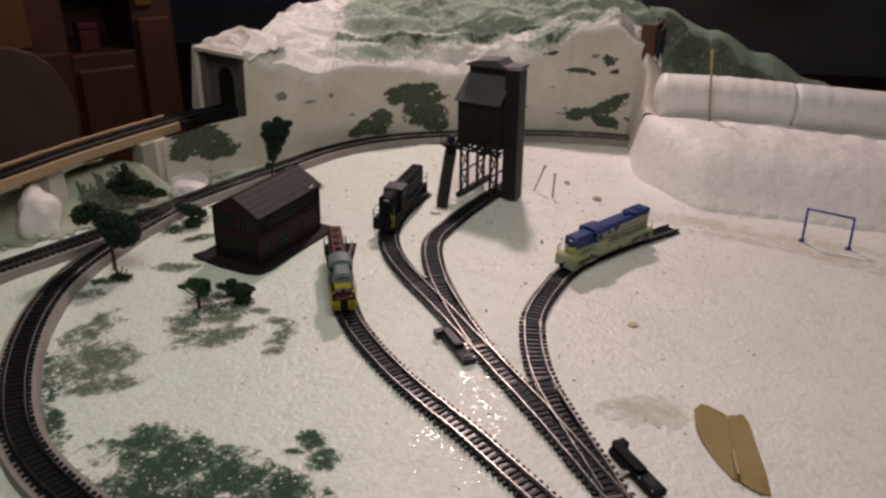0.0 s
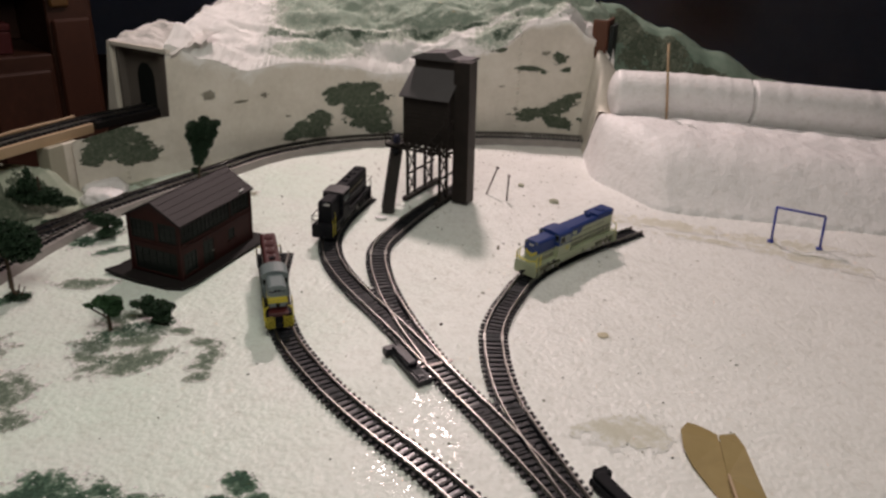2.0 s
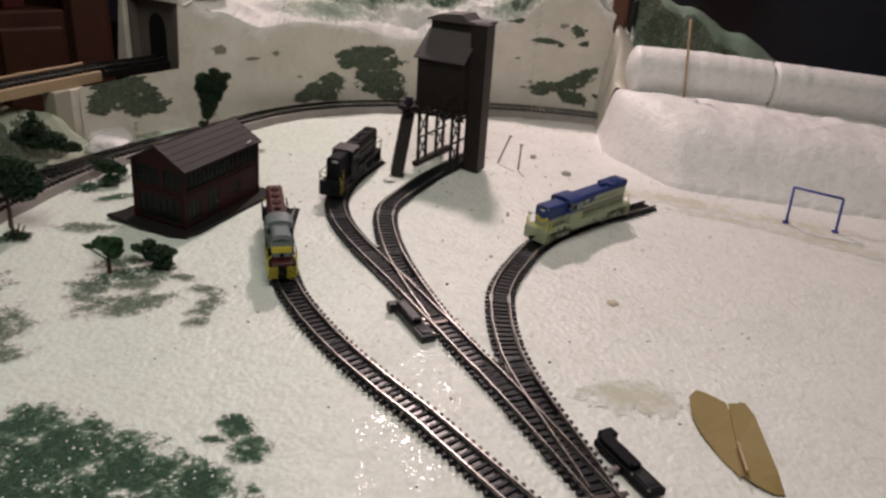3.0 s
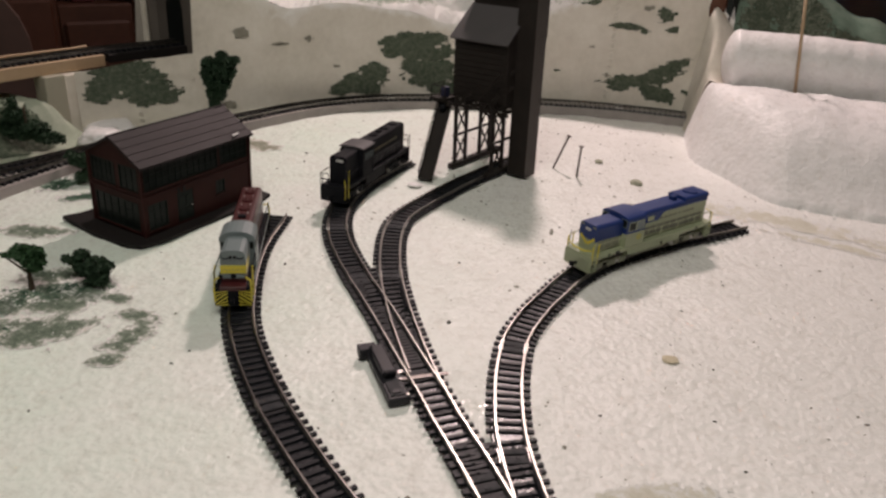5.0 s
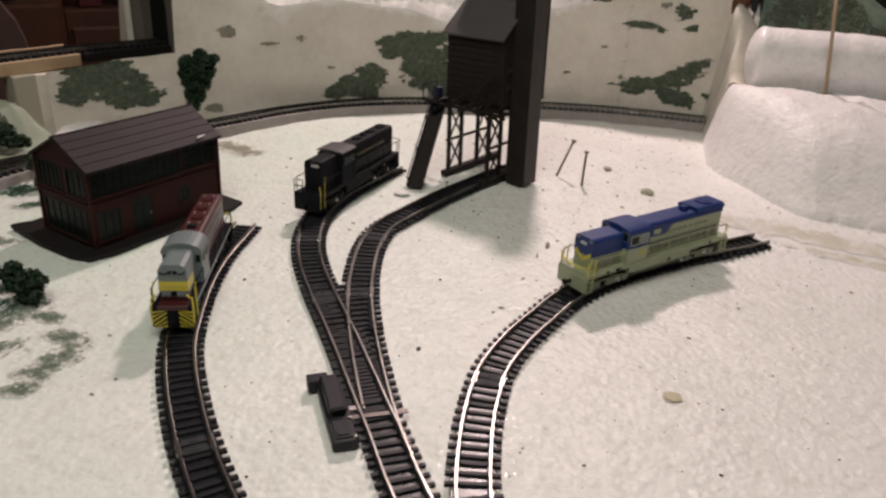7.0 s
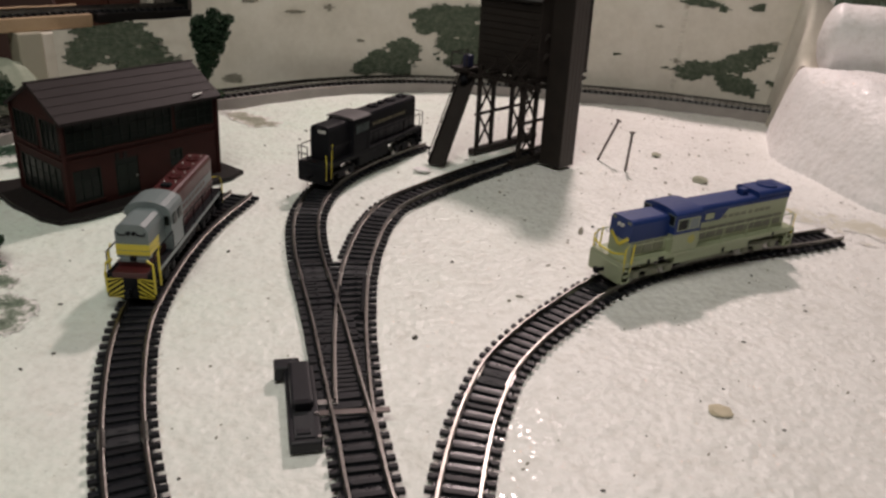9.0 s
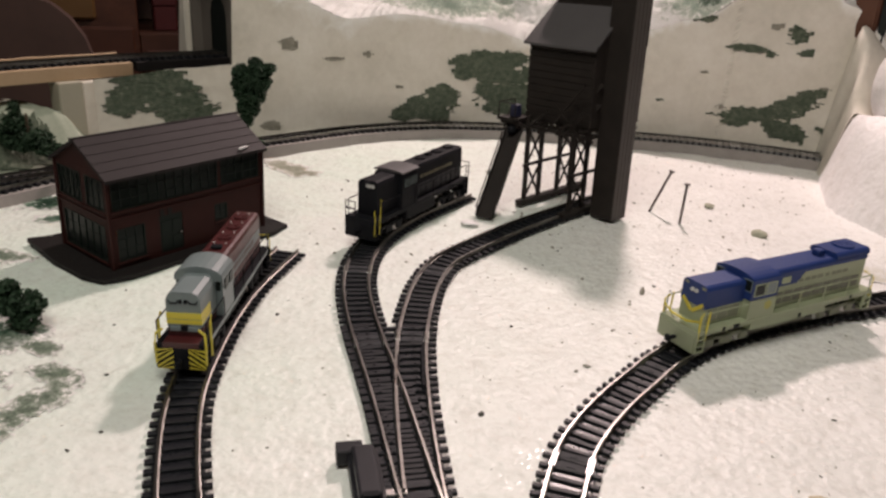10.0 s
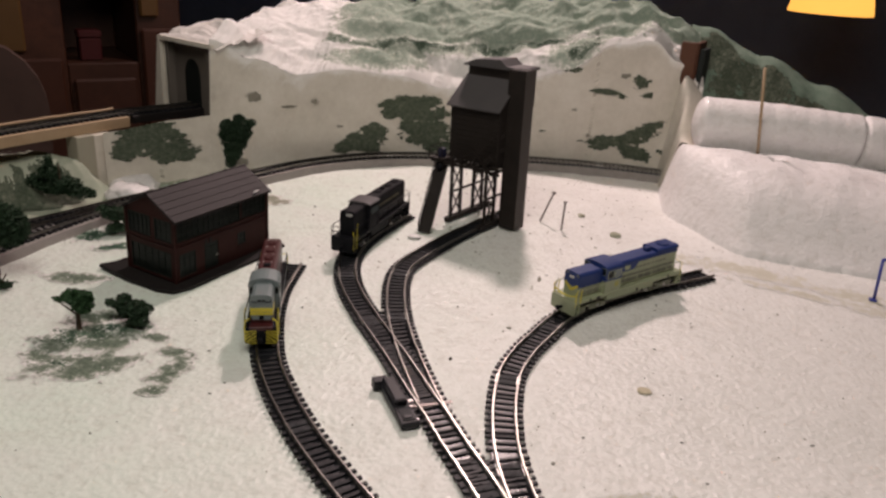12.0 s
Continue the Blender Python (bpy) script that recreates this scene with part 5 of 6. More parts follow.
pts = [(-4.45, -1.4), (-4.1, -2.25), (-3.2, -2.5), (3.3, -2.6), (4.3, -2.3), (4.2, 2.6), (-3.4, 2.9), (-4.2, 3.2), (-4.5, 0.5)]
a = [bm.verts.new((x, y, -0.05)) for x, y in pts]
b = [bm.verts.new((x * 0.99, y * 0.99, 0.12)) for x, y in pts]
for k in range(len(pts)):
    bm.faces.new((a[k], a[(k + 1) % len(pts)], b[(k + 1) % len(pts)], b[k]))
bm.faces.new(b)
bm.faces.new(a[::-1])
part("base", bm, BASE_DARK, house, "dark plastic base plate")
bm = bmesh.new()
rod(bm, [(2.2, -HW / 2 - 0.1, HE + 0.12), (2.3, -HW / 2 - 0.12, HE + 0.14), (2.7, -HW / 2 - 0.05, HE + 0.15)], [0.03, 0.06, 0.025], 6)
part("snow_fleck", bm, SNOW_FOAM, house, "bit of snow on the eave")

# ---------------------------------------------------------------- coaling tower
tower = thing("coaling_tower", 4.1, 65.55, 0.0, 66, "tall dark timber coaling tower with grey roofs straddling a track", "coaling tower", tilt=(-1.3, 0))
TW = 1.8
BIN0, BINE, BIND = 4.2, 7.75, 4.2
bm = bmesh.new()
box(bm, 0.05, BIND, -TW, TW, BIN0, BINE, 0.02)
part("bin", bm, TIMBER, tower, "dark planked coal bin")
for i in range(11):
    z = BIN0 + 0.05 + i * 0.32
    bm = bmesh.new()
    box(bm, 0.0, 0.05, -TW, TW, z, z + 0.29, 0.01)
    part("plank", bm, TIMBER, tower)
    bm = bmesh.new()
    box(bm, 0.0, BIND, TW, TW + 0.05, z, z + 0.29, 0.01)
    part("plank", bm, TIMBER, tower)
# lean-to roof over the bin, head house behind it
bm = bmesh.new()
a = [(-0.3, 7.62), (-0.3, 7.72), (1.9, 9.45), (1.9, 9.33)]
for y0, y1 in ((-TW - 0.15, TW + 0.2),):
    q = [bm.verts.new((x, y0, z)) for x, z in a]
    r = [bm.verts.new((x, y1, z)) for x, z in a]
    for k in range(4):
        bm.faces.new((q[k], q[(k + 1) % 4], r[(k + 1) % 4], r[k]))
    bm.faces.new(q[::-1])
    bm.faces.new(r)
bmesh.ops.recalc_face_normals(bm, faces=bm.faces[:])
part("lean_to_roof", bm, ROOF_GREY, tower, "grey sloping roof sheet")
for y0, y1 in ((TW - 0.12, TW), (-TW, -TW + 0.12)):
    bm = bmesh.new()
    a = [(0.05, 7.7), (1.9, 7.7), (1.9, 9.35)]
    q = [bm.verts.new((x, y0, z)) for x, z in a]
    r = [bm.verts.new((x, y1, z)) for x, z in a]
    for k in range(3):
        bm.faces.new((q[k], q[(k + 1) % 3], r[(k + 1) % 3], r[k]))
    bm.faces.new(q[::-1])
    bm.faces.new(r)
    bmesh.ops.recalc_face_normals(bm, faces=bm.faces[:])
    part("side_gable", bm, TIMBER, tower)
bm = bmesh.new()
box(bm, 1.85, 3.4, -2.3, 1.9, 7.7, 10.0, 0.03)
part("head_house", bm, TIMBER, tower, "dark head house above the bin")
bm = bmesh.new()
prism(bm, [(-2.4, 10.0), (2.1, 10.0), (2.1, 10.1), (1.2, 10.45), (-0.6, 10.6), (-1.1, 10.2), (-2.4, 10.2)], 1.6, 3.6)
part("head_roof", bm, ROOF_GREY, tower, "grey roof of the head house")
# elevator shaft
bm = bmesh.new()
box(bm, 0.85, 2.05, -2.95, -1.75, -0.05, 10.2, 0.03)
part("elevator_shaft", bm, TIMBER, tower, "tall dark elevator shaft")
# Lighter planks on one face; the light falling there is put into their colour.
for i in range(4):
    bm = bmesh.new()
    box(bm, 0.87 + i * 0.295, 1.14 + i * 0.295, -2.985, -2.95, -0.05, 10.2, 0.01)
    part("plank", bm, TIMBER_LIT, tower, "upright shaft plank in a painted lit-side tone")
# sills and braced legs
for y, x0, x1 in ((1.3, -0.75, 4.5), (-1.35, -0.95, 4.3)):
    bm = bmesh.new()
    bar(bm, (x0, y, 0.14), (x1, y, 0.14), 0.34, 0.3)
    part("sill", bm, TIMBER, tower, "heavy dark timber sill")
    bm = bmesh.new()
    bar(bm, (x0 + 0.2, y + 0.25, 0.1), (x1 - 0.3, y + 0.25, 0.1), 0.2, 0.22)
    part("sill", bm, TIMBER, tower)
for y in (1.3, -1.35):
    for x in (-0.35, 0.75, 2.3, 3.4):
        bm = bmesh.new()
        bar(bm, (x, y, 0.25), (x, y, BIN0 + 0.2), 0.17, 0.17)
        part("leg", bm, TIMBER, tower)
    for x in (-0.35, 2.3):
        for z0, z1 in ((0.35, 2.05), (2.05, 3.75)):
            for a, b in ((0, 1.1), (1.1, 0)):
                bm = bmesh.new()
                bar(bm, (x + a, y - 0.03, z0), (x + b, y - 0.03, z1), 0.07, 0.09)
                part("brace", bm, TIMBER, tower)
    bm = bmesh.new()
    bar(bm, (-0.7, y - 0.1, 2.05), (3.6, y - 0.1, 2.05), 0.1, 0.13)
    part("strut", bm, TIMBER, tower)
# deck framing below the bin
for z in (3.75, 4.1):
    for y in (-1.7, -0.6, 0.6, 1.9):
        bm = bmesh.new()
        bar(bm, (-0.55, y, z), (4.3, y, z), 0.12, 0.14)
        part("joist", bm, TIMBER, tower)
for x in (-0.5, 0.2, 1.2, 2.4, 3.6):
    bm = bmesh.new()
    bar(bm, (x, -2.0, 3.92), (x, 2.9, 3.92), 0.12, 0.14)
    part("joist", bm, TIMBER, tower)
for x in (-0.5, 0.1):
    for a, b in (((x, -2.0, 3.6), (x, -0.2, 5.2)), ((x, -1.6, 5.0), (x, -0.4, 3.8)), ((x, 0.2, 3.8), (x, -1.7, 6.2)), ((x, 1.4, 3.8), (x, 0.2, 4.8)), ((x, -0.9, 3.7), (x, -1.7, 4.9))):
        bm = bmesh.new()
        bar(bm, a, b, 0.1, 0.12)
        part("brace", bm, TIMBER, tower)
for z in (5.1, 6.0):
    bm = bmesh.new()
    bar(bm, (0.0, -1.2, z - 0.9), (0.6, -1.9, z + 0.2), 0.16, 0.16)
    part("brace", bm, TIMBER, tower)
# stair chute on the far side of the legs
base, head = Vector((-3.45, 1.15, 0.0)), Vector((0.35, 2.45, 4.2))
d = (head - base).normalized()
s = Vector((0, 0, 1)).cross(d).normalized()
bm = bmesh.new()
bar(bm, base, head, 0.72, 0.1)
part("chute", bm, TIMBER, tower, "steep dark chute board")
for k in (-0.38, 0.38):
    bm = bmesh.new()
    bar(bm, base + s * k + Vector((0, 0, 0.08)), head + s * k + Vector((0, 0, 0.08)), 0.07, 0.26)
    part("chute_side", bm, TIMBER, tower)
bm = bmesh.new()
rod(bm, [base + s * 0.42 + Vector((0, 0, 0.5)), head + s * 0.42 + Vector((0, 0, 0.5))], 0.035, 6)
for t_ in (0.03, 0.35, 0.68, 0.97):
    p = base.lerp(head, t_) + s * 0.42
    rod(bm, [p, p + Vector((0, 0, 0.5))], 0.03, 5)
part("handrail", bm, TIMBER, tower)
bm = bmesh.new()
box(bm, -0.7, 0.6, 1.9, 3.0, 4.0, 4.15, 0.01)
part("landing", bm, TIMBER, tower)
bm = bmesh.new()
box(bm, -0.35, 0.05, 2.1, 2.5, 4.16, 4.75, 0.05, 2)
part("control_box", bm, BLUE_DARK, tower, "small dark blue box on the landing")
for q in ((-0.65, 2.95), (-0.65, 1.95), (0.55, 2.95)):
    bm = bmesh.new()
    rod(bm, [(q[0], q[1], 4.15), (q[0], q[1], 4.85)], 0.035, 5)
    part("railing_post", bm, TIMBER, tower)
bm = bmesh.new()
rod(bm, [(0.55, 2.95, 4.85), (-0.65, 2.95, 4.85), (-0.65, 1.95, 4.85)], 0.03, 5)
part("railing", bm, TIMBER, tower)
bm = bmesh.new()
bmesh.ops.create_uvsphere(bm, u_segments=10, v_segments=8, radius=0.22, matrix=Matrix.Translation((-0.6, 2.15, 3.6)))
part("counterweight", bm, BLACK, tower, smooth=True)

# ---------------------------------------------------------------- locomotives


def hood_prism(x0, x1, w, z0, z1, cut=0.12):
    bm = bmesh.new()
    prism(bm, [(-w, z0), (w, z0), (w, z1 - cut), (w - cut * 0.35, z1 - cut * 0.3), (w - cut, z1), (-w + cut, z1), (-w + cut * 0.35, z1 - cut * 0.3), (-w, z1 - cut)], x0, x1)
    return bm


def plain_box(x0, x1, y0, y1, z0, z1, bev=0.0, seg=1):
    bm = bmesh.new()
    box(bm, x0, x1, y0, y1, z0, z1, bev, seg)
    return bm


def arched(x0, x1, w, z0, z1, rise):
    n = 10
    arc = [(w * cos(pi * k / n), z1 - rise + rise * sin(pi * k / n)) for k in range(n + 1)]
    bm = bmesh.new()
    prism(bm, [(-w, z0), (w, z0)] + arc, x0, x1)
    return bm


def rods(paths, r, sides=6):
    bm = bmesh.new()
    for p in paths:
        rod(bm, p, r, sides)
    return bm


def rail_set(t, paths, r, mat, label):
    for p in paths:
        part("end_rail", rods([p], r, 6), mat, t, label)


def wheel_mesh():
    bm = bmesh.new()
    bmesh.ops.create_cone(bm, cap_ends=True, segments=18, radius1=0.29, radius2=0.29, depth=0.11, matrix=Matrix.Rotation(pi / 2, 4, "X"))
    bmesh.ops.create_cone(bm, cap_ends=True, segments=18, radius1=0.33, radius2=0.33, depth=0.03, matrix=Matrix.Translation((0, 0.06, 0)) @ Matrix.Rotation(pi / 2, 4, "X"))
    bmesh.ops.scale(bm, vec=(U, U, U), verts=bm.verts[:])
    me = bpy.data.meshes.new("wheel")
    bm.to_mesh(me)
    bm.free()
    me.materials.append(STEEL)
    return me


WHEEL = wheel_mesh()


def running_gear(t, half, tank=True, paint=None):
    for sx in (-1, 1):
        c = sx * 2.9
        bm = bmesh.new()
        box(bm, c - 0.35, c + 0.35, -0.4, 0.4, 0.3, 0.75, 0.03)
        for sy in (-1, 1):
            box(bm, c - 1.15, c + 1.15, sy * 0.62 - 0.06, sy * 0.62 + 0.06, 0.36, 0.52, 0.03)
            for dx in (-0.82, 0.82):
                box(bm, c + dx - 0.2, c + dx + 0.2, sy * 0.64 - 0.08, sy * 0.64 + 0.08, 0.14, 0.5, 0.05)
            box(bm, c - 0.3, c + 0.3, sy * 0.64 - 0.07, sy * 0.64 + 0.07, 0.12, 0.5, 0.06)
        truck = part("truck", bm, paint or BLACK, t, "" if paint else "black cast truck")
        for dx in (-0.82, 0.82):
            for sy in (-1, 1):
                o = new("wheel", WHEEL)
                o.parent = truck
                o.matrix_local = pose((c + dx) * U, sy * 0.45 * U, 0.29 * U, 0, 0, 0 if sy < 0 else 180)
    if tank:
        part("fuel_tank", plain_box(-1.35, 1.35, -0.6, 0.6, 0.2, 0.82, 0.1, 2), paint or BLACK, t, "fuel tank between the trucks")
    for sx in (-1, 1):
        bm = bmesh.new()
        box(bm, *sorted((sx * (half + 0.05), sx * (half + 0.42))), -0.06, 0.06, 0.38, 0.5, 0.015)
        box(bm, *sorted((sx * (half + 0.3), sx * (half + 0.46))), -0.12, 0.1, 0.32, 0.56, 0.03)
        rod(bm, [(sx * (half + 0.36), 0, 0.34), (sx * (half + 0.38), 0.02, 0.1), (sx * (half + 0.3), 0.06, 0.05)], 0.018, 5)
        part("coupler", bm, BLACK, t, "black knuckle coupler")


def steps(t, half, mat, tread):
    for sx in (-1, 1):
        for sy in (-1, 1):
            bm = bmesh.new()
            x0, x1 = sorted((sx * (half - 0.42), sx * half))
            box(bm, x0, x0 + 0.05, sy * 0.84 - 0.05, sy * 0.84 + 0.05, 0.16, 0.9)
            box(bm, x1 - 0.05, x1, sy * 0.84 - 0.05, sy * 0.84 + 0.05, 0.16, 0.9)
            for z in (0.16, 0.4, 0.64):
                box(bm, x0, x1, *sorted((sy * 0.62, sy * 0.88)), z, z + 0.04)
            part("step", bm, tread, t)


def railings(t, half, mat, top=1.62, deck=0.98, gap=(1.0, 2.3), label=""):
    for sy in (-1, 1):
        for x0, x1 in ((-half + 0.25, gap[0]), (gap[1], half - 0.2)):
            n_ = max(1, int((x1 - x0) / 1.3))
            paths = [[(x0, sy * 0.85, top), (x1, sy * 0.85, top)]]
            for i in range(n_ + 1):
                x = x0 + (x1 - x0) * i / n_
                paths.append([(x, sy * 0.85, deck - 0.05), (x, sy * 0.85, top)])
            part("handrail", rods(paths, 0.026, 5), mat, t, label)


def doors(t, x0, x1, z0, z1, count, mat, y):
    w = (x1 - x0) / count
    for sy in (-1, 1):
        for i in range(count):
            a = x0 + i * w
            bm = bmesh.new()
            box(bm, a + 0.03, a + w - 0.03, *sorted((sy * y, sy * (y + 0.018))), z0, z1, 0.0)
            box(bm, a + w - 0.1, a + w - 0.06, *sorted((sy * (y + 0.018), sy * (y + 0.035))), (z0 + z1) / 2 - 0.06, (z0 + z1) / 2 + 0.04)
            part("hood_door", bm, mat, t)


def fan(t, x, z, r, mat):
    bm = bmesh.new()
    bmesh.ops.create_cone(bm, cap_ends=True, segments=20, radius1=r, radius2=r * 0.95, depth=0.08, matrix=Matrix.Translation((x, 0, z + 0.03)))
    for k in range(3):
        box(bm, -r * 0.9, r * 0.9, -0.02, 0.02, z + 0.07, z + 0.085, 0.0, 1, pose(x, 0, 0, 0, 0, 60 * k))
    part("roof_fan", bm, mat, t)


def lights(t, x, z, sx, mat):
    bm = bmesh.new()
    for y in (-0.09, 0.09):
        bmesh.ops.create_cone(bm, cap_ends=True, segments=12, radius1=0.075, radius2=0.06, depth=0.08, matrix=Matrix.Translation((x, y, z)) @ Matrix.Rotation(sx * pi / 2, 4, "Y"))
    part("headlight", bm, mat, t, "clear headlight lens")


def bars(t, x0, x1, z, y, sy, mat, h=0.09, count=7, seed=1):
    """Lettering too small to read, as short bars."""
    rng = random.Random(seed)
    bm = bmesh.new()
    x = x0
    for _ in range(count):
        w = (x1 - x0) / count * rng.uniform(0.55, 0.85)
        box(bm, x, x + w, *sorted((sy * y, sy * (y + 0.006))), z, z + h)
        x += (x1 - x0) / count
    part("lettering", bm, mat, t)


# --- blue and grey-green road switcher
blue = thing("locomotive", 13.75, 56.5, 0.27, 228.5, "navy and pale grey-green diesel model locomotive with yellow end rails", "model locomotive", "model locomotives")
H = 4.62
part("frame", plain_box(-H, H, -0.86, 0.86, 0.78, 0.98, 0.02), GREY_GREEN, blue)
part("side_skirt", plain_box(-2.0, 2.0, -0.84, 0.84, 0.5, 0.79, 0.02), GREY_GREEN, blue)
running_gear(blue, H, True, GREY_DARKER)
steps(blue, H, GREY_GREEN, GREY_GREEN)
for sx in (-1, 1):
    part("pilot", plain_box(*sorted((sx * (H - 0.06), sx * (H + 0.03))), -0.8, 0.8, 0.14, 0.82, 0.015), GREY_GREEN, blue)
part("short_hood", hood_prism(2.3, 4.1, 0.55, 0.98, 1.6, 0.01), GREY_GREEN, blue)
part("short_hood_top", hood_prism(2.3, 4.13, 0.56, 1.6, 2.42, 0.16), NAVY, blue, "glossy navy nose top")
part("cab_side", plain_box(1.0, 2.3, -0.84, 0.84, 0.98, 1.72, 0.02), GREY_GREEN, blue)
cab = part("cab", arched(0.98, 2.32, 0.85, 1.72, 2.66, 0.2), NAVY, blue, "navy cab with an arched roof")
for sy in (-1, 1):
    for x in (1.12, 1.7):
        part("cab_window", plain_box(x, x + 0.46, *sorted((sy * 0.845, sy * 0.865)), 1.88, 2.28, 0.005), GLASS if x > 1.5 else STEEL_GREY, blue)
        bm = bmesh.new()
        for a in ((x - 0.03, x, 1.85, 2.31), (x + 0.46, x + 0.49, 1.85, 2.31), (x, x + 0.46, 1.85, 1.88), (x, x + 0.46, 2.28, 2.31)):
            box(bm, a[0], a[1], *sorted((sy * 0.845, sy * 0.875)), a[2], a[3])
        part("window_frame", bm, GREY_GREEN, blue)
    bm = bmesh.new()
    bmesh.ops.create_cone(bm, cap_ends=True, segments=6, radius1=0.19, radius2=0.19, depth=0.012, matrix=Matrix.Translation((1.35, sy * 0.848, 1.42)) @ Matrix.Rotation(pi / 2, 4, "X"))
    part("emblem", bm, DULL_YELLOW, blue, "dull yellow shield mark")
for y in (-0.62, 0.62):
    part("cab_window", plain_box(2.315, 2.335, y - 0.16, y + 0.16, 2.05, 2.42, 0.01), GLASS, blue)
    part("window_frame", plain_box(2.31, 2.325, y - 0.2, y + 0.2, 2.01, 2.46, 0.01), STEEL_GREY, blue)
part("long_hood", hood_prism(-4.2, 1.0, 0.56, 0.98, 2.24, 0.01), GREY_GREEN, blue)
part("long_hood_top", hood_prism(-4.23, 1.0, 0.57, 2.24, 2.5, 0.14), NAVY, blue, "navy hood roof")
bm = bmesh.new()
for sy in (-1, 1):
    q = [(1.0, 1.85), (1.0, 2.26), (-0.75, 2.26), (-0.35, 1.85)]
    a = [bm.verts.new((x, sy * 0.562, z)) for x, z in q]
    b = [bm.verts.new((x, sy * 0.572, z)) for x, z in q]
    for k in range(4):
        bm.faces.new((a[k], a[(k + 1) % 4], b[(k + 1) % 4], b[k]))
    bm.faces.new(a)
    bm.faces.new(b)
bmesh.ops.recalc_face_normals(bm, faces=bm.faces[:])
part("paint_panel", bm, NAVY, blue)
part("radiator_top", hood_prism(-4.25, -2.35, 0.6, 2.46, 2.68, 0.14), NAVY, blue)
part("exhaust_stack", plain_box(-2.2, -1.85, -0.16, 0.16, 2.48, 2.72, 0.03), NAVY, blue)
fan(blue, -3.4, 2.68, 0.42, NAVY)
doors(blue, -4.0, 0.8, 1.16, 1.62, 9, VENT_GREY, 0.562)
doors(blue, 2.45, 4.0, 1.1, 1.55, 3, GREY_DARKER, 0.552)
for sy in (-1, 1):
    bars(blue, -3.2, 0.0, 1.86, 0.562, sy, GREY_DARKER, 0.13, 9, 2)
    for x, w in ((-3.4, 0.12), (-0.6, 0.14), (2.6, 0.3), (3.3, 0.12)):
        part("vent", plain_box(x, x + w, *sorted((sy * 0.862, sy * 0.868)), 0.55 if abs(x) < 2 else 0.8, 0.74 if abs(x) < 2 else 0.95), BLACK, blue)
    part("stack_shield", plain_box(0.05, 0.5, *sorted((sy * 0.575, sy * 0.62)), 1.95, 2.2, 0.02), GREY_GREEN, blue)
railings(blue, H, GREY_GREEN, label="thin grey handrail")
NOSE = [[(H - 0.1, 0.84, 0.6), (H - 0.08, 0.84, 1.5), (H - 0.25, 0.8, 1.62)], [(H - 0.4, 0.86, 0.6), (H - 0.45, 0.86, 1.66)],
             [(H - 0.1, -0.84, 0.6), (H - 0.08, -0.84, 1.5), (H - 0.25, -0.8, 1.62)], [(H - 0.4, -0.86, 0.6), (H - 0.45, -0.86, 1.66)],
             [(H - 0.02, 0.8, 1.35), (H + 0.02, 0.35, 1.2), (H + 0.02, -0.35, 1.2), (H - 0.02, -0.8, 1.35)]]
rail_set(blue, NOSE, 0.036, YELLOW, "bright yellow end handrail")
rail_set(blue, [[(-H + 0.1, s * 0.84, 0.6), (-H + 0.08, s * 0.84, 1.5), (-H + 0.1, s * 0.4, 1.6)] for s in (-1, 1)], 0.022, YELLOW, "yellow end handrail")
for sy in (-1, 1):
    bm = bmesh.new()
    bar(bm, (4.125, sy * 0.02, 1.34), (4.125, sy * 0.46, 1.72), 0.025, 0.13)
    part("nose_stripe", bm, YELLOW, blue, "yellow nose chevron")
lights(blue, 4.16, 2.12, 1, WHITE_MARK)
part("number_board", plain_box(4.0, 4.14, 0.3, 0.48, 2.24, 2.34, 0.01), GREY_DARKER, blue)
part("number_board", plain_box(4.0, 4.14, -0.48, -0.3, 2.24, 2.34, 0.01), GREY_DARKER, blue)

blue.scale = (0.915, 0.91, 0.90)

# --- maroon and blue-grey road switcher
red = thing("locomotive", -2.9, 49.15, 0.27, -71, "maroon and blue-grey diesel model locomotive with yellow striped ends", "model locomotive", "model locomotives")
part("frame", plain_box(-H, H, -0.86, 0.86, 0.78, 0.98, 0.02), BLACK, red)
part("side_stripe", plain_box(-H + 0.3, H - 0.5, -0.868, 0.868, 0.82, 0.95, 0.0), STEEL_GREY, red, "grey sill stripe")
running_gear(red, H)
steps(red, H, BLACK, BLACK)
part("short_hood", hood_prism(2.35, 4.1, 0.6, 1.32, 2.46, 0.26), STEEL_GREY, red, "blue-grey nose")
part("nose_foot", hood_prism(2.35, 4.12, 0.57, 0.98, 1.2, 0.01), MAROON, red)
part("nose_step", hood_prism(2.35, 4.16, 0.5, 1.2, 1.32, 0.01), STEEL_GREY, red)
for z0, z1 in ((1.42, 1.56), (1.585, 1.79)):
    part("nose_band", hood_prism(3.1, 4.118, 0.612, z0, z1, 0.004), YELLOW, red, "yellow nose band")
part("cab", arched(0.95, 2.36, 0.85, 0.98, 2.64, 0.34), STEEL_GREY, red, "blue-grey cab with an arched roof")
part("cab_roof_rim", arched(1.0, 2.44, 0.875, 2.2, 2.68, 0.36), STEEL_GREY, red)
for sy in (-1, 1):
    for x in (1.15, 1.75):
        part("cab_window", plain_box(x, x + 0.38, *sorted((sy * 0.845, sy * 0.882)), 1.82, 2.18, 0.01), GLASS, red)
for y in (-0.68, 0.68):
    part("cab_window", plain_box(2.36, 2.38, y - 0.1, y + 0.1, 1.85, 2.2, 0.01), GLASS, red)
part("long_hood", hood_prism(-4.2, 0.95, 0.56, 0.98, 2.5, 0.16), MAROON, red, "glossy maroon long hood")
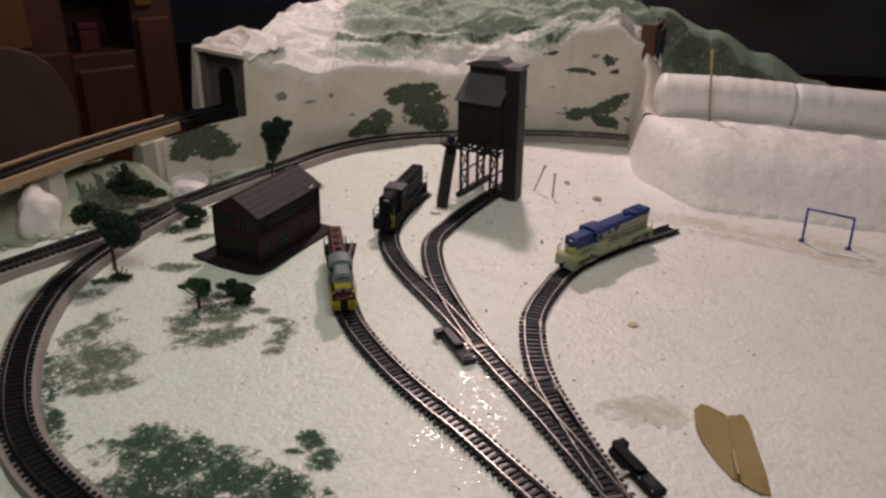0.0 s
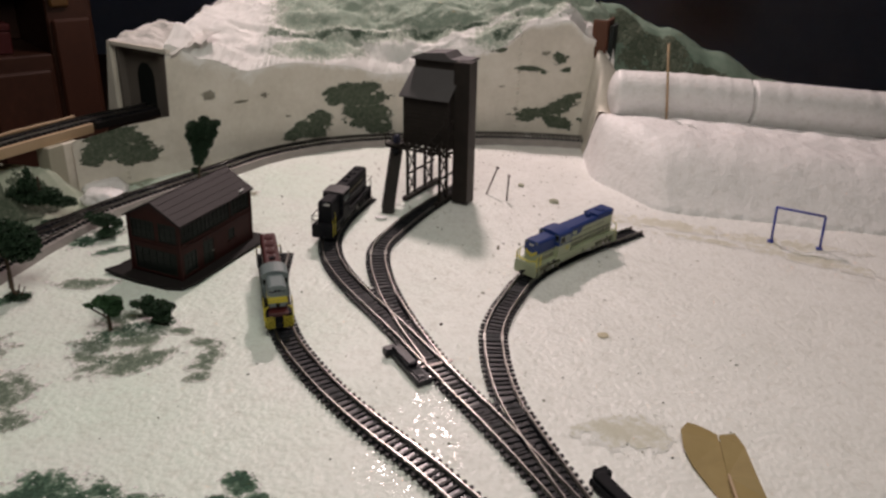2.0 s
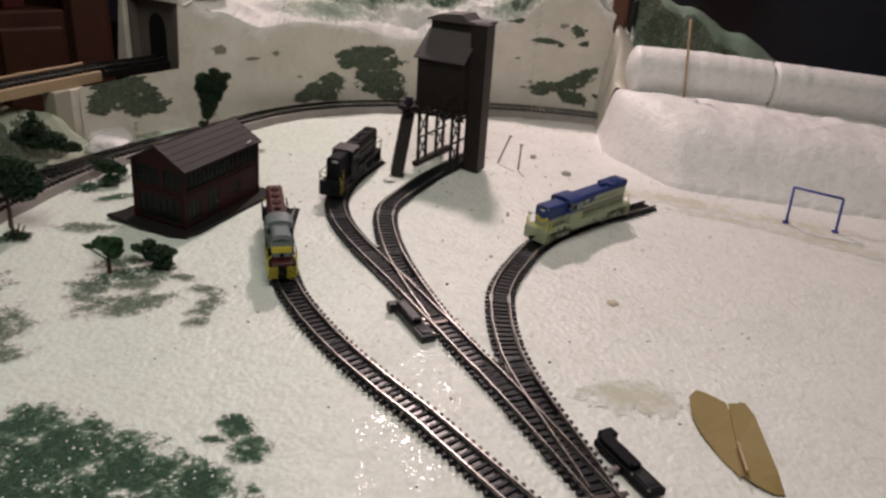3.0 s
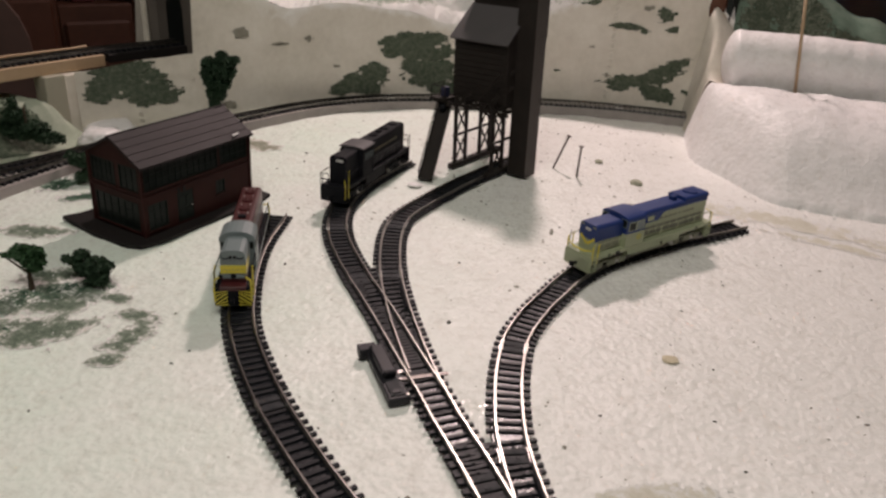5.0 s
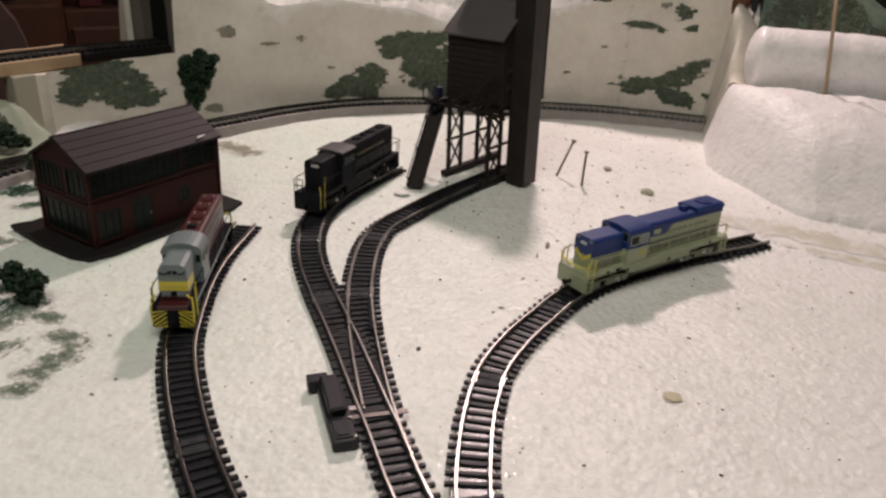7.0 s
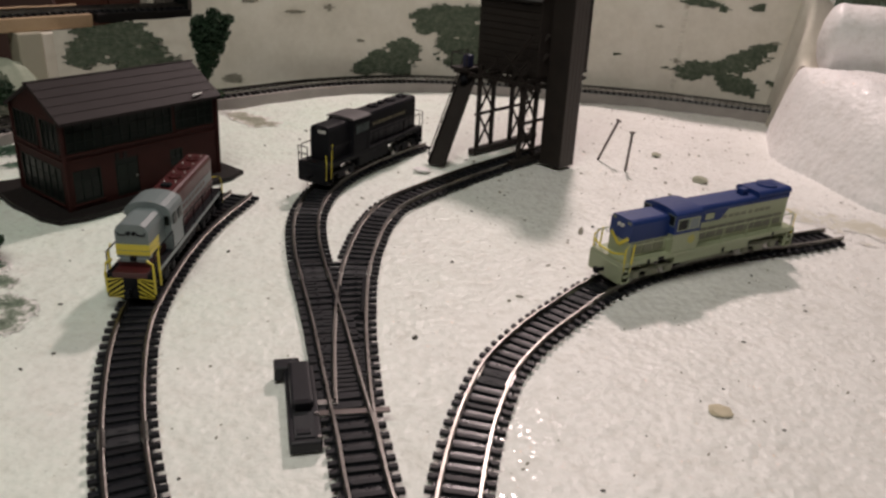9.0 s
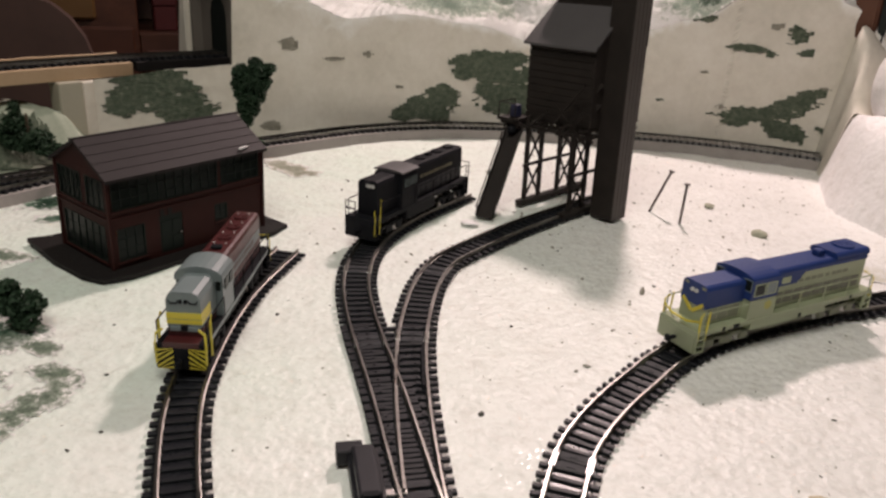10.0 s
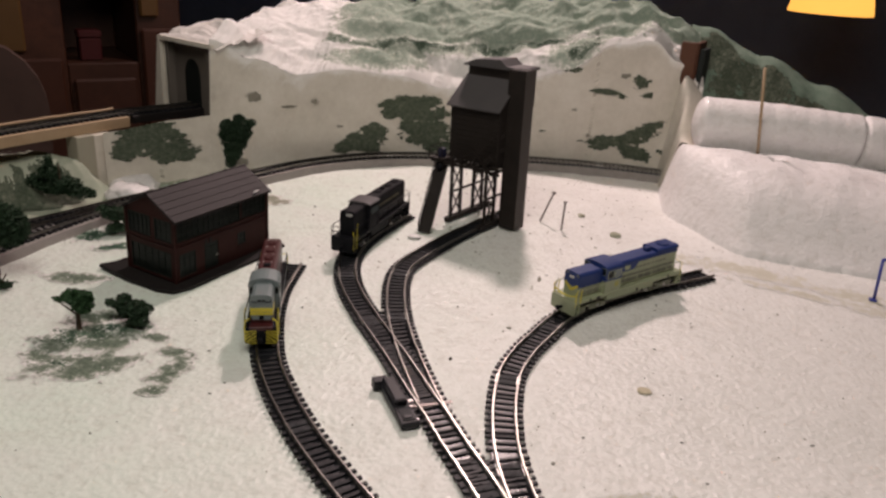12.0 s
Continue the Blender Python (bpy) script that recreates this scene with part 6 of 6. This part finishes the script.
for sy in (-1, 1):
    part("hood_stripe", plain_box(-4.1, 0.9, *sorted((sy * 0.562, sy * 0.572)), 1.55, 1.9, 0.0), STEEL_GREY, red, "grey hood stripe")
    bars(red, -3.0, 0.2, 1.65, 0.573, sy, MAROON, 0.16, 8, 4)
doors(red, -4.0, 0.8, 1.04, 1.5, 9, MAROON, 0.562)
for x in (-3.4, -2.2, -1.0):
    fan(red, x, 2.5, 0.3, MAROON)
for x in (-3.9, -2.8, -1.6, -0.4):
    for y in (-0.25, 0.22):
        part("lift_ring", plain_box(x, x + 0.08, y - 0.03, y + 0.03, 2.5, 2.55, 0.01), WHITE_MARK, red)
part("exhaust_stack", plain_box(0.0, 0.3, -0.2, 0.2, 2.48, 2.62, 0.03), BLACK, red)
part("pilot", plain_box(H - 0.04, H + 0.02, -0.86, 0.86, 0.12, 0.84, 0.015), BLACK, red, "black pilot plate")
part("pilot", plain_box(-H - 0.02, -H + 0.04, -0.86, 0.86, 0.12, 0.84, 0.015), BLACK, red)
for sy in (-1, 1):
    for k in range(7):
        bm = bmesh.new()
        z0 = 1.08 - 0.185 * k
        q = [(sy * 0.84, z0 - 0.36), (sy * 0.84, z0 - 0.285), (sy * 0.26, z0 + 0.075), (sy * 0.26, z0 + 0.0)]
        q = [(y, min(0.83, max(0.13, z))) for y, z in q]
        if abs(q[2][1] - q[3][1]) < 0.01 and abs(q[0][1] - q[1][1]) < 0.01:
            bm.free()
            continue
        a = [bm.verts.new((H + 0.022, y, z)) for y, z in q]
        b = [bm.verts.new((H + 0.032, y, z)) for y, z in q]
        for i in range(4):
            try:
                bm.faces.new((a[i], a[(i + 1) % 4], b[(i + 1) % 4], b[i]))
            except ValueError:
                pass
        bm.faces.new(b)
        bmesh.ops.recalc_face_normals(bm, faces=bm.faces[:])
        part("warning_stripe", bm, YELLOW, red, "yellow warning stripe")
part("end_beam", plain_box(H - 0.5, H + 0.034, -0.62, 0.62, 0.83, 1.02, 0.02), MAROON, red, "maroon end beam")
part("pilot_gap", plain_box(H + 0.0, H + 0.03, -0.22, 0.22, 0.3, 0.86, 0.0), BLACK, red)
railings(red, H, BLACK, label="thin black handrail")
rail_set(red, [[(H + 0.02, s * 0.86, 0.3), (H + 0.02, s * 0.88, 0.95), (H - 0.05, s * 0.84, 1.3), (H - 0.1, s * 0.62, 1.42)] for s in (-1, 1)]
                      + [[(H - 0.5, s * 0.9, 0.4), (H - 0.5, s * 0.9, 1.55), (H - 0.7, s * 0.88, 1.7)] for s in (-1, 1)], 0.044, YELLOW, "bright yellow end handrail")
rail_set(red, [[(-H - 0.02, s * 0.86, 0.3), (-H, s * 0.88, 1.2), (-H + 0.1, s * 0.84, 1.5), (-H + 0.2, s * 0.4, 1.5)] for s in (-1, 1)], 0.028, YELLOW, "bright yellow end handrail")
part("handbrake", plain_box(4.1, 4.2, -0.12, 0.12, 1.22, 1.4, 0.02), BLACK, red)
lights(red, 4.12, 2.16, 1, BLACK)
for y in (-0.34, 0.34):
    part("number_board", rods([[(4.1, y - 0.16, 2.2), (4.12, y - 0.12, 2.1), (4.12, y + 0.12, 2.1), (4.1, y + 0.16, 2.2)]], 0.025, 5), BLACK, red)

red.scale = (0.80, 0.80, 0.92)

# --- black road switcher
H = 4.3
black = thing("locomotive", -1.15, 60.85, 0.27, 261, "black diesel model locomotive with yellow grab rails", "model locomotive", "model locomotives")
part("frame", plain_box(-H, H, -0.86, 0.86, 0.78, 0.98, 0.02), BLACK, black)
running_gear(black, H)
steps(black, H, BLACK, BLACK)
for sx in (-1, 1):
    part("pilot", plain_box(*sorted((sx * (H - 0.06), sx * (H + 0.03))), -0.82, 0.82, 0.14, 0.82, 0.015), BLACK, black)
part("short_hood", hood_prism(2.1, 3.75, 0.56, 0.98, 2.42, 0.18), BLACK, black)
part("cab", arched(0.75, 2.12, 0.85, 0.98, 2.5, 0.22), BLACK, black)
# Roof paler than the black body: its glare is put into the colour.
part("cab_roof", arched(0.7, 2.17, 0.88, 2.44, 2.56, 0.10), ROOF_GREY, black, "grey cab roof with its glare in the colour")
for sy in (-1, 1):
    for x in (0.95, 1.5):
        w_ = part("cab_window", plain_box(x, x + 0.4, *sorted((sy * 0.845, sy * 0.865)), 1.85, 2.2, 0.01), GLASS, black)
        bm = bmesh.new()
        for a in (x, x + 0.18, x + 0.36):
            box(bm, a, a + 0.04, *sorted((sy * 0.86, sy * 0.88)), 1.85, 2.2)
        part("window_frame", bm, STEEL_GREY, black)
part("long_hood", hood_prism(-3.95, 0.75, 0.56, 0.98, 2.48, 0.16), BLACK, black)
for sy in (-1, 1):
    bars(black, -2.9, 0.2, 1.82, 0.562, sy, LETTER, 0.14, 12, 6)
    part("hood_edge", plain_box(-3.9, 0.7, *sorted((sy * 0.50, sy * 0.53)), 2.34, 2.37, 0.0), MACHINE, black)
doors(black, -3.8, 0.6, 1.04, 1.6, 9, MACHINE, 0.562)
for x in (-3.3, -2.2, -0.6):
    fan(black, x, 2.48, 0.32, BLACK)
part("exhaust_stack", plain_box(-1.5, -1.2, -0.15, 0.15, 2.46, 2.6, 0.02), BLACK, black)
part("number_board", plain_box(3.72, 3.77, -0.1, 0.38, 2.12, 2.26, 0.01), WHITE_MARK, black, "pale number board with worn figures")
lights(black, 3.78, 2.32, 1, MACHINE)
railings(black, H, BLACK, label="thin black handrail")
rail_set(black, [[(H - 0.35, 0.88, 0.35), (H - 0.4, 0.88, 1.45), (H - 0.55, 0.8, 1.75)], [(H, 0.86, 0.35), (H - 0.02, 0.86, 1.1), (H - 0.15, 0.7, 1.35)]], 0.022, YELLOW, "yellow grab rail")
rail_set(black, [[(H, -0.86, 0.5), (H, -0.86, 1.6), (H, -0.3, 1.6), (H, -0.3, 1.0)], [(H, -0.86, 1.3), (H, -0.3, 1.3)]], 0.03, BLACK, "thin black end rail")
rail_set(black, [[(-H, s * 0.86, 0.5), (-H, s * 0.86, 1.7), (-H, s * 0.3, 1.7), (-H, s * 0.3, 1.0)] for s in (-1, 1)], 0.03, BLACK, "thin black end rail")
black.scale = (0.93, 0.83, 1.02)

# ---------------------------------------------------------------- switch machines


def switch_machine(x, y, heading, label, tone, flip=1):
    """Origin at the middle of the track-side edge; +x along the track, body on the -y side."""
    t = thing("switch_machine", x, y, 0.0, heading, label, "switch machine", "switch machines")
    def fb(x0, x1, *rest):
        return plain_box(*sorted((flip * x0, flip * x1)), *rest)
    part("body", fb(-1.65, 1.5, -0.85, -0.1, -0.02, 0.3, 0.06, 2), tone, t, "dark plastic case")
    part("coil_housing", fb(-0.4, 1.45, -0.75, -0.2, 0.28, 0.5, 0.08, 2), tone, t)
    part("mounting_flange", fb(1.3, 1.75, -1.1, -0.45, -0.02, 0.4, 0.03), tone, t)
    part("cover_plate", fb(-1.5, -0.55, -0.72, -0.25, 0.29, 0.34, 0.01), TIE_GREY, t, "worn grey cover plate")
    part("lug", fb(-1.4, -1.2, -0.65, -0.35, 0.33, 0.38, 0.01), MACHINE, t)
    part("slide", fb(-0.5, -0.32, -0.65, -0.3, 0.33, 0.54, 0.01), BLACK, t)
    for sx in (-1.5, -0.62):
        bm = bmesh.new()
        bmesh.ops.create_cone(bm, cap_ends=True, segments=10, radius1=0.06, radius2=0.05, depth=0.05, matrix=Matrix.Translation((flip * sx, -0.16, 0.32)))
        part("screw", bm, STEEL, t)
    part("link", fb(-0.1, 0.1, -0.12, 0.4, 0.12, 0.18, 0.01), STEEL, t)
    return t


switch_machine(5.53, 43.55, 302, "dark grey plastic switch machine beside the track", MACHINE, -1)
switch_machine(13.5, 34.7, 122, "black plastic switch machine beside the near track", BLACK)

# ---------------------------------------------------------------- small things on the snow
for x, y, tx, ty, h, in ((8.6, 68.0, 0.75, 0.15, 2.15), (10.15, 66.9, 0.05, 0.05, 1.95)):
    nail = thing("nail", x, y, -0.15, 0, "long steel nail stuck upright in the snow", "nail", "nails in the snow")
    bm = bmesh.new()
    rod(bm, [(0, 0, 0), (tx, ty, h)], 0.065, 8)
    part("shank", bm, NAIL, nail, smooth=True)
    bm = bmesh.new()
    rod(bm, [(tx, ty, h - 0.02), (tx * 1.03, ty * 1.03, h + 0.05)], 0.14, 10)
    part("head", bm, NAIL, nail)

goal = thing("blue_frame", 28.05, 61.45, 0.0, -16, "small blue plastic frame standing on the snow", "plastic frame")
for nm, a, b in (("post", (0, 0, -0.1), (-0.1, 0.2, 2.4)), ("post", (3.05, 0, -0.1), (2.95, 0.2, 2.2)), ("crossbar", (-0.1, 0.2, 2.38), (2.95, 0.2, 2.2))):
    bm = bmesh.new()
    rod(bm, [a, b], 0.085, 8)
    part(nm, bm, BLUE_PLASTIC, goal, smooth=True)
for x in (0.0, 3.05):
    part("foot", plain_box(x - 0.25, x + 0.15, -0.2, 0.15, -0.06, 0.06, 0.02), BLUE_PLASTIC, goal)


def scrap(x, y, heading, outline, label, lift):
    t = thing("card_scrap", x, y, 0.0, heading, label, "card scrap", "card scraps")
    bm = bmesh.new()
    n_ = len(outline)
    a = [bm.verts.new((u, v, -0.05 + lift * (0.5 + 0.5 * sin(u * 0.9 + v)))) for u, v in outline]
    b = [bm.verts.new((u, v, 0.0 + lift * (0.5 + 0.5 * sin(u * 0.9 + v)))) for u, v in outline]
    for k in range(n_):
        bm.faces.new((a[k], a[(k + 1) % n_], b[(k + 1) % n_], b[k]))
    bm.faces.new(b)
    bm.faces.new(a[::-1])
    bmesh.ops.triangulate(bm, faces=bm.faces[:])
    part("sheet", bm, CARD, t)


scrap(17.65, 37.5, 0, [(-0.6, 2.0), (-0.2, 2.55), (0.12, 2.5), (0.5, 2.25), (0.9, 1.9), (0.85, 1.2), (0.72, -0.9), (0.45, -2.4), (-0.05, -1.5), (-0.55, 0.0), (-0.7, 0.95)], "torn piece of brown card lying on the snow", 0.3)
scrap(18.5, 37.05, 0, [(-0.02, 1.95), (0.85, 2.5), (0.87, 1.35), (0.9, -0.5), (1.0, -1.4), (0.95, -2.6), (0.5, -2.6), (-0.05, -2.2), (-0.4, -1.75), (-0.18, -0.2)], "folded strip of brown card lying on the snow", 0.5)
tagged(part("card_splinter", rods([[(18.25, 36.6, 0.42), (18.2, 35.1, 0.36)]], 0.07, 5), PALE_WOOD), "pale wooden splinter beside the brown card", "splinter")

for x, y, r, m, lab in ((13.7, 66.9, (0.36, 0.33, 0.2), MOSS, "pale lump of moss on the snow"), (14.85, 47.5, (0.3, 0.28, 0.07), TAN, "tan crumb of foam on the snow"), (11.35, 70.3, (0.25, 0.22, 0.1), MOSS, "pale lump of moss on the snow")):
    mound("foam_lump", x, y, -0.02, r, x, m, lab, "foam lump")
mound("snow_lump", 1.25, 62.0, -0.03, (0.42, 0.3, 0.08), 6, SNOW_FOAM, "small lump of snow at the foot of the chute", "snow lump")
mound("snow_lump", -3.9, 79.6, 0.2, (0.9, 0.35, 0.3), 4, CREAM, "cream foam scrap beside the main line", "foam lump")

# dark crumbs and bright flakes scattered over the snow


def scatter(name, count, area, size, mat, label, seed, flat=0.5, lean=0.5, height=None, parent=None):
    rng = random.Random(seed)
    bm = bmesh.new()
    for _ in range(count):
        x, y = rng.uniform(area[0], area[1]), rng.uniform(area[2], area[3])
        if any(nearest(p[::6], Vector((x, y, 0)))[0] < 0.95 for p in (L_PTS, S_PTS, T_PTS, R_PTS)):
            continue
        s = size * rng.uniform(0.4, 1.3) * (2.0 if rng.random() < 0.06 else 1.0)
        z = height(x, y) if height else ground_surface(x, y) - 0.12
        m = Matrix.Translation((x, y, z + s * 0.2)) @ Euler((rng.uniform(-lean, lean), rng.uniform(-lean, lean), rng.uniform(0, 6.3))).to_matrix().to_4x4() @ Matrix.Diagonal((s * rng.uniform(0.6, 1.8), s * rng.uniform(0.5, 1), s * flat, 1))
        bmesh.ops.create_icosphere(bm, subdivisions=1, radius=1, matrix=m)
    ob = part(name, bm, mat, parent)
    return ob if parent else tagged(ob, label, "crumbs", kind="stuff")


scatter("dark_crumbs", 150, (-8, 26, 30, 80), 0.055, CRUMB, "dark crumbs scattered over the snow", 1)
scatter("brown_crumbs", 150, (-4, 16, 56, 80), 0.075, MOSS_DIM, "dull crumbs scattered over the snow near the tower", 2)
scatter("pale_crumbs", 320, (1, 24, 38, 68), 0.04, MOSS_DIM, "pale beige crumbs scattered over the snow", 6)
scatter("snow_flakes", 800, (-14, 28, 30, 78), 0.0095, FLAKE, "shiny plastic snow flakes lying on the batting", 3, 0.25, 0.9)
scatter("glitter", 1400, (17, 46, 64, 74), 0.03, GLITTER, "shiny plastic flakes", 4, 0.25, 0.9, bank_height, bank)

# ---------------------------------------------------------------- the room beyond
cabinet = thing("wooden_cabinet", -72, 108, -37.5, 45, "dark reddish wooden cabinet with an open niche beyond the layout", "cabinet")
for nm, q in (("side_section", (-26, 11, -10, 10, 0, 52)), ("side_section", (20, 26, -10, 10, 0, 52)), ("base", (11, 20, -10, 10, 0, 37)), ("top", (11, 20, -10, 10, 47, 52)), ("back_panel", (11, 20, 4, 10, 37, 47))):
    part(nm, plain_box(*q, 0.2, 1), WOOD_DARK, cabinet)
for x0, x1, z0, z1, mat, lab in ((-25, -2, 4, 48, WOOD_DARK, ""), (-1.5, 10.5, 4, 37.8, WOOD_RED, "reddish brown cabinet door"), (-1.5, 6.4, 38.6, 50, WOOD_OCHRE, "ochre wooden drawer front"),
                                (20.5, 25.5, 4, 41.5, WOOD_RED, "reddish brown cabinet door"), (20.5, 23, 43, 50, WOOD_OCHRE, "ochre wooden drawer front"), (11.5, 19.5, 4, 35, WOOD_DARK, "")):
    part("cabinet_door" if z0 < 10 else "drawer_front", plain_box(x0, x1, -10.8, -10.0, z0, z1, 0.3, 1), mat, cabinet, lab)
box_red = thing("red_box", -57.0, 113.4, -0.5, 45, "small red box standing in the cabinet niche", "box")
part("carton", plain_box(-1.4, 1.4, -1.2, 1.2, 0, 3.0, 0.2, 1), MAROON, box_red)
part("lid", plain_box(-1.5, 1.5, -1.3, 1.3, 3.0, 4.0, 0.2, 1), MAROON, box_red)
chair = thing("round_back_chair", -56.5, 87.9, -37.5, 220, "brown upholstered chair with a rounded back beyond the layout", "chair")
part("seat", plain_box(-9, 9, -9, 9, 20, 23, 1.0, 3), WOOD_DARK, chair)
bm = bmesh.new()
prism(bm, [(math.copysign(9.5 * abs(cos(pi * k / 12)) ** 0.6, 6 - k), 35.5 + 8.0 * sin(pi * k / 12)) for k in range(13)] + [(-8.5, 23), (8.5, 23)], 7, 9)
bmesh.ops.rotate(bm, verts=bm.verts[:], cent=(0, 0, 0), matrix=Matrix.Rotation(pi / 2, 3, "Z"))
part("backrest", bm, CHAIR_BROWN, chair, "rounded brown backrest")
for x in (-8, 8):
    for y in (-8, 8):
        part("leg", plain_box(x - 0.8, x + 0.8, y - 0.8, y + 0.8, 0, 20, 0.2), WOOD_DARK, chair)
shade = thing("pendant_lamp", 58.8, 205, -4.2, 0, "hanging lamp with a glowing amber shade across the dark room", "pendant lamp")
bm = bmesh.new()
bmesh.ops.create_cone(bm, cap_ends=False, segments=36, radius1=8.7, radius2=6, depth=15, matrix=Matrix.Translation((0, 0, 20.1)))
bmesh.ops.solidify(bm, geom=bm.faces[:], thickness=0.15)
part("shade", bm, SHADE_GLOW, shade, "glowing amber lamp shade", smooth=True)
part("cord", rods([[(0, 0, 24), (0, 0, 88.2)]], 0.25, 8), BLACK, shade)
bm = bmesh.new()
bmesh.ops.create_cone(bm, cap_ends=True, segments=20, radius1=1.0, radius2=0.6, depth=4, matrix=Matrix.Translation((0, 0, 24)))
part("socket", bm, BLACK, shade)
